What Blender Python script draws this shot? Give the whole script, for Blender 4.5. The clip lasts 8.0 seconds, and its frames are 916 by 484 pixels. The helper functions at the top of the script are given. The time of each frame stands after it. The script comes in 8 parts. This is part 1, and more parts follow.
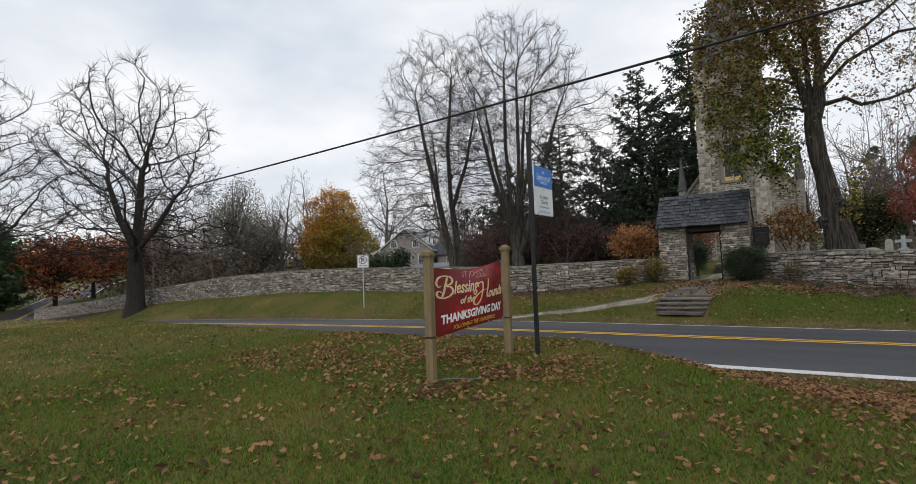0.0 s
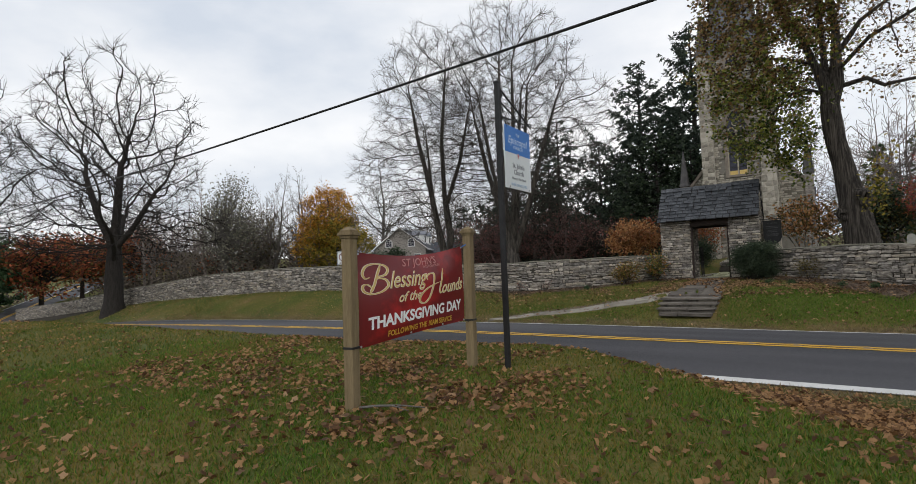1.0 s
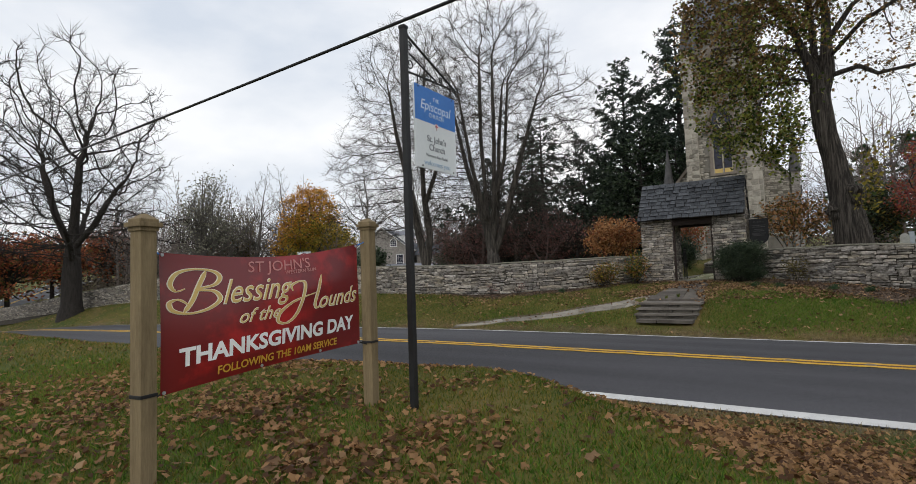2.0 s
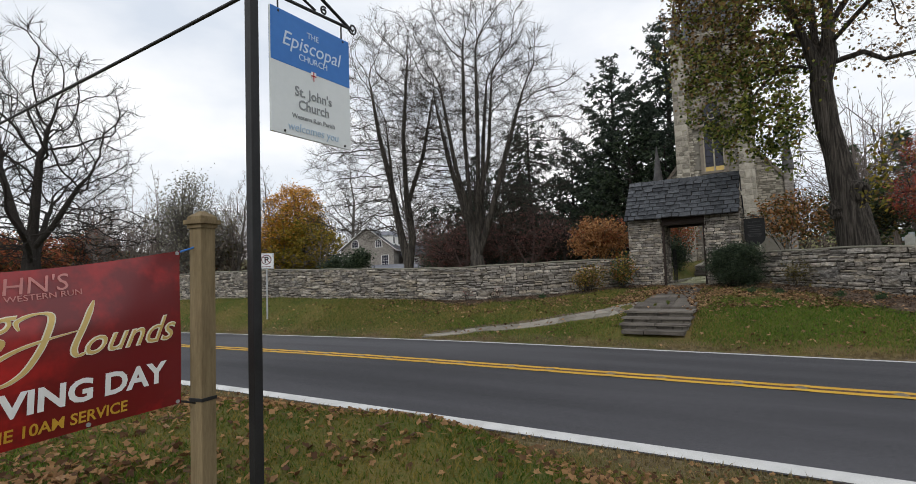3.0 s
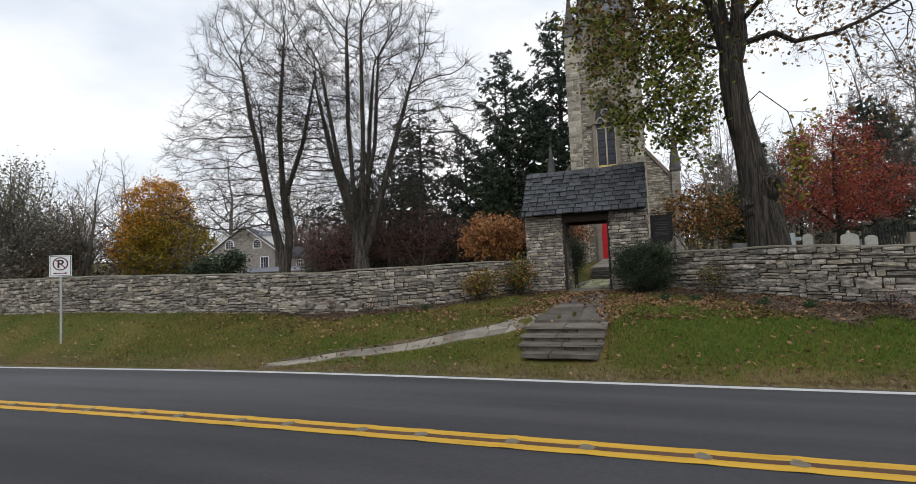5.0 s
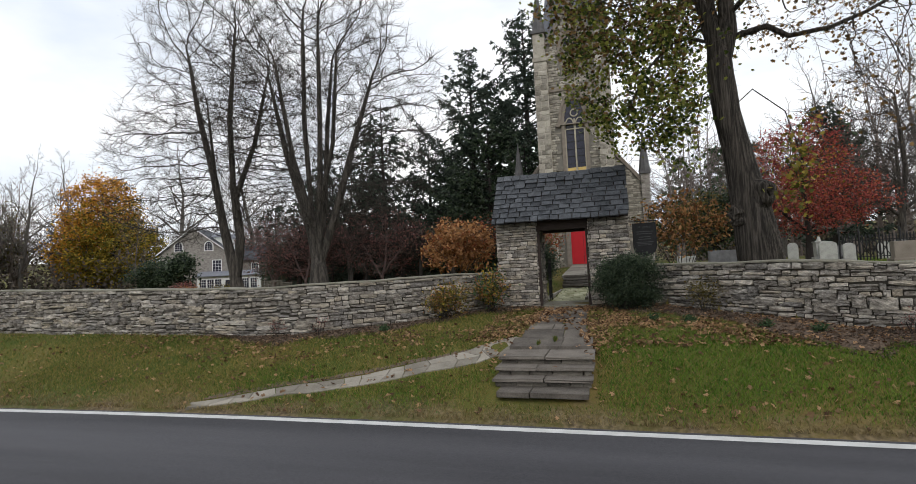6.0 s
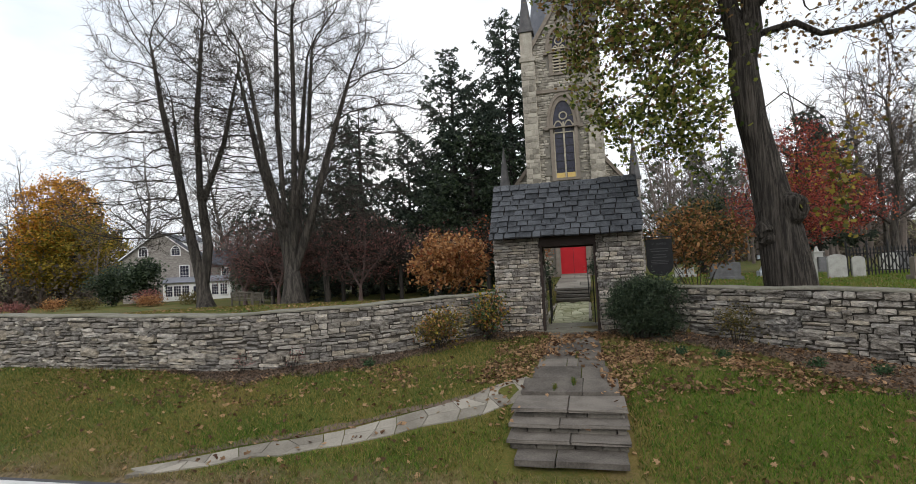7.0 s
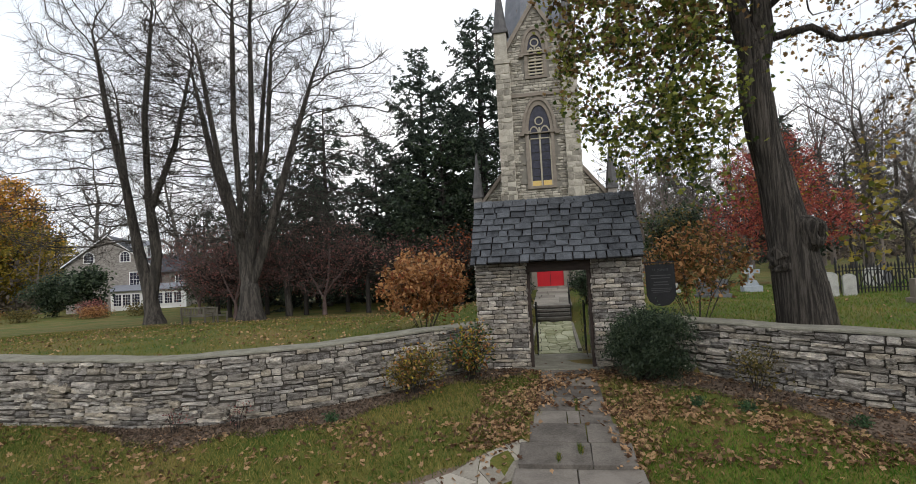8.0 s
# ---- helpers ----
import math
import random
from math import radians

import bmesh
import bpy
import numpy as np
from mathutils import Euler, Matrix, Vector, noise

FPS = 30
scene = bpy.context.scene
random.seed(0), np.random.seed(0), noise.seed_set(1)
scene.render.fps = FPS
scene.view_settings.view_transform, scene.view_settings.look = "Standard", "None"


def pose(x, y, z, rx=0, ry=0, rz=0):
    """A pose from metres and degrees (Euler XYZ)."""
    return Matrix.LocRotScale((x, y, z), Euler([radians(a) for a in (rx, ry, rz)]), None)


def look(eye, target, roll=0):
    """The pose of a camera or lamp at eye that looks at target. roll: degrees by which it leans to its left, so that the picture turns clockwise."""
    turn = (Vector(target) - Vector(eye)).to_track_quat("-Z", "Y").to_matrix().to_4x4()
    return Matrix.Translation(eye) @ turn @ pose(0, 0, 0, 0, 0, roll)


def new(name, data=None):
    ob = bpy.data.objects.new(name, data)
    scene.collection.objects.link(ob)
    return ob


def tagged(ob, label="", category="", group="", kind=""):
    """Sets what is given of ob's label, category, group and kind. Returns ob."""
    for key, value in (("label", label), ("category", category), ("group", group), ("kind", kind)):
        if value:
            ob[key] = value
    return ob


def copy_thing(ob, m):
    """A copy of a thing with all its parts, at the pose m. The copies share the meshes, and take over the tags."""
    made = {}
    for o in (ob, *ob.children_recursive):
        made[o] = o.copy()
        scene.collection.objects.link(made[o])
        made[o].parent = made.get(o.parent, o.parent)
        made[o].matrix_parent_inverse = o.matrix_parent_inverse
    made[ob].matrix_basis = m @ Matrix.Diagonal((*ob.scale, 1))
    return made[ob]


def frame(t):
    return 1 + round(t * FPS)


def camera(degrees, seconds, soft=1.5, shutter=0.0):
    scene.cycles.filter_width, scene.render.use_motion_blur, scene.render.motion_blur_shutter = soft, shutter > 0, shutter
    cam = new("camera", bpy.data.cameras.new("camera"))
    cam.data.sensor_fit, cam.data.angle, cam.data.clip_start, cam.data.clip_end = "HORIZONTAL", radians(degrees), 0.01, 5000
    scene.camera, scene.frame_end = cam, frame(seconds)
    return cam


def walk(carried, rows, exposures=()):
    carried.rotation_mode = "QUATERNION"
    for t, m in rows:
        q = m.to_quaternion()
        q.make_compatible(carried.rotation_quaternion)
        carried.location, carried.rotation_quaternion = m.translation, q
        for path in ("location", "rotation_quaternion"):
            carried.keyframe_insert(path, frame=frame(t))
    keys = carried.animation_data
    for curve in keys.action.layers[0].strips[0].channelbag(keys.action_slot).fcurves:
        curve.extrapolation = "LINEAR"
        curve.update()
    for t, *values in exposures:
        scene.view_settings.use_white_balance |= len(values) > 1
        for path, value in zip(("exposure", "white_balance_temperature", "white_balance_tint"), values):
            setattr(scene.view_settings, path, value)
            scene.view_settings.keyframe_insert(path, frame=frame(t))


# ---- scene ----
cam = camera(83.1, 8.0, soft=0.8)
METRES, EYE, TILT, LEAN, TURN = 14.4, 1.45, 0.0, 0.0, 34.5
ROWS = [
    (0.0, 0.0, 0.0, 0.0, 0.12, 3.37, 2.09),
    (0.5, 0.017, 0.0654, -0.0065, 0.12, 3.39, 2.05),
    (1.0, 0.0435, 0.1277, -0.0111, 0.14, 3.44, 2.02),
    (2.5, 0.1319, 0.2896, -0.0061, -1.7, 3.44, 2.03),
    (3.0, 0.155, 0.3487, -0.0019, -2.12, 3.45, 2.04),
    (3.5, 0.175, 0.4115, 0.0017, -4.61, 3.42, 2.14),
    (4.0, 0.191, 0.4699, 0.0037, -8.14, 3.31, 2.36),
    (4.5, 0.2099, 0.5282, 0.0036, -11.24, 3.23, 2.45),
    (5.0, 0.2277, 0.5854, 0.0049, -13.6, 3.14, 2.54),
    (6.5, 0.263, 0.76, 0.0495, -19.15, 3.0, 2.78),
    (7.0, 0.2637, 0.819, 0.0678, -20.3, 3.02, 2.83),
    (7.5, 0.2729, 0.8744, 0.0893, -21.85, 3.02, 2.88),
    (8.0, 0.2894, 0.93, 0.1123, -23.99, 2.97, 2.95),
]
walk(cam, [(t, pose(0, 0, EYE, TILT, LEAN, TURN) @ pose(METRES * x, METRES * y, METRES * z, 90 + pitch, roll, yaw)) for t, x, y, z, yaw, pitch, roll in ROWS],
     exposures=[(0.0, 0.0), (1.2, 0.0), (2.5, 0.08), (4.0, 0.12), (5.2, 0.2), (6.3, 0.32), (8.0, 0.5)])

# ---- sky, sun and exposure ----
world = bpy.data.worlds.new("overcast_sky")
scene.world = world
world.use_nodes = True
wn, wl = world.node_tree.nodes, world.node_tree.links
wn.clear()
w_out = wn.new("ShaderNodeOutputWorld")
w_bg = wn.new("ShaderNodeBackground")
w_sky = wn.new("ShaderNodeTexSky")
w_sky.sky_type = "NISHITA"
w_sky.sun_disc = False
w_sky.sun_elevation, w_sky.sun_rotation = radians(28), radians(-20)
w_coord = wn.new("ShaderNodeTexCoord")
w_map = wn.new("ShaderNodeMapping")
w_map.inputs["Scale"].default_value = (1.0, 1.0, 2.2)
w_noise = wn.new("ShaderNodeTexNoise")
w_noise.inputs["Scale"].default_value = 2.1
w_noise.inputs["Detail"].default_value = 7
w_noise.inputs["Roughness"].default_value = 0.5
w_ramp = wn.new("ShaderNodeValToRGB")
w_ramp.color_ramp.elements[0].position, w_ramp.color_ramp.elements[0].color = 0.36, (0.68, 0.74, 0.83, 1)
w_ramp.color_ramp.elements[1].position, w_ramp.color_ramp.elements[1].color = 0.58, (0.99, 1.0, 1.02, 1)
w_scale = wn.new("ShaderNodeVectorMath")
w_scale.operation = "SCALE"
w_scale.inputs["Scale"].default_value = 0.1
w_mix = wn.new("ShaderNodeMix")
w_mix.data_type = "RGBA"
w_mix.inputs[0].default_value = 0.94
wl.new(w_coord.outputs["Generated"], w_map.inputs["Vector"])
wl.new(w_map.outputs["Vector"], w_noise.inputs["Vector"])
wl.new(w_noise.outputs["Fac"], w_ramp.inputs["Fac"])
wl.new(w_sky.outputs["Color"], w_scale.inputs[0])
wl.new(w_scale.outputs["Vector"], w_mix.inputs[6])
wl.new(w_ramp.outputs["Color"], w_mix.inputs[7])
wl.new(w_mix.outputs[2], w_bg.inputs["Color"])
w_bg.inputs["Strength"].default_value = 1.0
wl.new(w_bg.outputs["Background"], w_out.inputs["Surface"])

sun_data = bpy.data.lights.new("sun", "SUN")
sun_data.energy, sun_data.angle, sun_data.color = 0.95, radians(25), (1.0, 0.96, 0.9)
sun = new("sun", sun_data)
sun.matrix_world = look((20, -30, 40), (0, 15, 0))


# ---- materials ----
def mat(name, dark, light, rough=0.85, scale=6.0, fine=60.0, bump=0.25, piece="", spread=0.35, metal=0.0, spots=None, stretch=(1, 1, 1), world_space=False, bump_dist=0.02):
    """A surface that varies between two colours at two scales, with relief; piece 'object' or 'island' shifts each piece."""
    m = bpy.data.materials.new(name)
    m.use_nodes = True
    n, l = m.node_tree.nodes, m.node_tree.links
    bsdf = n["Principled BSDF"]
    if world_space:
        geo = n.new("ShaderNodeNewGeometry")
        src = geo.outputs["Position"]
    else:
        src = n.new("ShaderNodeTexCoord").outputs["Object"]
    mp = n.new("ShaderNodeMapping")
    mp.inputs["Scale"].default_value = stretch
    l.new(src, mp.inputs["Vector"])
    a = n.new("ShaderNodeTexNoise")
    a.inputs["Scale"].default_value, a.inputs["Detail"].default_value = scale, 5
    b = n.new("ShaderNodeTexNoise")
    b.inputs["Scale"].default_value, b.inputs["Detail"].default_value = fine, 4
    b.inputs["Roughness"].default_value = 0.7
    l.new(mp.outputs["Vector"], a.inputs["Vector"])
    l.new(mp.outputs["Vector"], b.inputs["Vector"])
    add = n.new("ShaderNodeMath")
    add.operation = "MULTIPLY_ADD"
    add.inputs[1].default_value = 0.55
    l.new(a.outputs["Fac"], add.inputs[0])
    half = n.new("ShaderNodeMath")
    half.operation = "MULTIPLY"
    half.inputs[1].default_value = 0.45
    l.new(b.outputs["Fac"], half.inputs[0])
    l.new(half.outputs[0], add.inputs[2])
    fac = add.outputs[0]
    if piece:
        if piece == "object":
            rnd = n.new("ShaderNodeObjectInfo").outputs["Random"]
        else:
            rnd = n.new("ShaderNodeNewGeometry").outputs["Random Per Island"]
        sh = n.new("ShaderNodeMath")
        sh.operation = "MULTIPLY_ADD"
        sh.inputs[1].default_value = spread
        off = n.new("ShaderNodeMath")
        off.operation = "SUBTRACT"
        off.inputs[1].default_value = spread / 2
        l.new(rnd, sh.inputs[0])
        l.new(fac, sh.inputs[2])
        l.new(sh.outputs[0], off.inputs[0])
        fac = off.outputs[0]
    ramp = n.new("ShaderNodeValToRGB")
    ramp.color_ramp.elements[0].position, ramp.color_ramp.elements[0].color = 0.3, (*dark, 1)
    ramp.color_ramp.elements[1].position, ramp.color_ramp.elements[1].color = 0.7, (*light, 1)
    for pos, col in (spots or ()):
        e = ramp.color_ramp.elements.new(pos)
        e.color = (*col, 1)
    l.new(fac, ramp.inputs["Fac"])
    l.new(ramp.outputs["Color"], bsdf.inputs["Base Color"])
    bsdf.inputs["Roughness"].default_value = rough
    bsdf.inputs["Metallic"].default_value = metal
    bsdf.inputs["Specular IOR Level"].default_value = 0.3
    if bump:
        bp = n.new("ShaderNodeBump")
        bp.inputs["Strength"].default_value, bp.inputs["Distance"].default_value = bump, bump_dist
        l.new(b.outputs["Fac"], bp.inputs["Height"])
        l.new(bp.outputs["Normal"], bsdf.inputs["Normal"])
    return m


M = {}
M["asphalt"] = mat("asphalt", (0.022, 0.022, 0.026), (0.08, 0.079, 0.088), 0.75, 0.8, 160, 0.6, stretch=(0.1, 1, 1), bump_dist=0.008)
_ramp = [k for k in M["asphalt"].node_tree.nodes if k.bl_idname == "ShaderNodeValToRGB"][0]
_ramp.color_ramp.elements[0].position, _ramp.color_ramp.elements[1].position = 0.36, 0.64
M["white_line"] = mat("white_line_paint", (0.4, 0.4, 0.39), (0.66, 0.66, 0.65), 0.7, 3, 90, 0.2)
M["yellow_line"] = mat("yellow_line_paint", (0.28, 0.155, 0.018), (0.62, 0.38, 0.04), 0.7, 5, 70, 0.2, stretch=(0.4, 2, 1), spots=[(0.42, (0.5, 0.29, 0.028))])
M["worn_paint"] = mat("worn_grey_paint", (0.1, 0.09, 0.075), (0.24, 0.21, 0.16), 0.8, 9, 90, 0.4)


def rock(name, piece):
    """Rough schist: grey to ochre by the stone, streaked layers, pale lichen, dark pits."""
    m = mat(name, (0.085, 0.075, 0.065), (0.56, 0.52, 0.46), 0.92, 7, 34, 1.0, piece, 0.18, spots=[(0.41, (0.17, 0.157, 0.143)), (0.49, (0.28, 0.262, 0.24)), (0.57, (0.38, 0.36, 0.335))], world_space=True, stretch=(1, 1, 2.4), bump_dist=0.045)
    n, l = m.node_tree.nodes, m.node_tree.links
    bsdf = n["Principled BSDF"]
    ramp = [k for k in n if k.bl_idname == "ShaderNodeValToRGB"][0]
    ramp.color_ramp.elements[0].position, ramp.color_ramp.elements[-1].position = 0.33, 0.66
    src = bsdf.inputs["Base Color"].links[0].from_socket
    rnd = n.new("ShaderNodeObjectInfo").outputs["Random"] if piece == "object" else n.new("ShaderNodeNewGeometry").outputs["Random Per Island"]
    tint = n.new("ShaderNodeValToRGB")
    tint.color_ramp.elements[0].position, tint.color_ramp.elements[0].color = 0.0, (0.86, 0.86, 0.88, 1)
    tint.color_ramp.elements[1].position, tint.color_ramp.elements[1].color = 1.0, (1.2, 1.16, 1.1, 1)
    for pos, col in ((0.3, (0.95, 0.92, 0.88)), (0.55, (0.84, 0.81, 0.77)), (0.72, (1.06, 0.98, 0.84)), (0.8, (0.98, 0.97, 0.96))):
        e = tint.color_ramp.elements.new(pos)
        e.color = (*col, 1)
    l.new(rnd, tint.inputs["Fac"])
    mul = n.new("ShaderNodeMix")
    mul.data_type, mul.blend_type = "RGBA", "MULTIPLY"
    mul.inputs[0].default_value = 1.0
    l.new(src, mul.inputs[6])
    l.new(tint.outputs["Color"], mul.inputs[7])
    pos = n.new("ShaderNodeNewGeometry").outputs["Position"]
    lich = n.new("ShaderNodeTexNoise")
    lich.inputs["Scale"].default_value, lich.inputs["Detail"].default_value, lich.inputs["Roughness"].default_value = 9, 6, 0.75
    l.new(pos, lich.inputs["Vector"])
    lr = n.new("ShaderNodeValToRGB")
    lr.color_ramp.elements[0].position, lr.color_ramp.elements[0].color = 0.56, (0, 0, 0, 1)
    lr.color_ramp.elements[1].position, lr.color_ramp.elements[1].color = 0.68, (0.75, 0.75, 0.75, 1)
    l.new(lich.outputs["Fac"], lr.inputs["Fac"])
    mix = n.new("ShaderNodeMix")
    mix.data_type = "RGBA"
    l.new(lr.outputs["Color"], mix.inputs[0])
    l.new(mul.outputs[2], mix.inputs[6])
    mix.inputs[7].default_value = (0.4, 0.39, 0.35, 1)
    l.new(mix.outputs[2], bsdf.inputs["Base Color"])
    return m


M["stone"] = rock("wall_stone", "island")
M["stone_piece"] = rock("wall_stone_piece", "object")
M["mortar"] = mat("dark_joint", (0.035, 0.03, 0.025), (0.1, 0.09, 0.075), 0.95, 4, 40, 0.5)
M["coping"] = mat("coping_concrete", (0.09, 0.088, 0.066), (0.26, 0.245, 0.2), 0.9, 4, 28, 0.8)
M["church_stone"] = mat("church_stone", (0.17, 0.155, 0.13), (0.45, 0.415, 0.355), 0.9, 2.5, 14, 0.6, "island", 0.4, spots=[(0.5, (0.32, 0.295, 0.25))], world_space=True)
M["church_joint"] = mat("church_mortar", (0.14, 0.13, 0.112), (0.24, 0.225, 0.195), 0.95, 4, 40, 0.4)
M["brownstone"] = mat("brown_dressed_stone", (0.15, 0.125, 0.1), (0.27, 0.235, 0.2), 0.85, 3, 40, 0.3)
M["tracery"] = mat("pale_tracery_stone", (0.27, 0.24, 0.185), (0.43, 0.39, 0.31), 0.85, 3, 30, 0.3)
M["cap_stone"] = mat("weathered_cap_stone", (0.06, 0.06, 0.065), (0.15, 0.145, 0.145), 0.85, 3, 30, 0.4)
M["slate"] = mat("roof_slate", (0.014, 0.016, 0.02), (0.095, 0.103, 0.116), 0.45, 6, 26, 0.9, "object", 0.2, world_space=True, bump_dist=0.03)
M["slate_far"] = mat("church_slate", (0.09, 0.1, 0.12), (0.2, 0.21, 0.24), 0.6, 2, 20, 0.3, "island", 0.4, world_space=True)
M["dark_wood"] = mat("dark_stained_timber", (0.018, 0.012, 0.01), (0.05, 0.034, 0.028), 0.7, 4, 50, 0.3, stretch=(1, 1, 6))
M["post_wood"] = mat("treated_timber", (0.12, 0.088, 0.046), (0.27, 0.205, 0.115), 0.8, 5, 40, 0.35, stretch=(4, 4, 0.35))
M["iron"] = mat("black_iron", (0.008, 0.008, 0.009), (0.025, 0.025, 0.026), 0.5, 8, 80, 0.1)
M["red_paint"] = mat("red_door_paint", (0.38, 0.008, 0.014), (0.5, 0.014, 0.022), 0.5, 2, 30, 0.05)
M["banner"] = mat("red_vinyl", (0.15, 0.009, 0.01), (0.42, 0.018, 0.018), 0.26, 1.6, 5, 0.03, spots=[(0.5, (0.15, 0.011, 0.012))])
M["banner"].node_tree.nodes["Principled BSDF"].inputs["Specular IOR Level"].default_value = 0.6
M["gold"] = mat("gold_print", (0.5, 0.33, 0.09), (0.66, 0.5, 0.2), 0.45, 4, 20, 0.0)
M["amber"] = mat("amber_print", (0.48, 0.25, 0.02), (0.62, 0.36, 0.05), 0.45, 4, 20, 0.0)
M["cream"] = mat("cream_print", (0.72, 0.68, 0.55), (0.8, 0.76, 0.64), 0.45, 4, 20, 0.0)
M["white_print"] = mat("white_print", (0.74, 0.73, 0.72), (0.82, 0.81, 0.8), 0.45, 4, 20, 0.0)
M["sign_white"] = mat("white_enamel", (0.62, 0.66, 0.67), (0.7, 0.73, 0.74), 0.35, 2, 20, 0.02)
M["sign_blue"] = mat("blue_enamel", (0.03, 0.15, 0.47), (0.045, 0.19, 0.55), 0.35, 2, 20, 0.02)
M["sign_grey"] = mat("grey_lettering", (0.2, 0.215, 0.23), (0.28, 0.295, 0.31), 0.5, 2, 20, 0.0)
M["galv"] = mat("galvanised_steel", (0.3, 0.31, 0.32), (0.45, 0.46, 0.47), 0.5, 6, 60, 0.1, metal=0.6)
M["bark"] = mat("grey_bark", (0.022, 0.02, 0.018), (0.125, 0.11, 0.097), 0.95, 2, 7, 1.0, stretch=(3, 3, 0.35), bump_dist=0.09, spots=[(0.44, (0.036, 0.032, 0.028)), (0.56, (0.095, 0.083, 0.072))])
M["bark_maple"] = mat("maple_bark", (0.022, 0.019, 0.016), (0.17, 0.15, 0.13), 0.95, 6, 11, 1.0, stretch=(3, 3, 0.16), bump_dist=0.16, spots=[(0.45, (0.035, 0.03, 0.026)), (0.55, (0.1, 0.086, 0.073))])
M["bark_dark"] = mat("dark_bark", (0.014, 0.012, 0.011), (0.05, 0.043, 0.038), 0.95, 3, 26, 0.8, stretch=(3, 3, 0.6))
M["bark_red"] = mat("red_brown_twigs", (0.08, 0.054, 0.05), (0.2, 0.142, 0.13), 0.9, 3, 26, 0.5)
M["bark_pale"] = mat("pale_bark", (0.075, 0.068, 0.062), (0.19, 0.175, 0.16), 0.95, 3, 26, 0.6, stretch=(3, 3, 0.6))
# the far woods' haze is put into the colour: twigs lightened to pinkish brown
M["twig_haze"] = mat("hazed_distant_twigs", (0.1, 0.082, 0.074), (0.24, 0.2, 0.18), 0.95, 0.15, 8, 0.0, world_space=True)
M["flag"] = mat("path_flagstone", (0.058, 0.05, 0.043), (0.18, 0.16, 0.138), 0.85, 3.0, 30, 0.5, "object", 0.32, world_space=True)
M["riser"] = mat("riser_stone", (0.05, 0.044, 0.037), (0.17, 0.153, 0.128), 0.9, 4, 30, 0.5, "object", 0.3, world_space=True)
M["flag_pale"] = mat("pale_flagstone", (0.145, 0.13, 0.106), (0.29, 0.266, 0.224), 0.85, 2.2, 30, 0.35, "object", 0.35, world_space=True)
M["flag_mossy"] = mat("mossy_flagstone", (0.15, 0.155, 0.065), (0.42, 0.41, 0.28), 0.85, 3.5, 30, 0.35, "object", 0.3, world_space=True)
M["white_paint"] = mat("white_paint", (0.66, 0.66, 0.65), (0.78, 0.78, 0.77), 0.6, 3, 40, 0.1)
M["marble"] = mat("weathered_marble", (0.24, 0.24, 0.225), (0.46, 0.46, 0.43), 0.7, 5, 40, 0.2)
M["granite"] = mat("grey_granite", (0.07, 0.07, 0.075), (0.18, 0.18, 0.185), 0.7, 5, 60, 0.2)
M["teak"] = mat("weathered_teak", (0.06, 0.053, 0.043), (0.14, 0.124, 0.1), 0.85, 5, 50, 0.3)
M["mulch"] = mat("dark_mulch", (0.065, 0.046, 0.034), (0.19, 0.14, 0.105), 0.95, 6, 50, 0.8)
M["pale_red"] = mat("pale_red_print", (0.42, 0.16, 0.15), (0.55, 0.25, 0.23), 0.45, 4, 20, 0.0)
M["pale_blue"] = mat("pale_blue_print", (0.48, 0.6, 0.75), (0.6, 0.7, 0.82), 0.4, 4, 20, 0.0)
M["pale_blue2"] = mat("mid_blue_print", (0.32, 0.45, 0.6), (0.42, 0.53, 0.66), 0.4, 4, 20, 0.0)
M["sign_red"] = mat("faded_dark_red_print", (0.1, 0.02, 0.03), (0.16, 0.03, 0.045), 0.5, 4, 20, 0.0)
M["board"] = mat("black_painted_board", (0.006, 0.006, 0.007), (0.018, 0.018, 0.019), 0.85, 5, 40, 0.1)
M["faded"] = mat("faded_lettering", (0.028, 0.03, 0.03), (0.05, 0.05, 0.05), 0.7, 9, 60, 0.0)
M["granite_blue"] = mat("blue_grey_granite", (0.22, 0.25, 0.28), (0.38, 0.42, 0.46), 0.6, 5, 60, 0.2)
M["house_stone"] = mat("house_fieldstone", (0.12, 0.107, 0.094), (0.4, 0.37, 0.34), 0.9, 2.5, 5, 0.9, stretch=(1, 1, 2), bump_dist=0.08)
M["seam"] = mat("rusty_seam", (0.06, 0.03, 0.02), (0.13, 0.075, 0.05), 0.85, 3, 60, 0.3)
M["glass"] = mat("dark_leaded_glass", (0.012, 0.013, 0.02), (0.05, 0.05, 0.075), 0.15, 6, 25, 0.2)


def leaf_mat(name, dark, light, rough=0.6, scale=1.2, fine=9, spread=0.7):
    m = mat(name, dark, light, rough, scale, fine, 0.0, "island", spread, world_space=True)
    n, l = m.node_tree.nodes, m.node_tree.links
    bsdf = n["Principled BSDF"]
    tr = n.new("ShaderNodeBsdfTranslucent")
    mix = n.new("ShaderNodeMixShader")
    mix.inputs[0].default_value = 0.5
    l.new(bsdf.inputs["Base Color"].links[0].from_socket, tr.inputs["Color"])
    l.new(bsdf.outputs[0], mix.inputs[1])
    l.new(tr.outputs[0], mix.inputs[2])
    l.new(mix.outputs[0], n["Material Output"].inputs["Surface"])
    return m


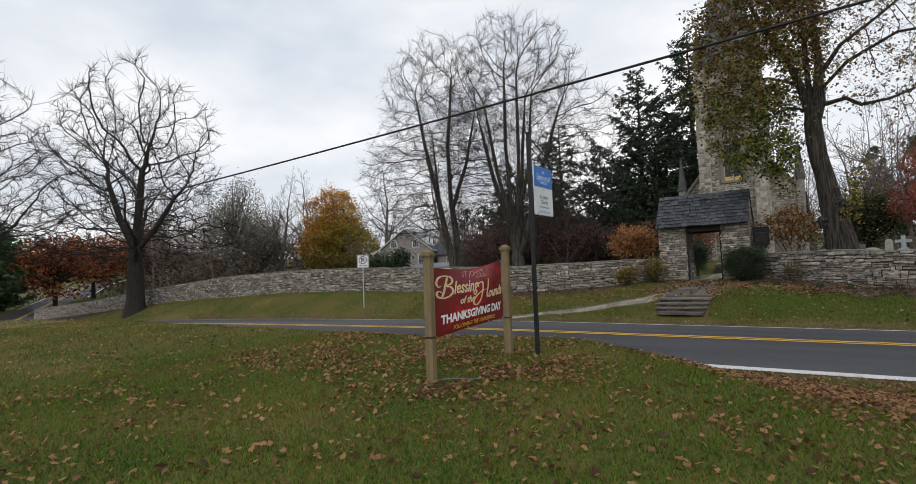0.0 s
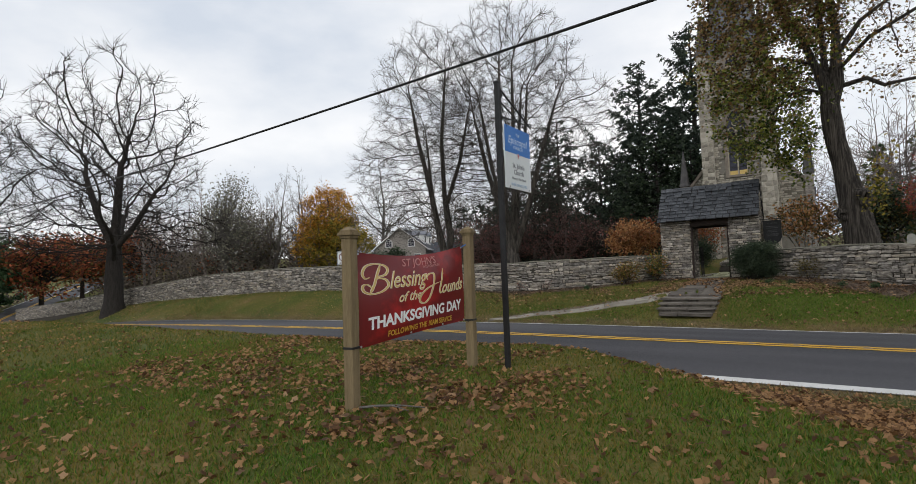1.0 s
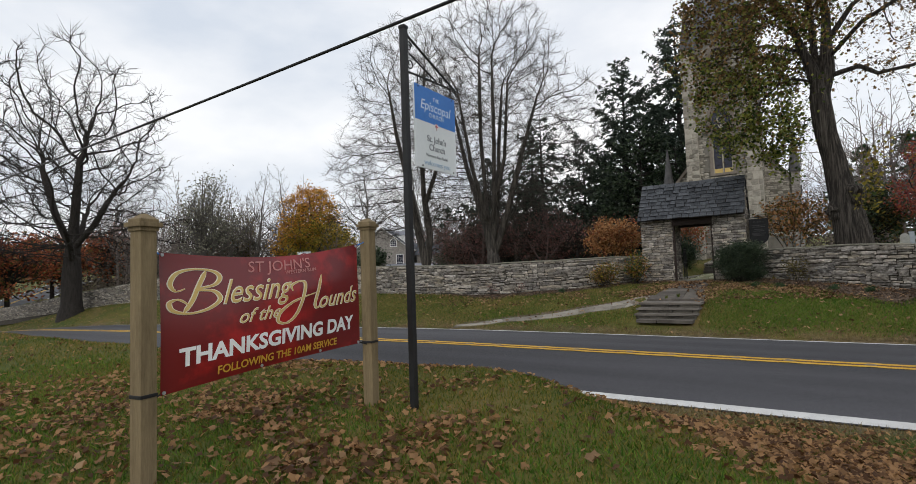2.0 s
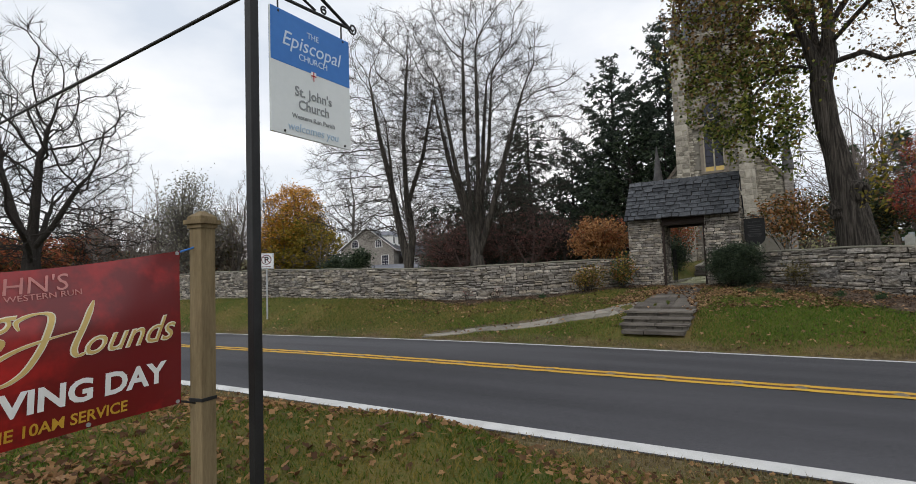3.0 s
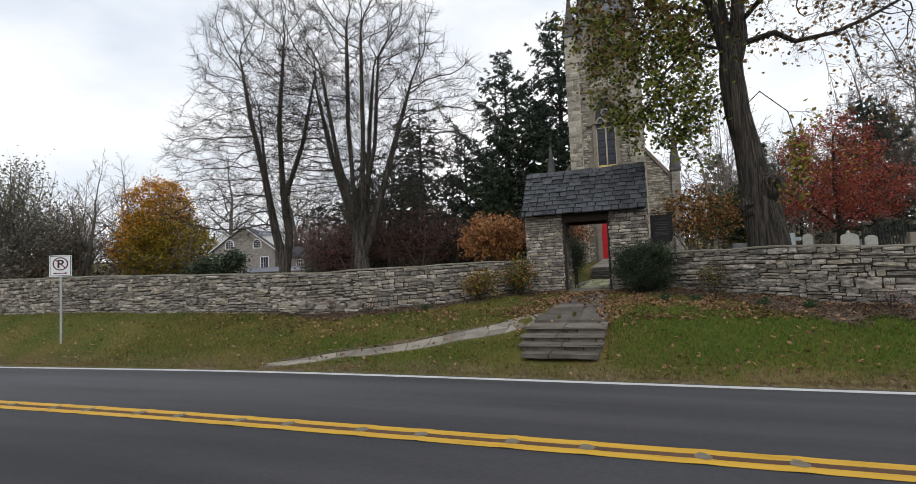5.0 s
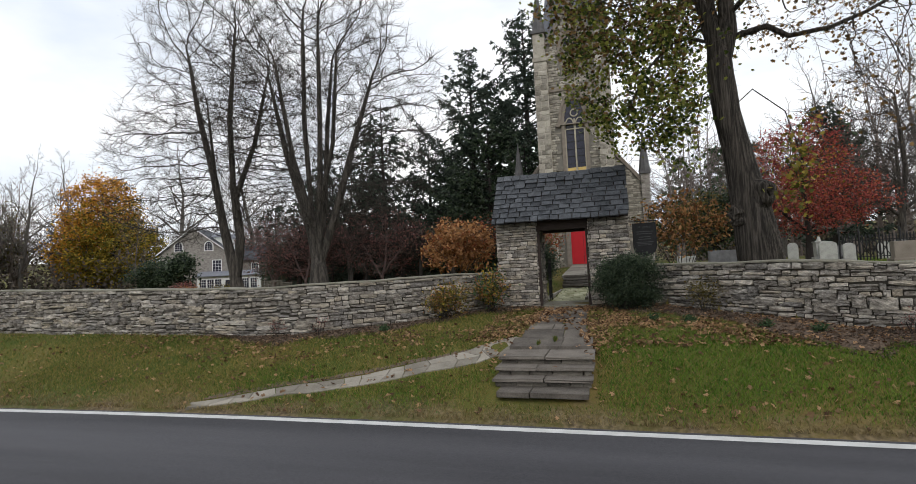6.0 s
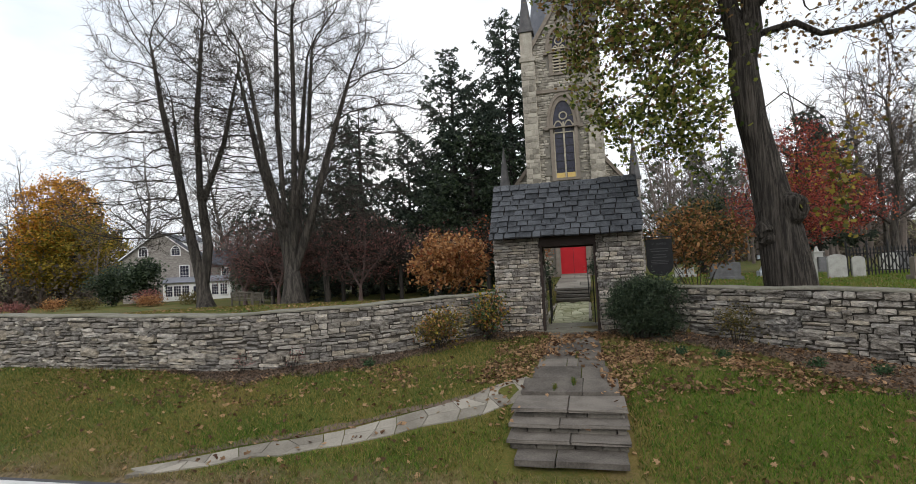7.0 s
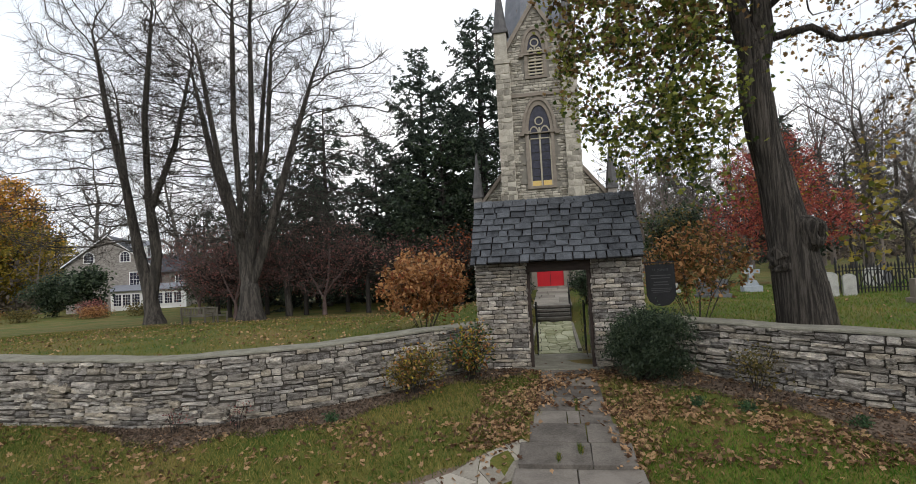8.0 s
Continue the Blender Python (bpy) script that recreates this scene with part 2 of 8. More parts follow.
M["leaf_maple"] = leaf_mat("maple_leaves_turning", (0.04, 0.066, 0.014), (0.28, 0.3, 0.06))
M["leaf_maple_brown"] = leaf_mat("maple_leaves_brown", (0.07, 0.045, 0.02), (0.29, 0.175, 0.068))
M["leaf_gold"] = leaf_mat("golden_leaves", (0.38, 0.165, 0.022), (0.72, 0.38, 0.055))
M["leaf_yellowgreen"] = leaf_mat("yellow_green_leaves", (0.11, 0.11, 0.018), (0.44, 0.32, 0.045))
M["leaf_olive_gold"] = leaf_mat("olive_gold_leaves", (0.08, 0.085, 0.016), (0.33, 0.26, 0.045))
M["leaf_red"] = leaf_mat("scarlet_leaves", (0.2, 0.036, 0.036), (0.42, 0.105, 0.085))
M["leaf_rust"] = leaf_mat("rust_red_leaves", (0.18, 0.05, 0.025), (0.44, 0.14, 0.06))
M["leaf_plum"] = leaf_mat("plum_red_leaves", (0.14, 0.06, 0.056), (0.36, 0.155, 0.135))
M["leaf_orange"] = leaf_mat("brown_orange_leaves", (0.19, 0.08, 0.03), (0.5, 0.27, 0.115))
M["flower_dry"] = leaf_mat("dry_flower_heads", (0.26, 0.16, 0.08), (0.52, 0.36, 0.2))
M["leaf_dark"] = leaf_mat("dark_evergreen_leaves", (0.02, 0.034, 0.02), (0.085, 0.115, 0.065), 0.45)
M["leaf_spruce"] = leaf_mat("spruce_needles", (0.026, 0.04, 0.03), (0.085, 0.108, 0.08))
M["leaf_pine"] = leaf_mat("pine_needles", (0.028, 0.06, 0.026), (0.085, 0.15, 0.065))
M["leaf_olive"] = leaf_mat("olive_shrub_leaves", (0.07, 0.07, 0.02), (0.2, 0.15, 0.05))
M["leaf_fallen"] = leaf_mat("fallen_leaves", (0.085, 0.042, 0.022), (0.46, 0.29, 0.16))
M["leaf_brown"] = leaf_mat("brown_fallen_leaves", (0.09, 0.042, 0.018), (0.42, 0.24, 0.11))
M["bark_chip"] = leaf_mat("bark_chips", (0.06, 0.043, 0.032), (0.23, 0.165, 0.12))
M["leaf_greygreen"] = leaf_mat("grey_green_foliage", (0.15, 0.15, 0.115), (0.3, 0.285, 0.22))
M["straw"] = leaf_mat("straw_blades", (0.13, 0.1, 0.045), (0.32, 0.25, 0.12), 0.7, 0.9, 30, 0.4)
M["leaf_brush"] = leaf_mat("brown_brush", (0.06, 0.05, 0.042), (0.16, 0.128, 0.1))
M["grass_green"] = leaf_mat("deep_green_grass", (0.045, 0.125, 0.01), (0.17, 0.25, 0.035), 0.6, 0.8, 30, 0.6)
M["grass_bank"] = leaf_mat("bank_grass_blades", (0.05, 0.105, 0.012), (0.29, 0.24, 0.075), 0.6, 0.7, 30, 0.6)
M["grass_blade"] = leaf_mat("grass_blades", (0.038, 0.092, 0.006), (0.24, 0.185, 0.045), 0.6, 0.5, 30, 0.5)


def ground_material():
    """Patchy lawn that wears to dry earth beside the straight stretch of the road."""
    m = mat("lawn", (0.032, 0.066, 0.004), (0.135, 0.1, 0.028), 0.95, 0.5, 30, 0.6, world_space=True, spots=[(0.45, (0.062, 0.078, 0.009)), (0.54, (0.11, 0.092, 0.02)), (0.63, (0.15, 0.106, 0.038))], bump_dist=0.04)
    n, l = m.node_tree.nodes, m.node_tree.links
    bsdf = n["Principled BSDF"]
    grass_colour = bsdf.inputs["Base Color"].links[0].from_socket
    pos = n.new("ShaderNodeNewGeometry").outputs["Position"]
    axes = n.new("ShaderNodeSeparateXYZ")
    l.new(pos, axes.inputs[0])

    def calc(kind, a, b):
        k = n.new("ShaderNodeMath")
        k.operation = kind
        for socket, v in zip(k.inputs, (a, b)):
            if isinstance(v, (int, float)):
                socket.default_value = v
            else:
                l.new(v, socket)
        return k.outputs[0]

    away = calc("SUBTRACT", calc("ABSOLUTE", calc("SUBTRACT", axes.outputs["Y"], 14.8), 0.0), 3.5)
    ragged = n.new("ShaderNodeTexNoise")
    ragged.inputs["Scale"].default_value, ragged.inputs["Detail"].default_value, ragged.inputs["Roughness"].default_value = 1.6, 6, 0.7
    l.new(pos, ragged.inputs["Vector"])
    wear = calc("SUBTRACT", calc("ADD", calc("MULTIPLY", calc("SUBTRACT", ragged.outputs["Fac"], 0.5), 3.2), 0.75), away)
    clamp_ = n.new("ShaderNodeClamp")
    l.new(wear, clamp_.inputs["Value"])
    soil = n.new("ShaderNodeValToRGB")
    soil.color_ramp.elements[0].position, soil.color_ramp.elements[0].color = 0.35, (0.06, 0.044, 0.026, 1)
    soil.color_ramp.elements[1].position, soil.color_ramp.elements[1].color = 0.65, (0.2, 0.15, 0.092, 1)
    grit = n.new("ShaderNodeTexNoise")
    grit.inputs["Scale"].default_value, grit.inputs["Detail"].default_value = 14, 6
    l.new(pos, grit.inputs["Vector"])
    l.new(grit.outputs["Fac"], soil.inputs["Fac"])
    mix = n.new("ShaderNodeMix")
    mix.data_type = "RGBA"
    l.new(clamp_.outputs[0], mix.inputs[0])
    l.new(grass_colour, mix.inputs[6])
    l.new(soil.outputs["Color"], mix.inputs[7])
    l.new(mix.outputs[2], bsdf.inputs["Base Color"])
    return m


M["ground"] = ground_material()


# ---- building blocks ----
def part(name, data, material=None, parent=None, label=""):
    """Links a bmesh or mesh as one object under a thing."""
    if isinstance(data, bmesh.types.BMesh):
        me = bpy.data.meshes.new(name)
        data.to_mesh(me)
        data.free()
    else:
        me = data
    if material and not me.materials:
        me.materials.append(material)
    ob = new(name, me)
    ob.parent = parent
    if label:
        ob["label"] = label
    return ob


def thing(name, at, label, category, group="", kind="", rz=0.0):
    ob = new(name)
    ob.matrix_world = pose(*at, 0, 0, rz)
    ob.empty_display_size = 0.2
    return tagged(ob, label, category, group, kind)


def box(x0, x1, y0, y1, z0, z1, bevel=0.0):
    bm = bmesh.new()
    bmesh.ops.create_cube(bm, size=1, matrix=Matrix.LocRotScale(((x0 + x1) / 2, (y0 + y1) / 2, (z0 + z1) / 2), None, (x1 - x0, y1 - y0, z1 - z0)))
    if bevel:
        bmesh.ops.bevel(bm, geom=list(bm.edges), offset=bevel, segments=2, affect="EDGES", profile=0.7)
    return bm


def join(*bms):
    out = bmesh.new()
    for b in bms:
        me = bpy.data.meshes.new("tmp")
        b.to_mesh(me)
        b.free()
        out.from_mesh(me)
        bpy.data.meshes.remove(me)
    return out


def turned(bm, m):
    bmesh.ops.transform(bm, matrix=m, verts=list(bm.verts))
    return bm


def rod(a, b, r0, r1=None, sides=8):
    a, b = Vector(a), Vector(b)
    bm = bmesh.new()
    r1 = r0 if r1 is None else r1
    m = Matrix.Translation((a + b) / 2) @ (b - a).to_track_quat("Z", "Y").to_matrix().to_4x4()
    bmesh.ops.create_cone(bm, cap_ends=True, segments=sides, radius1=r0, radius2=r1, depth=(b - a).length, matrix=m)
    return bm


def prism(outline, y0, y1):
    """A plate from an outline in x and z, between two y."""
    bm = bmesh.new()
    f = [bm.verts.new((x, y0, z)) for x, z in outline]
    b = [bm.verts.new((x, y1, z)) for x, z in outline]
    k = len(f)
    bm.faces.new(f)
    bm.faces.new(b[::-1])
    for i in range(k):
        bm.faces.new((f[i], b[i], b[(i + 1) % k], f[(i + 1) % k]))
    bmesh.ops.recalc_face_normals(bm, faces=list(bm.faces))
    return bm


def mesh_from(name, verts, faces, smooth=False):
    me = bpy.data.meshes.new(name)
    me.from_pydata([tuple(v) for v in verts], [], faces)
    if smooth:
        me.polygons.foreach_set("use_smooth", [True] * len(me.polygons))
    me.update()
    return me


def fast_mesh(name, verts, k, material=None):
    """A mesh of separate k-sided faces from an array of their corners."""
    verts = np.asarray(verts, dtype=np.float32).reshape(-1, 3)
    n = len(verts)
    me = bpy.data.meshes.new(name)
    me.vertices.add(n)
    me.vertices.foreach_set("co", verts.ravel())
    me.loops.add(n)
    me.loops.foreach_set("vertex_index", np.arange(n, dtype=np.int32))
    me.polygons.add(n // k)
    me.polygons.foreach_set("loop_start", np.arange(0, n, k, dtype=np.int32))
    me.update(calc_edges=True)
    if material:
        me.materials.append(material)
    return me


def sm(a, b, v):
    t = np.clip((np.asarray(v, float) - a) / (b - a), 0.0, 1.0)
    return t * t * (3 - 2 * t)


# ---- the lie of the land ----
XS = np.arange(-260, 261, 1.0)


def smoothed(xk, yk, width):
    v = np.interp(XS, xk, yk)
    pad = np.pad(v, width, mode="edge")
    return np.convolve(pad, np.ones(2 * width + 1) / (2 * width + 1), mode="valid")


ROAD_Y = smoothed([-260, -200, -160, -140, -125, -100, -78, -60, -45, -30, 260], [150, 96, 66, 52, 43, 29.5, 19.5, 15.6, 14.6, 14.5, 14.5], 7)
ROAD_Z = smoothed([-260, -160, -140, -125, -100, -80, -60, -50, -41, -36, -25, -17.5, -10, 60, 260], [8, 3.5, 2.0, 0.3, -1.8, -2.9, -2.3, -1.72, -1.22, -0.94, -0.66, -0.54, -0.43, -0.43, -0.6], 3)


def road_y(x):
    return np.interp(x, XS, ROAD_Y)


def road_z(x):
    return np.interp(x, XS, ROAD_Z)


def road_top(x, d):
    return road_z(x) - np.where(d < 0, 0.02, 0.0085) * d * d


WALL_X = [-90, -12, -10.6, -9.2, -8.2, -7.2, -5.95, -4.1, -2.25, -1.1, -0.3, 0.5, 1.5, 3, 60]
WALL_Y = [22, 22.0, 22.15, 22.75, 23.4, 24.25, 25.6, 26.3, 25.6, 24.3, 23.4, 22.6, 21.95, 21.6, 21.6]


def wall_y(x):
    return np.interp(x, WALL_X, WALL_Y)


def wall_base(x):
    return np.interp(x, [-80, -76, -53, -43.7, -28.6, -21.6, -11.4, -8.5, -6, -2.2, -0.5, 2, 40], [-2.6, -2.35, -0.71, -0.05, 0.54, 0.58, 0.38, 0.48, 0.72, 0.75, 0.68, 0.48, 0.4])


def wall_top(x):
    return np.interp(x, [-76, -61, -48.7, -36.8, -28.5, -22, -12, -6.5, -1, 1, 3, 40], [-1.1, -0.19, 0.86, 1.7, 1.93, 1.87, 1.6, 1.72, 1.74, 1.7, 1.58, 1.45])


def land(x, y):
    """Height of the ground at x, y."""
    x, y = np.asarray(x, float), np.asarray(y, float)
    slope = np.gradient(ROAD_Y, XS)
    d = (y - road_y(x)) / np.sqrt(1 + np.interp(x, XS, slope) ** 2)
    near_p = np.clip(0.033 * (y - 3), -0.08, 0.16) - 0.05 * np.clip(x + 1.5, 0, 8) + np.interp(x, [-200, -120, -60, -30, -20], [-4.0, -2.5, -1.2, -0.15, 0])
    e = -3.2 - d
    ease = np.interp(x, [-8, -4, -3.3, -1.7, 0], [3.0, 2.3, 2.5, 4.2, 6.5])
    z_near = road_top(x, -3.2) - 0.008 + (near_p - road_top(x, -3.2)) * sm(0.0, 1.0, (e - 0.1) / ease)
    e2 = d - 4.0
    wy = wall_y(x)
    u = np.clip(e2 / 3.55, 0, 1)
    foot = np.where((x > -11.5) & (x < 2.2), np.interp(x, [-11.5, 2.2], [0.38, 0.48]), wall_base(x))
    edge = road_top(x, 3.75) + 0.01
    bank = edge + (foot - edge) * (0.6 * u ** 0.85 + 0.4 * sm(-0.1, 0.9, u))
    recess = np.clip((y - 22.0) / np.maximum(wy - 22.0, 0.3), 0, 1)
    bank = bank + (wall_base(x) - foot) * recess
    inside = np.interp(x, [-150, -90, -60, -45, -30, -20, 10, 60, 140], [0.5, -1.6, -0.3, 0.5, 1.05, 1.4, 1.45, 1.6, 3.5])
    back = np.interp(x, [-150, -90, -70, -55, -8], [1.0, -0.3, -0.1, 0.2, 0.35])
    inside = inside + (back - inside) * sm(25, 52, y) * sm(-6, -12, x) + 0.02 * np.clip(y - 30, 0, 25) * sm(-10, -5, x) * sm(4, 0, x)
    w = np.exp(-(((x + 4.2) / 2.0) ** 2)) * (1 - sm(30, 35.5, y))
    inside = inside * (1 - w) + 0.68 * w
    c = (1 - sm(0.75, 1.7, np.abs(x + 4.27))) * (1 - sm(42, 44, y))
    inside = inside * (1 - c) + np.interp(y, [27, 30, 34, 35.4, 43], [0.68, 0.68, 0.8, 1.22, 1.76]) * c
    z_far = np.where(y > wy + 0.3, inside, bank)
    z = np.where(d < 0, np.where(e > -0.3, z_near, -9), np.where(e2 > 0, z_far, -9))
    z = np.where(z < -8, road_top(x, d) - 0.07, z)
    r = np.hypot(x + 4, y - 10)
    hills = 12 * sm(120, 420, r) * sm(-60, 40, y) + 4 * sm(120, 500, r)
    far = sm(90, 180, r)
    z = z + hills + far * 2.0 * np.sin(x * 0.021) * np.cos(y * 0.017)
    stair = np.interp(y, [18.3, 18.95, 19.4, 19.72, 20.03, 20.9, 22], [-0.3, -0.27, -0.2, -0.08, 0.06, 0.15, 0.4])
    under = (1 - sm(0.72, 1.05, np.abs(x + 4.0))) * sm(18.4, 18.9, y) * (1 - sm(21.2, 22.2, y))
    z = z * (1 - under) + np.minimum(z, stair) * under
    lumps = 0.02 * np.sin(x * 1.9 + np.sin(y * 1.3)) * np.sin(y * 1.7 + 0.7 * np.sin(x * 1.1))
    return z + np.where(np.abs(d - 0.3) < 3.8, 0, lumps)


def land1(x, y):
    return float(land(np.array([x]), np.array([y]))[0])


def spread(stops):
    out = []
    for a, b, step in stops:
        out += list(np.arange(a, b, step))
    return np.array(out)


gx = spread([(-1800, -300, 60), (-300, -90, 6), (-90, -30, 1.0), (-30, 12, 0.25), (12, 60, 1.2), (60, 300, 6), (300, 1801, 60)])
gy = spread([(-900, -120, 60), (-120, -12, 6), (-12, 3, 0.6), (3, 36, 0.22), (36, 70, 0.8), (70, 300, 5), (300, 1801, 60)])
GX, GY = np.meshgrid(gx, gy)
GZ = land(GX.ravel(), GY.ravel())
nx, ny = len(gx), len(gy)
idx = np.arange(nx * ny).reshape(ny, nx)
quads = np.stack([idx[:-1, :-1], idx[:-1, 1:], idx[1:, 1:], idx[1:, :-1]], -1).reshape(-1, 4)
ground = part("ground", mesh_from("ground", np.stack([GX.ravel(), GY.ravel(), GZ], -1), quads.tolist(), True), M["ground"])
tagged(ground, "autumn lawn of green and straw-brown grass over rolling land", "ground", kind="structure")


# ---- road ----
def road_strip(name, d0, d1, lift, material, label, x0=-170, x1=120, n=2, bumps=False):
    xs = np.concatenate([np.arange(x0, -45, 1.5), np.arange(-45, 20, 0.1 if bumps else 0.5), np.arange(20, x1, 2.0)])
    slope = np.interp(xs, XS, np.gradient(ROAD_Y, XS))
    norm = np.sqrt(1 + slope ** 2)
    ds = np.linspace(d0, d1, n)
    vs, fs = [], []
    for i, x in enumerate(xs):
        for d in ds:
            px, py = x - slope[i] / norm[i] * d, road_y(x) + d / norm[i]
            swell = 0.007 * max(math.exp(-((((x + 7.6 - o + 0.98) % 1.95) - 0.98) / 0.1) ** 2) for o in (0.0, 0.82)) if bumps and -25 < x < 15 else 0.0
            vs.append((px, py, float(road_top(x, d)) + lift + swell))
    for i in range(len(xs) - 1):
        for j in range(n - 1):
            a = i * n + j
            fs.append((a, a + n, a + n + 1, a + 1))
    ob = part(name, mesh_from(name, vs, fs, True), material)
    return ob


road = road_strip("road", -3.14, 3.9, 0.0, M["asphalt"], "", n=15)
tagged(road, "dark asphalt two-lane country road", "road", kind="structure")
WHITE, YELLOW = "worn white painted road edge line", "yellow painted centre line over rumble bumps"
for nm, d0, d1, m, lab in (("white_edge_line", -3.12, -2.91, "white_line", WHITE), ("white_edge_line", 3.55, 3.77, "white_line", WHITE), ("yellow_centre_line", -0.2, -0.05, "yellow_line", YELLOW), ("yellow_centre_line", 0.07, 0.22, "yellow_line", YELLOW)):
    ln = road_strip(nm, d0, d1, 0.006, M[m], lab, n=3, bumps=m == "yellow_line")
    tagged(ln, lab, "road marking", group="road markings", kind="structure")
seam = road_strip("centre_seam", -0.05, 0.07, 0.004, M["seam"], "", n=2, bumps=True)
tagged(seam, "rusty brown strip between the yellow centre lines", "road marking", kind="structure")


# paint worn through on the crests of the rumble bumps
vs, fs = [], []
for k in range(-9, 12):
    for o in (0.0, 0.82):
        x = -7.6 + o + 1.95 * k
        if not -25 < x < 15:
            continue
        b = len(vs)
        ring_ = 10
        for i in range(ring_):
            a = 2 * math.pi * i / ring_
            px, d = x + (0.085 + 0.02 * math.sin(3 * a + k)) * math.cos(a), 0.01 + (0.1 + 0.015 * math.sin(2 * a + k)) * math.sin(a)
            vs.append((px, float(road_y(px)) + d, float(road_top(px, d)) + 0.0115 + 0.004 * math.exp(-((px - x) / 0.1) ** 2)))
        vs.append((x, float(road_y(x)) + 0.01, float(road_top(x, 0.01)) + 0.0175))
        fs += [(b + i, b + (i + 1) % ring_, b + ring_) for i in range(ring_)]
tagged(part("rumble_wear", mesh_from("rumble_wear", vs, fs, True), M["worn_paint"]), "grey worn patches on the rumble bumps of the centre line", "road marking", kind="structure")


# ---- stones ----
STONE_VARIANTS = []


def stone_unit(rng):
    """A rough block, 1 wide in x, 1 high in z, its face towards -y: an uneven worn face on a back of the same outline."""
    j = lambda a: float(rng.uniform(-a, a))
    left, right, skew = float(rng.uniform(0.78, 1.04)), float(rng.uniform(0.78, 1.04)), j(0.07)
    ring_ = []
    for sx, sz, tall in ((-1, -1, left), (1, -1, right), (1, 1, right), (-1, 1, left)):
        cx, cz = float(rng.uniform(0.01, 0.09)), float(rng.uniform(0.03, 0.24))
        ends = [(sx * 0.5, sz * (0.5 * tall - cz)), (sx * (0.5 - cx), sz * 0.5 * tall)]
        ring_ += ends if sx * sz > 0 else ends[::-1]
        if sx == sz:
            ring_.append((j(0.2), sz * float(rng.uniform(0.48, 0.56))))
    k = len(ring_)
    back = [(x + j(0.015), 0.1, z + skew * x + j(0.02)) for x, z in ring_]
    front = [(x * 0.97 + j(0.02), -0.8 + j(0.4), z * 0.95 + skew * x + j(0.05)) for x, z in ring_]
    mids = [(-0.18 + j(0.1), -1.0 + j(0.35), j(0.15)), (0.18 + j(0.1), -1.0 + j(0.35), j(0.15))]
    vs = back + front + mids
    fs = []
    for i in range(k):
        n = (i + 1) % k
        fs.append((i, n, k + n, k + i))
        ml, mr = (2 * k if front[i][0] < 0 else 2 * k + 1), (2 * k if front[n][0] < 0 else 2 * k + 1)
        fs.append((k + i, k + n, ml))
        if ml != mr:
            fs.append((k + n, mr, ml))
    return vs, fs


_rng = np.random.default_rng(5)
for _ in range(30):
    STONE_VARIANTS.append(stone_unit(_rng))
STONE_MESHES = []


def stone_mesh(k, material):
    key = (k, material.name)
    for kk, me in STONE_MESHES:
        if kk == key:
            return me
    me = mesh_from("stone", *STONE_VARIANTS[k])
    me.materials.append(material)
    STONE_MESHES.append((key, me))
    return me


def lay(stones, parent, name, mat_piece, mat_joined, single, joined_name):
    """stones: (matrix, variant); those for which single() holds become parts, the rest one joined part."""
    vs, fs, count = [], [], 0
    for m, k in stones:
        if single is not None and single(m.translation) and count < 300:
            ob = new(name, stone_mesh(k, mat_piece))
            ob.parent = parent
            ob.matrix_parent_inverse = parent.matrix_world.inverted()
            ob.matrix_basis = m
            count += 1
        else:
            o = len(vs)
            sv, sf = STONE_VARIANTS[k]
            vs += [tuple(m @ Vector(v)) for v in sv]
            fs += [tuple(o + i for i in f) for f in sf]
    if vs:
        ob = part(joined_name, mesh_from(joined_name, vs, fs), mat_joined, parent)
        ob.matrix_parent_inverse = parent.matrix_world.inverted()
        ob["kind"] = "stuff"


def face_stones(rng, a, b, z0, z1, course=(0.08, 0.15), width=(0.16, 0.5), depth=0.04, joint=0.012, cut=None):
    """Coursed rubble over an upright face from a to b (x, y), seen from the right-hand side of a to b ... its normal points to the right of the way."""
    a, b = Vector((*a, 0)), Vector((*b, 0))
    along = (b - a).normalized()
    length = (b - a).length
    normal = Vector((along.y, -along.x, 0))
    out = []
    z = z0
    while z < z1 - 0.03:
        h = float(rng.uniform(*course))
        if z1 - (z + h) < course[0] * 0.6:
            h = z1 - z
        s = -float(rng.uniform(0, 0.2))
        while s < length:
            w = float(rng.uniform(*width))
            s0, s1 = max(s, 0), min(s + w, length)
            s += w
            if s1 - s0 < 0.05:
                continue
            c = a + along * ((s0 + s1) / 2)
            if cut and cut((s0 + s1) / 2, z + h / 2, (s1 - s0) / 2):
                continue
            d = depth * float(rng.uniform(0.5, 1.25))
            m = Matrix((
                (along.x * (s1 - s0 - joint), -normal.x * d, 0, c.x),
                (along.y * (s1 - s0 - joint), -normal.y * d, 0, c.y),
                (0, 0, h - joint, z + h / 2),
                (0, 0, 0, 1)))
            out.append((m, int(rng.integers(len(STONE_VARIANTS)))))
        z += h
    return out


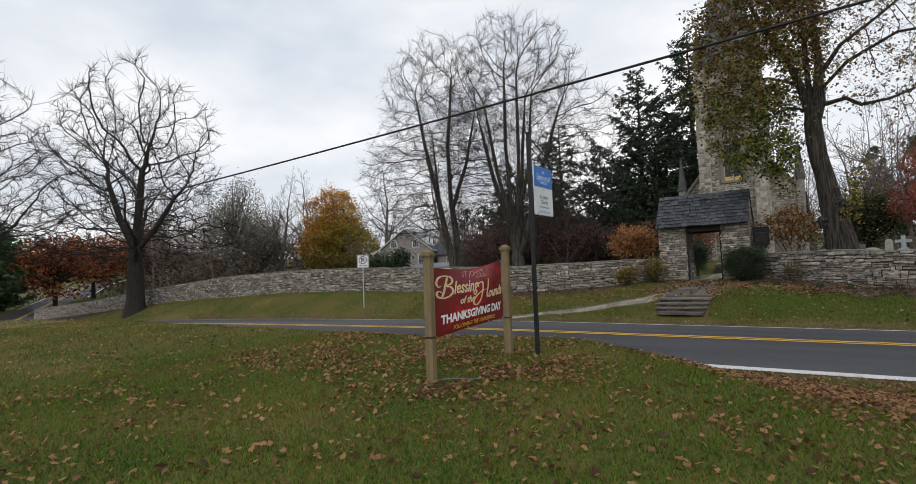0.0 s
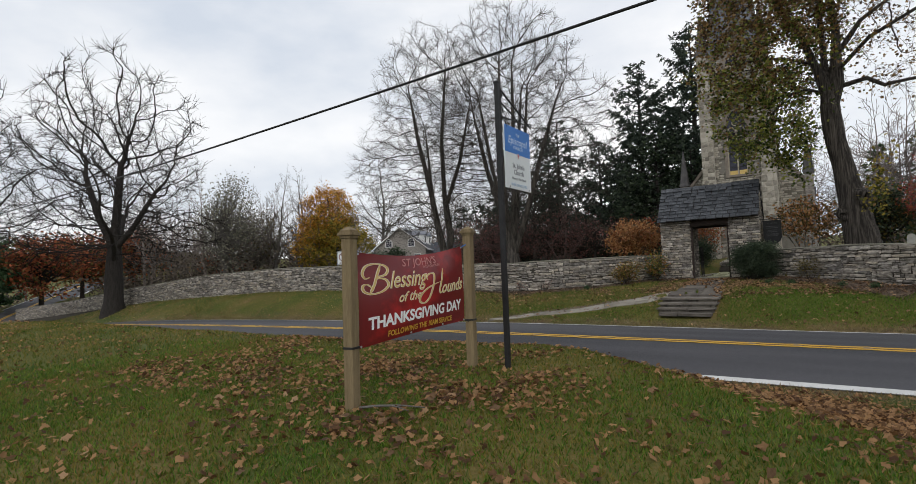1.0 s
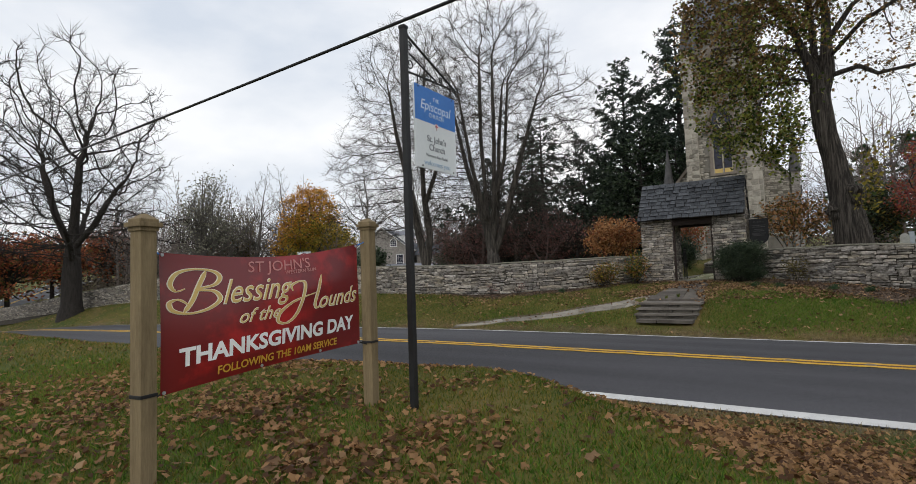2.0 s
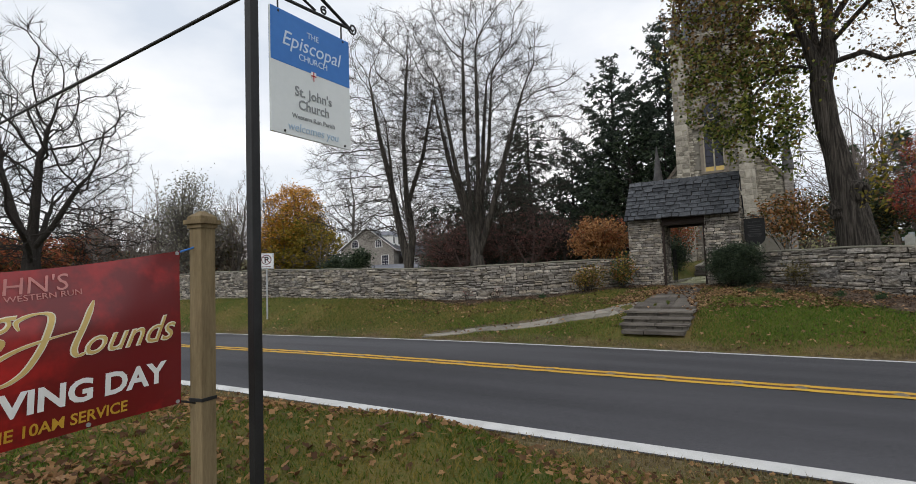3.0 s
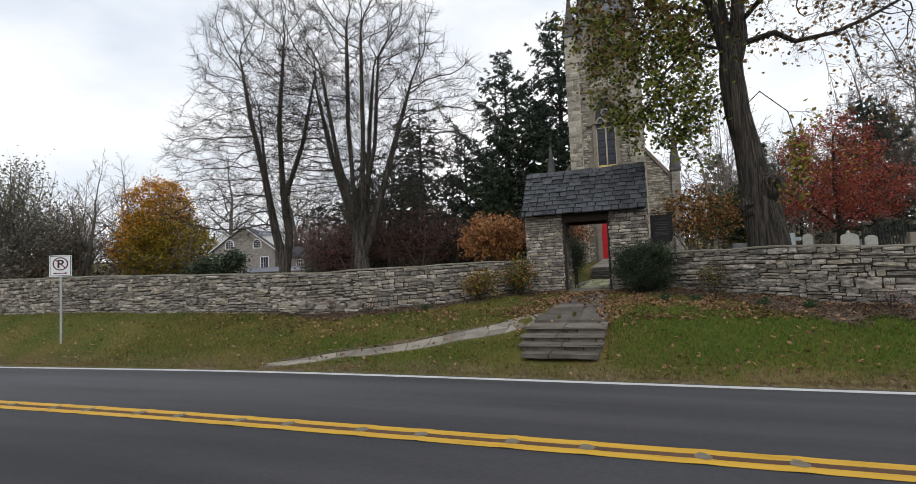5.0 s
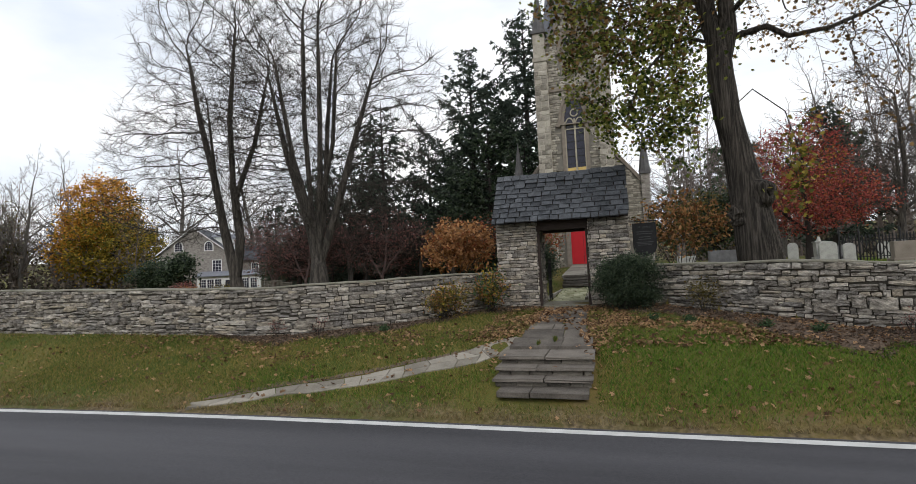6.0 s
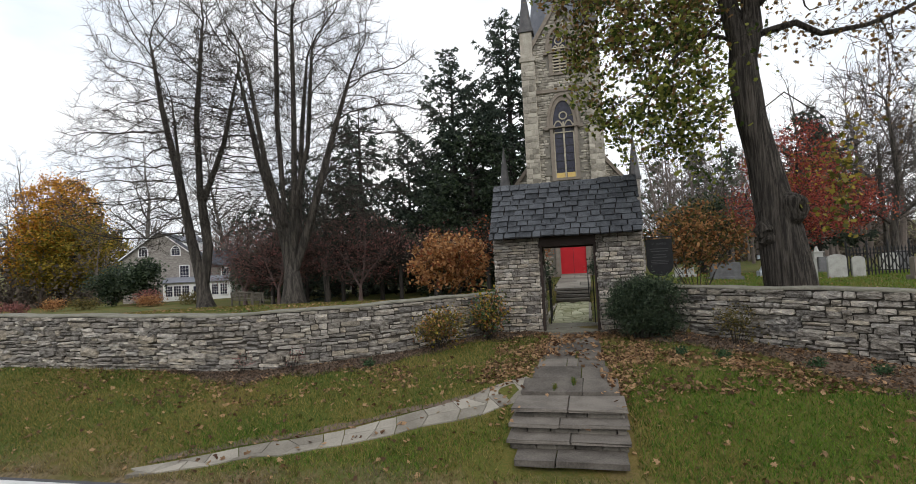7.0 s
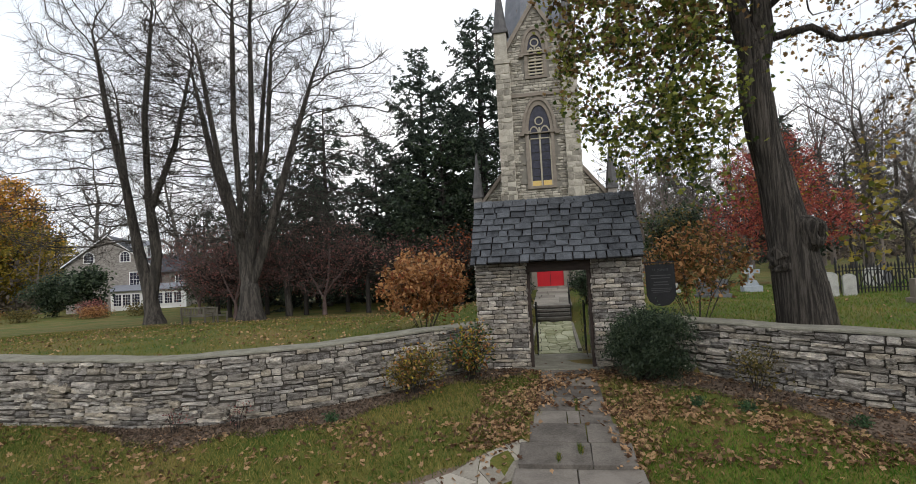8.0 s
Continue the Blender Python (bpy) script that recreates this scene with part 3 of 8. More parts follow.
def wall_run(rng, x0, x1):
    """Rubble courses along the churchyard wall, following its foot and top."""
    xs = np.linspace(x0, x1, int((x1 - x0) * 6))
    ys = wall_y(xs)
    arc = np.concatenate([[0], np.cumsum(np.hypot(np.diff(xs), np.diff(ys)))])
    total = arc[-1]
    out = []
    v = 0.0
    while v < 0.97:
        hv = float(rng.uniform(0.05, 0.115))
        if v + hv > 0.94:
            hv = 1.0 - v
        s = 0.0
        while s < total:
            w = float(rng.choice([rng.uniform(0.1, 0.2), rng.uniform(0.18, 0.36), rng.uniform(0.3, 0.58)]))
            split = rng.random() < (0.4 if hv > 0.085 else 0.1)
            cutv = float(rng.uniform(0.35, 0.65))
            xa, xb = np.interp([s, min(s + w, total)], arc, xs)
            ya, yb = float(wall_y(xa)), float(wall_y(xb))
            s += w
            xm = (xa + xb) / 2
            zb, zt = float(wall_base(xm)) - 0.08, float(wall_top(xm))
            al = Vector((xb - xa, yb - ya, 0))
            ln = al.length
            if ln < 0.05:
                continue
            al.normalize()
            nm = Vector((al.y, -al.x, 0))
            for part_v, part_h in (((v, hv * cutv), (v + hv * cutv, hv * (1 - cutv))) if split else ((v, hv),)):
                wave = (0.03 * math.sin(0.9 * xm + 7 * v) + 0.022 * math.sin(2.7 * xm + 11 * v)) * math.sin(math.pi * min(1, v + 0.02))
                z0, hh = zb + part_v * (zt - zb) + wave, part_h * (zt - zb) * float(rng.uniform(0.88, 1.03))
                d = float(rng.uniform(0.025, 0.075))
                if rng.random() < 0.08 and 0.1 < v < 0.75:
                    hh, d, ln_ = hh * float(rng.uniform(1.5, 1.9)), d + 0.035, ln * 0.9
                else:
                    ln_ = ln * float(rng.uniform(0.96, 1.01))
                c = (xm, (ya + yb) / 2, z0 + hh / 2 + float(rng.uniform(-0.008, 0.008)))
                tilt = float(rng.uniform(-0.07, 0.07))
                m = Matrix((
                    (al.x * (ln_ - 0.012), -nm.x * d, 0, c[0]),
                    (al.y * (ln_ - 0.012), -nm.y * d, 0, c[1]),
                    (tilt * ln, 0, hh * 0.945, c[2]),
                    (0, 0, 0, 1)))
                out.append((m, int(rng.integers(len(STONE_VARIANTS)))))
        v += hv
    return out


def wall_body(x0, x1, thick=0.45):
    xs = np.concatenate([np.arange(x0, x1, 0.35 if x0 > -20 else 0.6), [x1]])
    ys = wall_y(xs)
    core, cope = ([], []), ([], [])
    for i, x in enumerate(xs):
        j0, j1 = max(i - 1, 0), min(i + 1, len(xs) - 1)
        t = Vector((xs[j1] - xs[j0], ys[j1] - ys[j0], 0)).normalized()
        n = Vector((t.y, -t.x, 0))
        f, b = Vector((x, ys[i], 0)) + n * 0.0, Vector((x, ys[i], 0)) - n * thick
        z0, z1 = float(wall_base(x)) - 0.5, float(wall_top(x))
        core[0].extend([(f.x, f.y, z0), (f.x, f.y, z1), (b.x, b.y, z1), (b.x, b.y, z0)])
        f, b = f + n * 0.05, b - n * 0.05
        wob = 0.012 * math.sin(x * 2.3) + 0.01 * math.sin(x * 5.1)
        cope[0].extend([(f.x, f.y, z1 + wob), (f.x, f.y, z1 + 0.03 + wob), (f.x - n.x * 0.03, f.y - n.y * 0.03, z1 + 0.05 + wob), (b.x, b.y, z1 + 0.05 + wob), (b.x, b.y, z1)])
    for (vs, fs), k in ((core, 4), (cope, 5)):
        for i in range(len(xs) - 1):
            for j in range(k):
                a, b = i * k + j, i * k + (j + 1) % k
                fs.append((a, a + k, b + k, b))
        fs.append(tuple(range(k)))
        fs.append(tuple(range(len(vs) - k, len(vs)))[::-1])
    return mesh_from("core", *core), mesh_from("coping", *cope)


for nm, x0, x1 in (("wall_1", -76.0, -5.9), ("wall_2", -2.3, 40.0)):
    core, cope = wall_body(x0, x1)
    w = part(nm, core, M["mortar"])
    tagged(w, "low dry-laid grey fieldstone churchyard wall with a flat coping", "wall", kind="structure")
    part("coping", cope, M["coping"], w, "flat weathered concrete coping")


# ---- lychgate ----
GX0, GX1, OX0, OX1, GY0, GY1 = -5.95, -2.25, -4.82, -3.32, 25.4, 27.2
gate = thing("lychgate", (-4.07, 26.3, 0.6), "grey fieldstone lychgate with a steep slate roof", "lychgate")


def local(bm_or_me, name, material, parent, label=""):
    ob = part(name, bm_or_me, material, parent, label)
    ob.matrix_parent_inverse = parent.matrix_world.inverted()
    return ob


pier_l = local(box(GX0, OX0, GY0, GY1, 0.3, 3.16), "pier", M["mortar"], gate)
pier_r = local(box(OX1, GX1, GY0, GY1, 0.3, 3.16), "pier", M["mortar"], gate)
RIDGE_Y, RIDGE_Z, EAVE_Y, EAVE_Z = 26.3, 4.64, 25.13, 3.12
for xa, xb in ((GX0, GX0 + 0.35), (GX1 - 0.35, GX1)):
    g = bmesh.new()
    f = [g.verts.new((xa, y, z)) for y, z in ((GY0, 3.16), (GY1, 3.16), (RIDGE_Y, 4.5))]
    b = [g.verts.new((xb, y, z)) for y, z in ((GY0, 3.16), (GY1, 3.16), (RIDGE_Y, 4.5))]
    g.faces.new(f[::-1])
    g.faces.new(b)
    for i in range(3):
        g.faces.new((f[i], f[(i + 1) % 3], b[(i + 1) % 3], b[i]))
    local(g, "gable", M["mortar"], gate, "fieldstone gable end")
local(box(OX0, OX1, GY0 + 0.06, GY0 + 0.3, 2.9, 3.16, 0.01), "lintel", M["dark_wood"], gate, "dark stained timber lintel")
local(box(OX0, OX1, GY1 - 0.3, GY1 - 0.06, 2.9, 3.16, 0.01), "lintel", M["dark_wood"], gate, "dark stained timber lintel")
for xa, xb in ((OX0, OX0 + 0.1), (OX1 - 0.1, OX1)):
    local(box(xa, xb, GY0 + 0.1, GY0 + 0.25, 0.6, 2.9, 0.008), "jamb", M["dark_wood"], gate, "dark stained timber jamb")
# roof deck and slates
deck = bmesh.new()
for s, ey in ((1, EAVE_Y), (-1, 2 * RIDGE_Y - EAVE_Y)):
    q = [deck.verts.new(p) for p in ((-5.98, ey, EAVE_Z), (-2.24, ey, EAVE_Z), (-2.24, RIDGE_Y, RIDGE_Z), (-5.98, RIDGE_Y, RIDGE_Z))]
    deck.faces.new(q if s == 1 else q[::-1])
deck_geo = bmesh.ops.solidify(deck, geom=list(deck.faces), thickness=0.04)
roof = local(deck, "roof", M["dark_wood"], gate, "steep roof of dark grey slates")


def slate_mesh(rng):
    j = lambda a: float(rng.uniform(-a, a))
    o = [(-0.5 + j(0.02), 0.0), (-0.47 + j(0.03), -0.02 + j(0.015)), (0.47 + j(0.03), -0.02 + j(0.015)), (0.5 + j(0.02), 0.02), (0.5 + j(0.015), 1.3), (-0.5 + j(0.015), 1.3)]
    t = 1.0
    vs = [(x, y, t if y < 1 else t * 0.7) for x, y in o] + [(x, y, 0) for x, y in o]
    k = len(o)
    fs = [tuple(range(k)), tuple(range(2 * k - 1, k - 1, -1))] + [(i, i + k, (i + 1) % k + k, (i + 1) % k) for i in range(k)]
    me = mesh_from("slate", vs, fs)
    me.materials.append(M["slate"])
    return me


rng = np.random.default_rng(11)
slates = [slate_mesh(rng) for _ in range(8)]
run = Vector((0, RIDGE_Y - EAVE_Y, RIDGE_Z - EAVE_Z))
slope_len = run.length
rows = 10
for side in (1, -1):
    up = Vector((0, side * run.y, run.z)).normalized()
    nrm = Vector((0, -side * run.z, run.y)).normalized()
    ey = EAVE_Y if side == 1 else 2 * RIDGE_Y - EAVE_Y
    for r in range(rows):
        ex = slope_len / rows
        x = -6.02 - float(rng.uniform(0, 0.18))
        while x < -2.2:
            w = float(rng.uniform(0.22, 0.42))
            xa, xb = max(x, -6.03), min(x + w, -2.19)
            x += w
            if xb - xa < 0.06:
                continue
            c = Vector(((xa + xb) / 2, ey, EAVE_Z)) + up * (r * ex + float(rng.uniform(-0.03, 0.015)) - 0.03) + nrm * (0.028 + 0.012 * rng.random())
            tilt = (nrm * 1.0 - up * 0.06).normalized()
            ax = Vector((1, 0, float(rng.uniform(-0.02, 0.02))))
            if side == -1:
                ax = -ax
            upt = (up - nrm * 0.2).normalized()
            c = c + nrm * float(rng.uniform(0.035, 0.06))
            m = Matrix(((ax.x * (xb - xa - 0.03), upt.x * ex, nrm.x * 0.042, c.x), (ax.y, upt.y * ex, nrm.y * 0.042, c.y), (ax.z, upt.z * ex, nrm.z * 0.042, c.z), (0, 0, 0, 1)))
            ob = new("slate", slates[int(rng.integers(len(slates)))])
            ob.parent = roof
            ob.matrix_parent_inverse = Matrix.Identity(4)
            ob.matrix_basis = m
local(join(*[box(-6.02 + i * 0.345, -6.02 + i * 0.345 + 0.335, RIDGE_Y - 0.07, RIDGE_Y + 0.07, RIDGE_Z - 0.02, RIDGE_Z + 0.045 + 0.006 * (i % 3), 0.012) for i in range(11)]), "ridge", M["slate_far"], gate, "slate ridge capping")

# ---- church ----
church = thing("church", (-4.5, 45, 1.8), "pale stone Gothic church with a pinnacled tower and slate spire", "church")
TX0, TX1, TY0, TY1, TZ = -6.75, -2.3, 42.5, 47.0, 14.6
CX = -4.5


def arch(cx, half, z0, spring, apex, n=8):
    pts = [(cx - half, z0), (cx + half, z0)]
    for i in range(n + 1):
        a = i / n
        pts.append((cx + half * math.cos(a * math.pi / 2) ** 0.9, spring + (apex - spring) * math.sin(a * math.pi / 2) ** 1.15))
    for i in range(n - 1, -1, -1):
        a = i / n
        pts.append((cx - half * math.cos(a * math.pi / 2) ** 0.9, spring + (apex - spring) * math.sin(a * math.pi / 2) ** 1.15))
    return pts


tower = local(join(box(TX0, TX1, TY0, TY1, 0.8, TZ), prism([(TX0, TZ), (TX1, TZ), (CX + 0.03, TZ + 3.3)], TY0, TY0 + 0.5)), "tower", M["church_joint"], church, "pale stone tower")
for sx in (TX0 - 0.05, TX1 - 0.85):
    local(join(box(sx, sx + 0.9, TY0 - 0.45, TY0 + 0.2, 0.8, 7.2), box(sx + 0.05, sx + 0.85, TY0 - 0.32, TY0 + 0.2, 7.2, TZ - 0.1), turned(box(sx - 0.02, sx + 0.92, TY0 - 0.4, TY0 + 0.25, TZ - 0.1, TZ + 0.15), Matrix.Identity(4))), "buttress", M["church_stone"], church, "dressed stone corner buttress")
for sx in (TX0 + 0.35, TX1 - 0.35):
    p = local(box(sx - 0.36, sx + 0.36, TY0 - 0.2, TY0 + 0.52, TZ + 0.15, TZ + 1.75, 0.03), "pinnacle", M["church_stone"], church, "stone corner pinnacle with a tapering cap")
    local(join(box(sx - 0.46, sx + 0.46, TY0 - 0.3, TY0 + 0.62, TZ + 1.75, TZ + 1.95, 0.03), rod((sx, TY0 + 0.16, TZ + 1.95), (sx, TY0 + 0.16, TZ + 4.9), 0.42, 0.03, 8)), "pinnacle_cap", M["cap_stone"], p)
# spire
sp = bmesh.new()
bmesh.ops.create_cone(sp, cap_ends=True, segments=8, radius1=2.25, radius2=0.05, depth=17.0, matrix=Matrix.Translation((CX, 44.75, TZ + 8.7)) @ Matrix.Rotation(math.pi / 8, 4, "Z"))
local(sp, "spire", M["slate_far"], church, "tall grey slate spire")
local(join(prism([(TX0 - 0.1, TZ - 0.1), (TX0 + 0.18, TZ - 0.1), (CX + 0.03, TZ + 3.2), (CX + 0.03, TZ + 3.6)], TY0 - 0.14, TY0 + 0.55), prism([(TX1 + 0.1, TZ - 0.1), (TX1 - 0.18, TZ - 0.1), (CX + 0.03, TZ + 3.2), (CX + 0.03, TZ + 3.6)], TY0 - 0.14, TY0 + 0.55)), "gable_coping", M["brownstone"], church)
local(box(TX0 + 0.8, TX1 - 0.8, TY0 - 0.12, TY0 + 0.05, 12.55, 12.75, 0.02), "string_course", M["brownstone"], church)


def ring(outer, inner, y0, y1):
    bm = bmesh.new()
    k = len(outer)
    rows_ = [[bm.verts.new((x, y, z)) for x, z in o] for o, y in ((outer, y0), (inner, y0), (inner, y1), (outer, y1))]
    for a in range(4):
        for i in range(k):
            bm.faces.new((rows_[a][i], rows_[a][(i + 1) % k], rows_[(a + 1) % 4][(i + 1) % k], rows_[(a + 1) % 4][i]))
    bmesh.ops.recalc_face_normals(bm, faces=list(bm.faces))
    return bm


def lancet(z0, spring, apex, half, louvre):
    win = local(ring(arch(CX, half + 0.2, z0 - 0.15, spring, apex + 0.28), arch(CX, half, z0, spring, apex), TY0 - 0.12, TY0 + 0.25), "window", M["brownstone"], church, "pointed lancet window with a brownstone surround")
    local(prism(arch(CX, half, z0, spring, apex), TY0 - 0.02, TY0 + 0.02), "pane" if not louvre else "backing", M["glass"], win)
    stone = M["tracery"]
    if louvre:
        z = z0 + 0.12
        while z < spring + 0.1:
            local(turned(box(CX - half, CX + half, -0.02, 0.02, -0.07, 0.07), Matrix.Translation((0, TY0 - 0.07, z)) @ Matrix.Rotation(radians(-40), 4, "X")), "slat", stone, win)
            z += 0.19
    local(join(box(CX - 0.045, CX + 0.045, TY0 - 0.09, TY0 + 0.04, z0, spring + (0.15 if not louvre else 0.3)), box(CX - half, CX - half + 0.07, TY0 - 0.08, TY0 + 0.04, z0, spring), box(CX + half - 0.07, CX + half, TY0 - 0.08, TY0 + 0.04, z0, spring)), "mullion", stone, win)
    h2 = half / 2
    for s in (-1, 1):
        local(ring(arch(CX + s * h2, h2, spring - 0.5, spring - 0.35, spring + 0.25), arch(CX + s * h2, h2 - 0.06, spring - 0.44, spring - 0.35, spring + 0.17), TY0 - 0.08, TY0 + 0.03), "tracery", stone, win)
    circ = [(CX + 0.25 * math.cos(a * math.pi / 8), spring + 0.52 + 0.25 * math.sin(a * math.pi / 8)) for a in range(16)]
    circ2 = [(CX + 0.18 * math.cos(a * math.pi / 8), spring + 0.52 + 0.18 * math.sin(a * math.pi / 8)) for a in range(16)]
    local(ring(circ, circ2, TY0 - 0.08, TY0 + 0.03), "tracery", stone, win)
    local(ring(arch(CX, half + 0.36, spring - 0.2, spring, apex + 0.46), arch(CX, half + 0.2, spring - 0.14, spring, apex + 0.28), TY0 - 0.2, TY0 + 0.02), "hood_mould", M["brownstone"], win)
    for s in (-1, 1):
        local(box(CX + s * (half + 0.38) - 0.12, CX + s * (half + 0.38) + 0.12, TY0 - 0.2, TY0, spring - 0.28, spring - 0.1), "label_stop", M["brownstone"], win)
    if not louvre:
        for s in (-1, 1):
            local(box(CX + s * h2 - h2 + 0.07, CX + s * h2 + h2 - 0.05, TY0 - 0.035, TY0 - 0.02, z0 + 0.02, z0 + 0.3), "amber_pane", M["gold"], win, "amber glass foot panel")
            for i in range(6):
                zz = z0 + 0.1 + (spring - z0) * (i + 1) / 7
                local(box(CX + s * h2 - h2 + 0.05, CX + s * h2 + h2 - 0.03, TY0 - 0.045, TY0 - 0.02, zz - 0.015, zz + 0.015), "glazing_bar", M["iron"], win)
    return win


lancet(7.45, 10.6, 12.0, 0.6, False)
lancet(13.7, 15.1, 16.05, 0.42, True)
# nave
NX0, NX1, NY0, NY1, NE, NR = -8.6, -0.4, 45.0, 66.0, 6.6, 11.6
local(join(box(NX0, NX1, NY0, NY1, 0.8, NE), prism([(NX0, NE), (NX1, NE), (CX, NR - 0.3)], NY0, NY1)), "nave", M["church_joint"], church, "pale stone nave")
for s, ex in ((-1, NX0 - 0.25), (1, NX1 + 0.25)):
    rf = bmesh.new()
    q = [rf.verts.new(p) for p in ((CX, NY0 + 0.3, NR), (ex, NY0 + 0.3, NE - 0.25), (ex, NY1, NE - 0.25), (CX, NY1, NR))]
    rf.faces.new(q if s == -1 else q[::-1])
    bmesh.ops.solidify(rf, geom=list(rf.faces), thickness=0.12)
    local(rf, "nave_roof", M["slate_far"], church, "grey slate nave roof")
    px = NX0 + 0.1 if s == -1 else NX1 - 0.1
    local(prism([(px - s * 0.1, NE + 0.1), (px + s * 0.15, NE + 0.1), (CX, NR + 0.35), (CX, NR)], NY0 - 0.12, NY0 + 0.35), "gable_coping", M["brownstone"], church)
    pn = local(box(px - 0.26, px + 0.26, NY0 - 0.26, NY0 + 0.26, 0.8, NE + 0.75, 0.03), "pinnacle", M["house_stone"], church, "stone corner pinnacle with a tapering cap")
    local(join(box(px - 0.34, px + 0.34, NY0 - 0.34, NY0 + 0.34, NE + 0.75, NE + 0.92, 0.02), rod((px, NY0, NE + 0.92), (px, NY0, NE + 3.6), 0.36, 0.02, 8)), "pinnacle_cap", M["cap_stone"], pn)
door = local(prism(arch(CX + 0.12, 0.72, 1.86, 3.6, 4.7), TY0 - 0.06, TY0 + 0.05), "door", M["red_paint"], church, "closed bright red double door")
local(box(CX + 0.11, CX + 0.13, TY0 - 0.075, TY0 - 0.06, 1.9, 4.5), "door_seam", M["iron"], door)
local(ring(arch(CX + 0.12, 1.0, 1.7, 3.6, 5.05), arch(CX + 0.12, 0.72, 1.86, 3.6, 4.7), TY0 - 0.16, TY0 + 0.1), "door_surround", M["brownstone"], church)

# ---- banner between its posts ----
def fence_post(at, height):
    t = thing("timber_post", at, "square treated-timber post with a stepped cap in the lawn", "post", group="banner posts", rz=8)
    part("shaft", box(-0.052, 0.052, -0.052, 0.052, -0.25, height - 0.09, 0.006), M["post_wood"], t)
    part("cap", join(box(-0.062, 0.062, -0.062, 0.062, height - 0.1, height - 0.075, 0.004), box(-0.078, 0.078, -0.078, 0.078, height - 0.075, height - 0.045, 0.006), box(-0.062, 0.062, -0.062, 0.062, height - 0.045, height - 0.025, 0.004), turned(rod((0, 0, height - 0.025), (0, 0, height + 0.01), 0.085, 0.02, 4), Matrix.Rotation(math.pi / 4, 4, "Z"))), M["post_wood"], t, "stepped timber cap, greenish with age")
    part("strap", box(-0.056, 0.056, -0.056, 0.056, height * 0.33, height * 0.33 + 0.022, 0.004), M["iron"], t, "dark strap tied round the post")
    return t


BX = -4.1
fence_post((BX, 5.27, land1(BX, 5.27)), 1.75 - land1(BX, 5.27))
fence_post((BX, 7.29, land1(BX, 7.29)), 1.86 - land1(BX, 7.29))


# ---- trees ----
def on(x, y, dz=0.0):
    return (x, y, land1(x, y) + dz)


class Wood:
    def __init__(self):
        self.v, self.f, self.tips = [], [], []
        self.tv, self.tf = [], []

    def tube(self, pts, rad, sides, fine=False):
        keep_v, keep_f = (self.tv, self.tf) if fine else (self.v, self.f)
        o = len(keep_v)
        d = (pts[-1] - pts[0])
        ref = Vector((1, 0, 0)) if abs(d.normalized().x) < 0.8 else Vector((0, 1, 0))
        n = len(pts)
        for i, p in enumerate(pts):
            t = (pts[min(i + 1, n - 1)] - pts[max(i - 1, 0)]).normalized()
            u = t.cross(ref).normalized()
            w = t.cross(u)
            for k in range(sides):
                a = 2 * math.pi * k / sides
                keep_v.append(p + (u * math.cos(a) + w * math.sin(a)) * rad[i])
        for i in range(n - 1):
            for k in range(sides):
                a, b = o + i * sides + k, o + i * sides + (k + 1) % sides
                keep_f.append((a, b, b + sides, a + sides))


def grow(wood, rng, base, way, length, radius, spec, level=0):
    segs = spec["segs"][level]
    pts, rad = [base.copy()], [radius]
    p, d = base.copy(), way.normalized()
    wander, up = spec["wander"][level], spec["up"][level]
    end = spec.get("end", 0.35) if level < len(spec["n"]) else 0.3
    for i in range(segs):
        d = (d + Vector(rng.normal(size=3) * wander) + Vector((0, 0, up))).normalized()
        p = p + d * (length / segs)
        pts.append(p)
        t = (i + 1) / segs
        rad.append(max(radius * (1 - (1 - end) * t), spec.get("thin", 0.006)))
    sides = (9, 6, 4, 3, 3, 3)[level]
    if level == 0 and spec.get("flare"):
        rad[0] *= spec["flare"]
    wood.tube(pts, rad, sides, level >= 2)
    if level >= len(spec["n"]):
        wood.tips.append((pts[-1], d, level))
        if segs > 2:
            wood.tips.append((pts[len(pts) // 2], d, level))
        return
    n = spec["n"][level]
    start = spec["start"][level]
    turn = rng.uniform(0, 6.28)
    for k in range(n):
        t = start + (0.99 - start) * (k + rng.uniform(0.1, 0.9)) / n
        i = min(int(t * segs), segs - 1)
        q = pts[i].lerp(pts[i + 1], t * segs - i)
        ax = (pts[i + 1] - pts[i]).normalized()
        turn += 2.4 + rng.uniform(-0.5, 0.5)
        side = ax.orthogonal().normalized()
        side = Matrix.Rotation(turn, 3, ax) @ side
        ang = radians(rng.uniform(*spec["angle"][level]))
        dirn = ax * math.cos(ang) + side * math.sin(ang)
        ln = length * spec["ratio"][level] * (1 - spec["shape"][level] * t) * rng.uniform(0.7, 1.2)
        rr = (rad[i] * (1 - (t * segs - i)) + rad[i + 1] * (t * segs - i)) * spec["thick"][level]
        grow(wood, rng, q, dirn, ln, rr, spec, level + 1)
    # the leader goes on as one more branch
    grow(wood, rng, pts[-1], d, length * spec["ratio"][level] * spec.get("leader", 0.8), rad[-1] * 0.9, spec, level + 1)


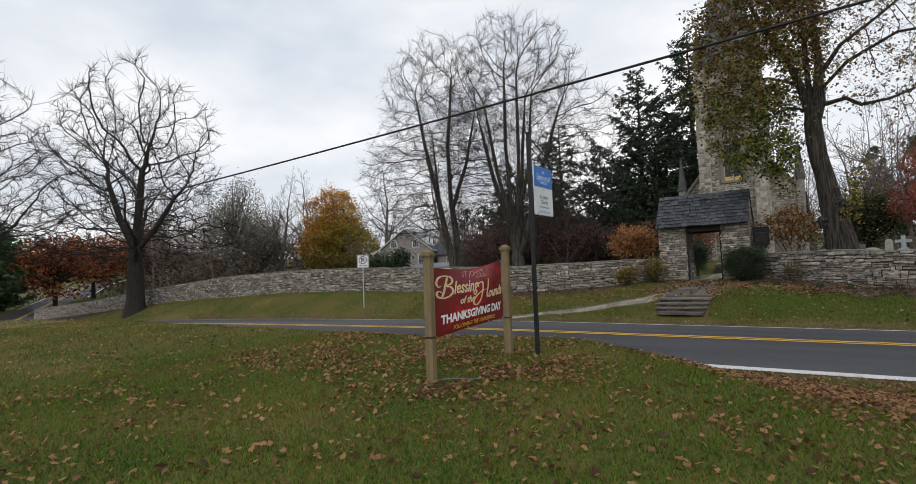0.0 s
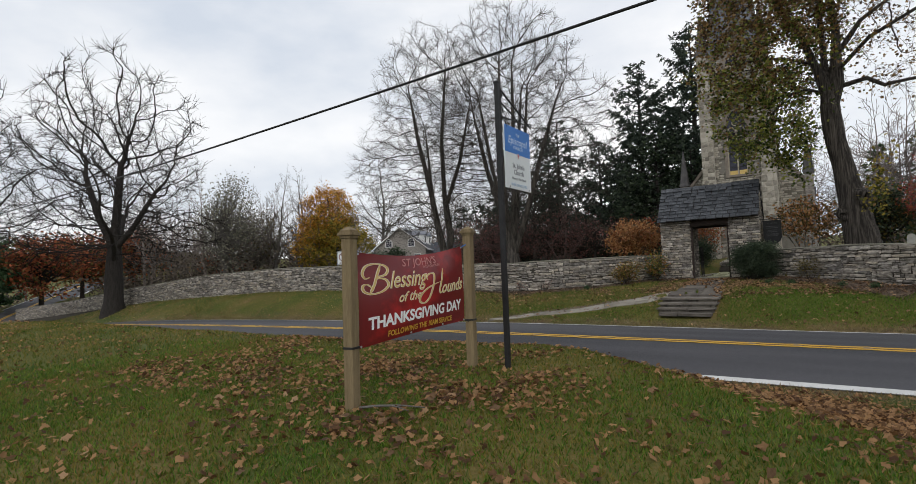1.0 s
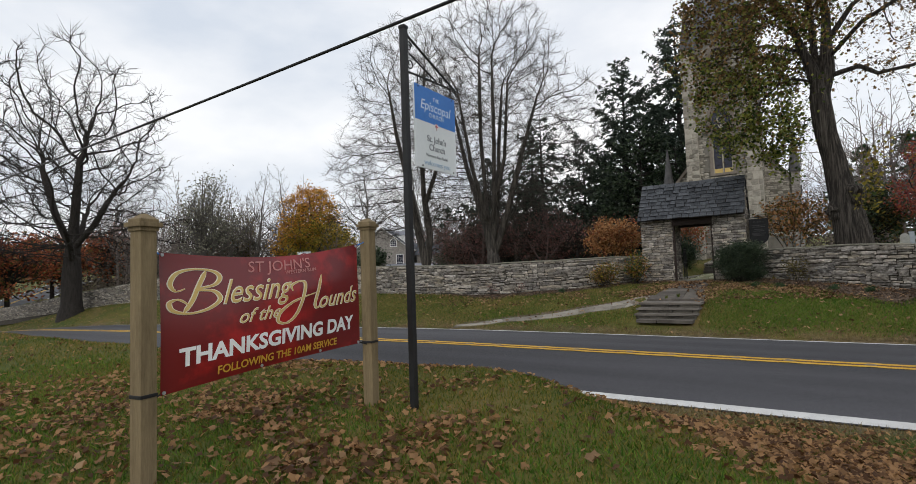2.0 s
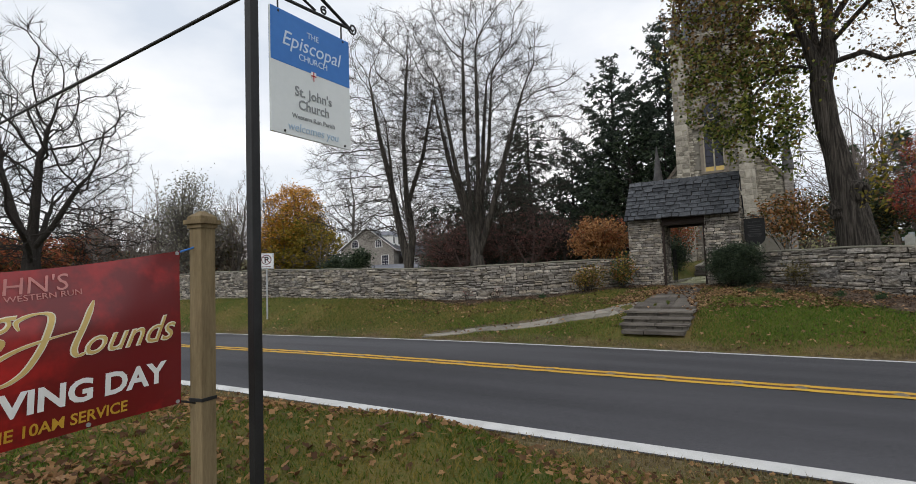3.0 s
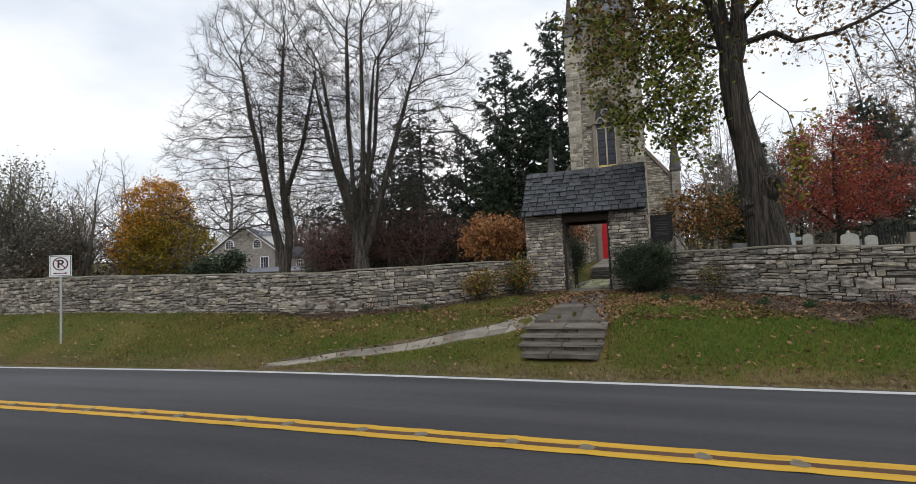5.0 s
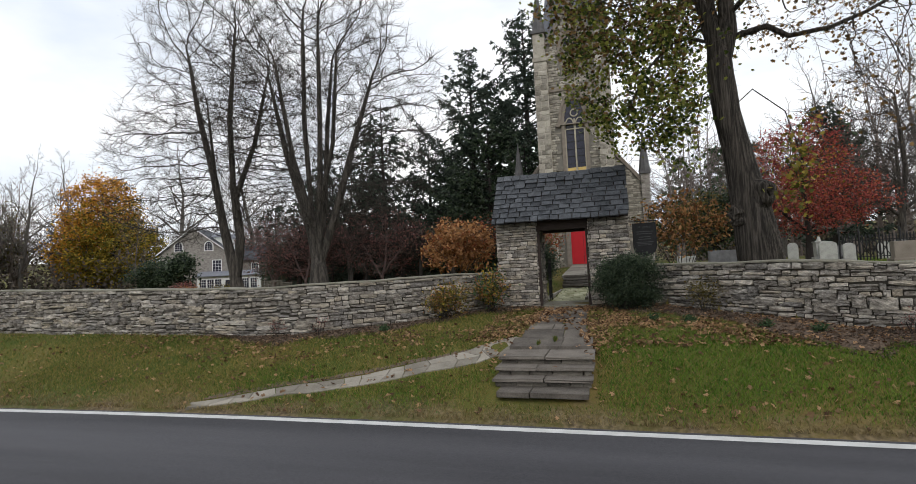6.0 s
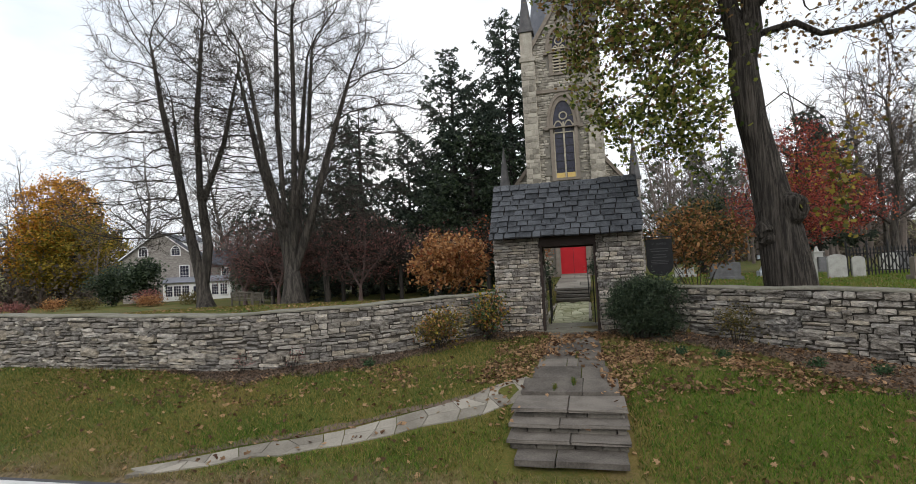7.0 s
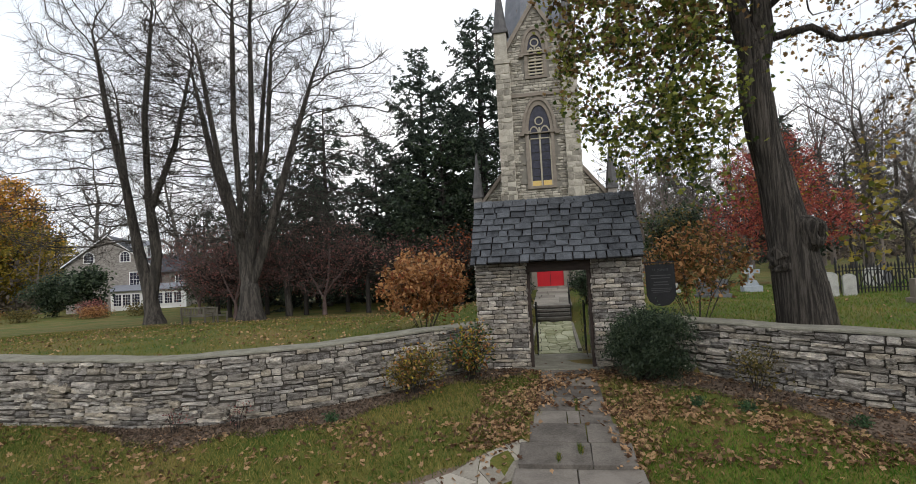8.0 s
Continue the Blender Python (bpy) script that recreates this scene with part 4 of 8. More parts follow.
BARE = dict(segs=(7, 6, 5, 4, 3), wander=(0.06, 0.13, 0.17, 0.2, 0.2), up=(0.02, 0.05, 0.05, 0.04, 0.02), n=(9, 7, 6, 4), start=(0.3, 0.25, 0.2, 0.15), angle=((35, 65), (30, 60), (30, 60), (25, 60)), ratio=(0.62, 0.5, 0.48, 0.5), shape=(0.35, 0.4, 0.4, 0.3), thick=(0.55, 0.55, 0.55, 0.6), thin=0.008)

LEAF_MAPLE = np.array([(0, -0.5), (0.45, -0.3), (0.25, 0.02), (0.5, 0.24), (0.16, 0.22), (0, 0.55), (-0.16, 0.22), (-0.5, 0.24), (-0.25, 0.02), (-0.45, -0.3)])
LEAF_OVAL = np.array([(0, -0.5), (0.26, -0.15), (0.24, 0.2), (0, 0.5), (-0.24, 0.2), (-0.26, -0.15)])
LEAF_NEEDLE = np.array([(-0.12, -0.5), (0.12, -0.5), (0.05, 0.5), (-0.05, 0.5)])


def leaf_mesh(name, rng, pts, size, shape, material, flat=0.5, along=None):
    """Leaves at points; flat pulls them level; along lays their length that way."""
    pts = np.asarray(pts, float)
    n, k = len(pts), len(shape)
    nz = rng.normal(size=(n, 3))
    nz[:, 2] = np.abs(nz[:, 2]) + flat
    nz /= np.linalg.norm(nz, axis=1)[:, None]
    ref = rng.normal(size=(n, 3)) if along is None else np.asarray(along) + 0.25 * rng.normal(size=(n, 3))
    yx = ref - (ref * nz).sum(1)[:, None] * nz
    yx /= np.linalg.norm(yx, axis=1)[:, None] + 1e-9
    xx = np.cross(yx, nz)
    s = rng.uniform(0.65, 1.25, n)[:, None, None] * size
    curl = 0.25 * (np.abs(shape[:, 0]) + 0.3 * shape[:, 1] ** 2)
    v = pts[:, None, :] + s * (shape[None, :, 0, None] * xx[:, None, :] + shape[None, :, 1, None] * yx[:, None, :] - curl[None, :, None] * nz[:, None, :] * rng.uniform(-0.5, 1, n)[:, None, None])
    return fast_mesh(name, v, k, material)


def tree_thing(name, at, label, wood, bark, crowns=(), category="tree", group="", trunk="trunk"):
    t = thing(name, at, label, category, group)
    part(trunk, mesh_from(trunk, wood.v, wood.f, True), bark, t)
    if wood.tv:
        part("crown", mesh_from("crown", wood.tv, wood.tf, True), bark, t, "fine bare twigs")["kind"] = "stuff"
    for me, lab in crowns:
        part("crown", me, None, t, lab)["kind"] = "stuff"
    return t


def bare_tree(name, seed, at, height, label, bark="bark", spec=BARE, lean=(0, 0), trunk_r=None, group="", low=0.42):
    rng = np.random.default_rng(seed)
    wood = Wood()
    r = trunk_r or height * 0.02
    grow(wood, rng, Vector((0, 0, -0.3)), Vector((lean[0], lean[1], 1)), height * low, r, spec)
    t = tree_thing(name, at, label, wood, M[bark], group=group)
    return t



# ---- trees that grow into a given crown ----
def in_blobs(rng, n, blobs, ragged=0.35):
    """Points inside a union of ellipsoids (centre, radii), thinned by an uneven field."""
    out = []
    vol = np.array([r[0] * r[1] * r[2] for _, r in blobs])
    pick = rng.choice(len(blobs), size=n * 3, p=vol / vol.sum())
    v = rng.normal(size=(n * 3, 3))
    v /= np.linalg.norm(v, axis=1)[:, None]
    v *= rng.random(n * 3)[:, None] ** (1 / 2.4)
    c, r = np.array([b[0] for b in blobs])[pick], np.array([b[1] for b in blobs])[pick]
    p = c + v * r
    f = np.sin(1.3 * p[:, 0] + 1.7 * np.sin(0.9 * p[:, 2])) + np.sin(1.1 * p[:, 1] + 1.9 * np.sin(0.8 * p[:, 0])) + np.sin(1.5 * p[:, 2] + p[:, 0])
    return p[f > -3 + 3 * ragged + rng.normal(size=len(p)) * 0.4][:n]


def colonise(rng, stems, aims, step, reach, kill, keep=0.35, pull=(0, 0, 0.05), rounds=160, wob=0.26):
    """Branches that creep from the stems (lists of points) towards the aims. Gives nodes and their parents."""
    node, par, way = [], [], []
    for line in stems:
        prev = -1
        first = Vector(line[0])
        if node:
            near = min(range(len(node)), key=lambda i: (node[i] - np.array(first)) @ (node[i] - np.array(first)))
            if np.linalg.norm(node[near] - np.array(first)) < 1.2 * step + 0.3:
                prev = near
        for a, b in zip(line[:-1], line[1:]):
            a, b = np.array(a, float), np.array(b, float)
            k = max(1, int(np.linalg.norm(b - a) / step))
            for i in range(k):
                node.append(a + (b - a) * i / k)
                par.append(prev)
                way.append((b - a) / np.linalg.norm(b - a))
                prev = len(node) - 1
        node.append(np.array(line[-1], float))
        par.append(prev)
        way.append(way[-1])
    P, W = np.array(node), np.array(way)
    par = list(par)
    best = np.full(len(aims), 1e9)
    who = np.zeros(len(aims), int)
    alive = np.ones(len(aims), bool)
    fresh = np.arange(len(P))
    for _ in range(rounds):
        for part_ in np.array_split(fresh, max(1, len(fresh) // 400)):
            d = np.linalg.norm(aims[:, None] - P[part_][None], axis=2)
            k = d.argmin(1)
            m = d[np.arange(len(aims)), k]
            better = m < best
            best[better], who[better] = m[better], part_[k[better]]
        alive &= best > kill
        act = alive & (best < reach)
        if not act.any():
            break
        u = aims[act] - P[who[act]]
        u /= np.linalg.norm(u, axis=1)[:, None]
        ids, inv = np.unique(who[act], return_inverse=True)
        tot = np.zeros((len(ids), 3))
        np.add.at(tot, inv, u)
        tot /= np.linalg.norm(tot, axis=1)[:, None] + 1e-6
        d = tot + keep * W[ids] + np.array(pull) + rng.normal(size=tot.shape) * wob
        d /= np.linalg.norm(d, axis=1)[:, None]
        start = len(P)
        P, W = np.concatenate([P, P[ids] + d * step]), np.concatenate([W, d])
        par += list(ids)
        fresh = np.arange(start, len(P))
    return P, np.array(par), W


def colony_tree(name, at, label, seed, stems, blobs, bark, n=1500, step=0.4, reach=3.5, kill=0.9, tip=0.012, trunk_r=0.4, twigs=3, twig=0.8, keep=0.45, pull=(0, 0, 0.05), droop=0.0, ragged=0.35, flare=1.5, leaves=(), group="", extra=None, spread_=0.25, swell=None, category="tree"):
    """A tree of stems and branches filling the blobs; leaves: (material, per tip, size, shape, label, test of place)."""
    rng = np.random.default_rng(seed)
    P, par, W = colonise(rng, stems, in_blobs(rng, n, blobs, ragged), step, reach, kill, keep, pull)
    N = len(P)
    kids = [[] for _ in range(N)]
    for i, p in enumerate(par):
        if p >= 0:
            kids[p].append(i)
    load = np.zeros(N)
    for i in range(N - 1, -1, -1):
        load[i] = max(1.0, sum(load[k] for k in kids[i]))
    power = math.log(max(load)) / math.log(trunk_r / tip)
    rad = tip * load ** (1 / power)
    if swell:
        rad = swell(P, rad)
    wood = Wood()
    seen = set()
    order = sorted(range(N), key=lambda i: -load[i])
    for i in order:
        if i in seen:
            continue
        chain = [i]
        seen.add(i)
        while kids[chain[-1]]:
            nxt = max(kids[chain[-1]], key=lambda k: load[k])
            if nxt in seen:
                break
            chain.append(nxt)
            seen.add(nxt)
        raw = np.pad(rad[chain], 3, mode="edge")
        pts, rr = [Vector(P[k]) for k in chain], [float(v) for v in np.convolve(raw, np.ones(7) / 7, mode="valid")]
        if par[i] >= 0:
            pts, rr = [Vector(P[par[i]])] + pts, [min(rr[0] * 1.15, float(rad[par[i]]))] + rr
        elif flare:
            rr = [r * (1 + (flare - 1) * math.exp(-2.2 * max(0.0, p.z - 0.0))) for p, r in zip(pts, rr)]
        if len(pts) < 2:
            continue
        big = rr[0]
        wood.tube(pts, rr, 14 if big > 0.3 else 9 if big > 0.12 else 5 if big > 0.04 else 3, big < 0.06)
    # fine twigs at the thin ends
    thin = np.where(load <= 3)[0]
    if twigs and len(thin):
        src = np.repeat(thin, twigs)
        k = len(src)
        d = W[src] * 0.8 + rng.normal(size=(k, 3)) * 0.55 + np.array([0, 0, 0.1 - droop])
        d /= np.linalg.norm(d, axis=1)[:, None]
        ln = twig * rng.uniform(0.4, 1.2, k)[:, None]
        d2 = d + rng.normal(size=(k, 3)) * 0.3 + np.array([0, 0, 0.1 - 1.5 * droop])
        a = P[src] + W[src] * rng.uniform(-0.5, 0.5, k)[:, None] * step
        b = a + d * ln * 0.5
        c = b + d2 * ln * 0.5
        o = len(wood.tv)
        side = np.cross(d, rng.normal(size=(k, 3)))
        side /= np.linalg.norm(side, axis=1)[:, None]
        up_ = np.cross(side, d)
        ring3 = [(side * math.cos(x) + up_ * math.sin(x)) for x in (0, 2.094, 4.189)]
        t3 = np.stack([a + q * tip * 0.9 for q in ring3] + [b + q * tip * 0.65 for q in ring3] + [c], 1)
        wood.tv += [Vector(v) for v in t3.reshape(-1, 3)]
        for i in range(k):
            q = o + 7 * i
            wood.tf += [(q, q + 1, q + 4, q + 3), (q + 1, q + 2, q + 5, q + 4), (q + 2, q, q + 3, q + 5), (q + 3, q + 4, q + 6), (q + 4, q + 5, q + 6), (q + 5, q + 3, q + 6)]
        ends = np.concatenate([b, c])
    else:
        ends = P[thin]
    crowns = []
    for m, per, size, shape, lab, test in leaves:
        e = np.repeat(ends, max(1, int(math.ceil(per))), axis=0)
        e = e[rng.random(len(e)) < per / max(1, int(math.ceil(per)))]
        if test:
            e = e[test(e, rng)]
        e = e + rng.normal(size=e.shape) * spread_ - np.array([0, 0, spread_ * 0.4])
        crowns.append((leaf_mesh("crown", rng, e, size, shape, M[m], 0.25), lab))
    if extra:
        extra(wood, rng)
    return tree_thing(name, at, label, wood, M[bark], crowns, category, group)


bare_walnut = colony_tree("bare_tree", on(-47.2, 20.5), "spreading leafless walnut tree in front of the wall", 3,
    [[(0, 0, -0.4), (0.05, 0, 3.6), (-0.1, 0.1, 6.0), (0.3, 0.1, 8.2), (0.5, 0.3, 12)], [(0, 0, 3.9), (-1.6, 0.9, 5.0), (-3.6, 2.2, 8.0)], [(0, 0, 4.1), (1.8, -0.7, 5.0), (4.0, -1.8, 5.9)], [(-0.1, 0, 5.2), (-1.2, -0.6, 7.6), (-2.6, -1.0, 11)], [(0, 0, 5.0), (1.6, 0.8, 6.8), (3.4, 1.6, 9.5)]],
    [((0.0, 0, 13.2), (7.4, 7.4, 8.0)), ((-4.2, 2.8, 10.6), (6.0, 6, 6.2)), ((4.2, -2.6, 9.8), (6.4, 6, 5.4)), ((0, 0, 6.4), (9.0, 9.0, 3.0))],
    "bark_dark", n=2400, step=0.55, reach=4.0, kill=0.9, tip=0.02, trunk_r=0.66, twigs=4, twig=1.2, keep=0.5, pull=(0, 0, 0.14), ragged=0.45)
second_walnut = copy_thing(bare_walnut, Matrix.Translation(on(-52.0, 8.0)) @ Matrix.Rotation(2.2, 4, "Z"))
tagged(second_walnut, "spreading leafless tree at the road bend", "tree")
colony_tree("bare_tree", on(-30.5, 43.5), "tall leafless tree with leaning twin trunks on the church lawn", 21,
    [[(0.3, 0, -0.4), (-0.1, 0, 2.0), (-0.9, 0, 5.0), (-2.0, 0.2, 9.5), (-3.6, 0.4, 15), (-4.6, 0.5, 20)], [(0.1, 0, 1.6), (0.35, 0.2, 4.5), (-0.3, 0.3, 8.5), (-0.4, 0.2, 14), (0.4, 0, 20)], [(-0.9, 0.1, 5.0), (-1.3, -0.4, 9), (-1.6, -0.8, 15)], [(-0.2, 0.3, 7.5), (1.4, 0.8, 12), (2.6, 1.2, 18)]],
    [((-1.6, 0, 18.2), (6.2, 5.6, 8.2)), ((-5.2, 0, 12.0), (6.6, 5.0, 5.6)), ((1.6, 0.4, 13), (5.0, 5.0, 7)), ((-4.2, 0, 6.8), (7.4, 5.2, 2.8))],
    "bark", n=4200, step=0.42, reach=3.4, kill=0.6, tip=0.0125, trunk_r=0.5, twigs=4, twig=1.1, keep=0.85, pull=(0, 0, 0.2), ragged=0.45)
colony_tree("bare_tree", on(-22.0, 41.5), "tall leafless many-stemmed tree on the church lawn", 22,
    [[(0, 0, -0.4), (0, 0, 1.6), (-0.1, 0, 2.6), (-0.5, 0.1, 6), (-0.9, 0.2, 12), (-0.8, 0.2, 19)], [(-0.05, 0, 2.0), (-1.1, 0.3, 5.5), (-2.7, 0.6, 10), (-4.2, 0.8, 16)], [(0, 0, 2.2), (0.4, -0.3, 5.5), (0.8, -0.6, 11), (1.0, -0.8, 18)], [(0.05, 0, 1.9), (1.2, 0.3, 5.2), (2.6, 0.6, 10), (4.2, 0.9, 15)], [(0, 0, 2.4), (0.2, 0.7, 6), (0.1, 1.6, 12), (0.3, 2.2, 17)], [(-0.4, 0, 5), (-1.4, -0.6, 9.5), (-2.2, -1.2, 16)], [(0.5, -0.3, 6), (1.8, -0.7, 10), (2.6, -1.2, 16)]],
    [((0, 0, 17.0), (6.8, 6.0, 7.2)), ((-3.6, 0, 12), (5.2, 5.0, 6.4)), ((4.2, 0, 11.5), (5.8, 5.0, 6.4)), ((1.0, 0, 6.8), (7.6, 5.4, 3.0))],
    "bark", n=4600, step=0.42, reach=3.2, kill=0.6, tip=0.0125, trunk_r=0.62, twigs=4, twig=1.1, keep=0.85, pull=(0, 0, 0.24), ragged=0.45)


# ---- leafy trees, conifers and shrubs ----
def clumped(rng, n, centre, radii, hollow=0.35):
    """Points in an uneven ellipsoid, more of them near its skin."""
    out = []
    while len(out) < n:
        v = rng.normal(size=3)
        v /= np.linalg.norm(v)
        r = (hollow + (1 - hollow) * rng.random() ** 0.6) * (0.8 + 0.22 * math.sin(3 * v[0] + 2.1 * v[1]) + 0.15 * math.sin(5 * v[2] + 4 * v[1]))
        out.append(np.array(centre) + v * r * np.array(radii))
    return out


def leafy_tree(name, seed, at, height, radius, foot, label, leaves, bark="bark_dark", clumps=70, per=70, leaf=0.22, shape=LEAF_OVAL, trunk_r=0.3, category="tree", group="", spread_=0.5, stems=1, flat=0.3, twigs=True):
    """A trunk, limbs that reach to clumps in the crown, and leaves round the clumps. leaves: (material, share) pairs."""
    rng = np.random.default_rng(seed)
    wood = Wood()
    mid = (foot + height) / 2
    cs = clumped(rng, clumps, (0, 0, mid), (radius, radius, (height - foot) / 2))
    fork = Vector((0, 0, foot + 0.12 * (height - foot)))
    if stems == 1:
        wood.tube([Vector((0, 0, -0.3)), Vector((0, 0, 0.3)), fork * 0.6, fork, Vector((0.1, 0, mid)), Vector((0, 0.1, height * 0.93))], [trunk_r * 1.5, trunk_r, trunk_r * 0.9, trunk_r * 0.8, trunk_r * 0.45, 0.02], 8)
    for ci, c in enumerate(cs):
        c = Vector(c)
        if stems > 1 and ci % 4:
            continue
        t = rng.uniform(0.0, 0.85)
        a = fork.lerp(Vector((0, 0, height * 0.9)), t * max(0.0, min(1.0, (c.z - fork.z) / (height - fork.z)))) if stems == 1 else Vector((rng.normal() * radius * 0.08, rng.normal() * radius * 0.08, -0.1))
        m = a.lerp(c, 0.5) + Vector(rng.normal(size=3) * 0.08 * radius) + (Vector((0, 0, -0.06 * radius)) if stems == 1 else Vector((0, 0, 0.12 * height)))
        r = trunk_r * (0.3 if stems == 1 else 0.12)
        wood.tube([a, m, c], [r, r * 0.6, max(r * 0.15, 0.006)], 4)
        if twigs:
            for _ in range(5):
                e = c + Vector(rng.normal(size=3) * spread_ * 1.1)
                s0 = m.lerp(c, rng.uniform(0.3, 1.0))
                wood.tube([s0, s0.lerp(e, 0.5) + Vector(rng.normal(size=3) * 0.05), e], [r * 0.25, r * 0.16, 0.004], 3)
    pts = np.concatenate([np.asarray(c)[None] + rng.normal(size=(per, 3)) * spread_ * np.array([1, 1, 0.8]) for c in cs])
    rng.shuffle(pts)
    crowns, i = [], 0
    for m, share in leaves:
        k = int(len(pts) * share)
        crowns.append((leaf_mesh("crown", rng, pts[i:i + k], leaf, shape, M[m], flat), ""))
        i += k
    return tree_thing(name, at, label, wood, M[bark], crowns, category, group, "trunk" if stems == 1 else "stem")


def conifer(name, seed, at, height, radius, label, leaf="leaf_spruce", foot=1.5, droop=0.35, density=1.0, needle=0.42, group="", taper=0.9, bark="bark_dark", gap=1.0, wild=0.3, shape=None):
    """A straight leader, limbs in loose whorls, side branchlets on each, and sprays of needles along them."""
    rng = np.random.default_rng(seed)
    wood = Wood()
    wood.tube([Vector((0, 0, -0.3)), Vector((0, 0, height * 0.5)), Vector((0, 0, height))], [height * 0.018, height * 0.011, 0.02], 7)
    pts, along = [], []
    z = foot
    while z < height * 0.985:
        t = (z - foot) / (height - foot)
        reach = radius * (1 - t) ** taper * (0.6 + 0.4 * min(1, t * 6 + 0.5))
        for _ in range(int(rng.integers(3, 6))):
            a = rng.uniform(0, 6.28)
            ln = max(0.3, reach * rng.uniform(1 - 1.3 * wild, 1 + wild))
            rise = rng.uniform(-0.1, 0.2) + 0.5 * t
            p = [Vector((0, 0, z))]
            for s in (0.25, 0.5, 0.75, 1.0):
                p.append(Vector((math.cos(a) * ln * s, math.sin(a) * ln * s, z + ln * (rise * s - droop * s * s + 0.2 * s ** 4))) + Vector(rng.normal(size=3) * 0.03 * ln))
            wood.tube(p, [0.03 + 0.012 * ln, 0.03, 0.024, 0.016, 0.005], 4)
            m = max(3, int(ln * 2.6 * density))
            for _ in range(m):
                u = 0.2 + 0.8 * rng.random() ** 0.8
                i = min(int(u * 4), 3)
                q = np.array(p[i].lerp(p[i + 1], u * 4 - i))
                sl = (0.34 * ln * (1.15 - u) + 0.22) * rng.uniform(0.5, 1.1)
                sg = rng.choice((-1, 1))
                b = a + sg * rng.uniform(0.5, 1.1)
                w = np.array([math.cos(b), math.sin(b), -0.25 - 0.8 * max(droop, 0) + 0.15 * rng.normal()])
                k = max(3, int(sl * 9))
                f = (rng.random(k) ** 0.8)[:, None]
                pts.append(q + w * f * sl - np.array([0, 0, 0.25 * max(droop, 0)]) * f ** 2 * sl + rng.normal(size=(k, 3)) * 0.05)
                along.append(w * 0.8 + rng.normal(size=(k, 3)) * 0.35 + np.array([0, 0, -0.25]))
        z += gap * rng.uniform(0.28, 0.55) * (1.0 if height < 18 else 1.25)
    crown = leaf_mesh("crown", rng, np.concatenate(pts), needle, (LEAF_NEEDLE * np.array([1.5, 1])) if shape is None else shape, M[leaf], 0.4, np.concatenate(along))
    return tree_thing(name, at, label, wood, M[bark], [(crown, "")], group=group)


def up_to(x, y, top):
    """The height of a tree at x, y whose top stands at that level."""
    return top - land1(x, y)


# the great maple behind the wall
def maple_girth(P, rad):
    """The old bole keeps its thickness up to the fork."""
    z, x = P[:, 2], P[:, 0]
    axis = np.interp(z, [-1, 0, 1.5, 2.6, 3.2, 4.2, 5.2, 6.0], [0.05, 0.05, -0.1, -0.26, -0.34, -0.52, -0.6, -0.62])
    girth = np.interp(z, [-1, 0, 0.7, 1.5, 2.0, 2.6, 3.2, 4.2, 5.2, 6.0], [0.6, 0.55, 0.52, 0.48, 0.45, 0.37, 0.325, 0.315, 0.34, 0.34])
    rad = np.where((P[:, 1] < -0.13) & (z < 5.0), np.minimum(rad, 0.028), rad)
    limb = np.where(x > 0, np.minimum(rad, np.interp(x, [0, 1, 4, 7], [0.09, 0.06, 0.035, 0.015])), rad)
    return np.where((np.abs(x - axis) < 0.06) & (z < 6.05) & (np.abs(P[:, 1]) < 0.12), girth, limb)


def maple_scars(wood, rng):
    """A hollow burl and a ragged knot on the bole."""
    out_, side_ = Vector((0.5, -0.86, 0.12)).normalized(), Vector((0.86, 0.5, 0)).normalized()
    for lip, thick_, far_ in ((0.24, 0.13, 0.34), (0.2, 0.1, 0.46), (0.16, 0.055, 0.52)):
        mid_ = Vector((-0.06, 0, 1.95)) + out_ * far_
        wood.tube([mid_ + side_ * lip * 0.8 * math.cos(2 * math.pi * k / 18) + Vector((0, 0, lip * 1.15 * math.sin(2 * math.pi * k / 18) - 0.12 * lip * math.cos(2 * math.pi * k / 18))) for k in range(19)], [thick_ * (1 + 0.25 * math.sin(k * 1.1)) for k in range(19)], 8)
    for k in range(26):
        c_ = Vector((-0.44 + 0.05 * rng.normal(), -0.2 + 0.08 * rng.normal(), 1.3 + 0.4 * rng.random()))
        e_ = c_ + Vector((-0.08 - 0.14 * rng.random(), -0.08 * rng.random(), 0.12 * rng.normal()))
        wood.tube([c_, c_.lerp(e_, 0.6), e_], [0.13, 0.07, 0.015], 6)
    for k in range(9):
        a = 6.283 * k / 9 + 0.2 * rng.normal()
        w_ = Vector((math.cos(a), math.sin(a), 0))
        wood.tube([Vector((0.02, 0, 1.0)) + w_ * 0.38, Vector((0.04, 0, 0.45)) + w_ * 0.43, Vector((0.05, 0, 0.08)) + w_ * 0.47, Vector((0.05, 0, -0.3)) + w_ * 0.6], [0.1, 0.11, 0.12, 0.1], 7)


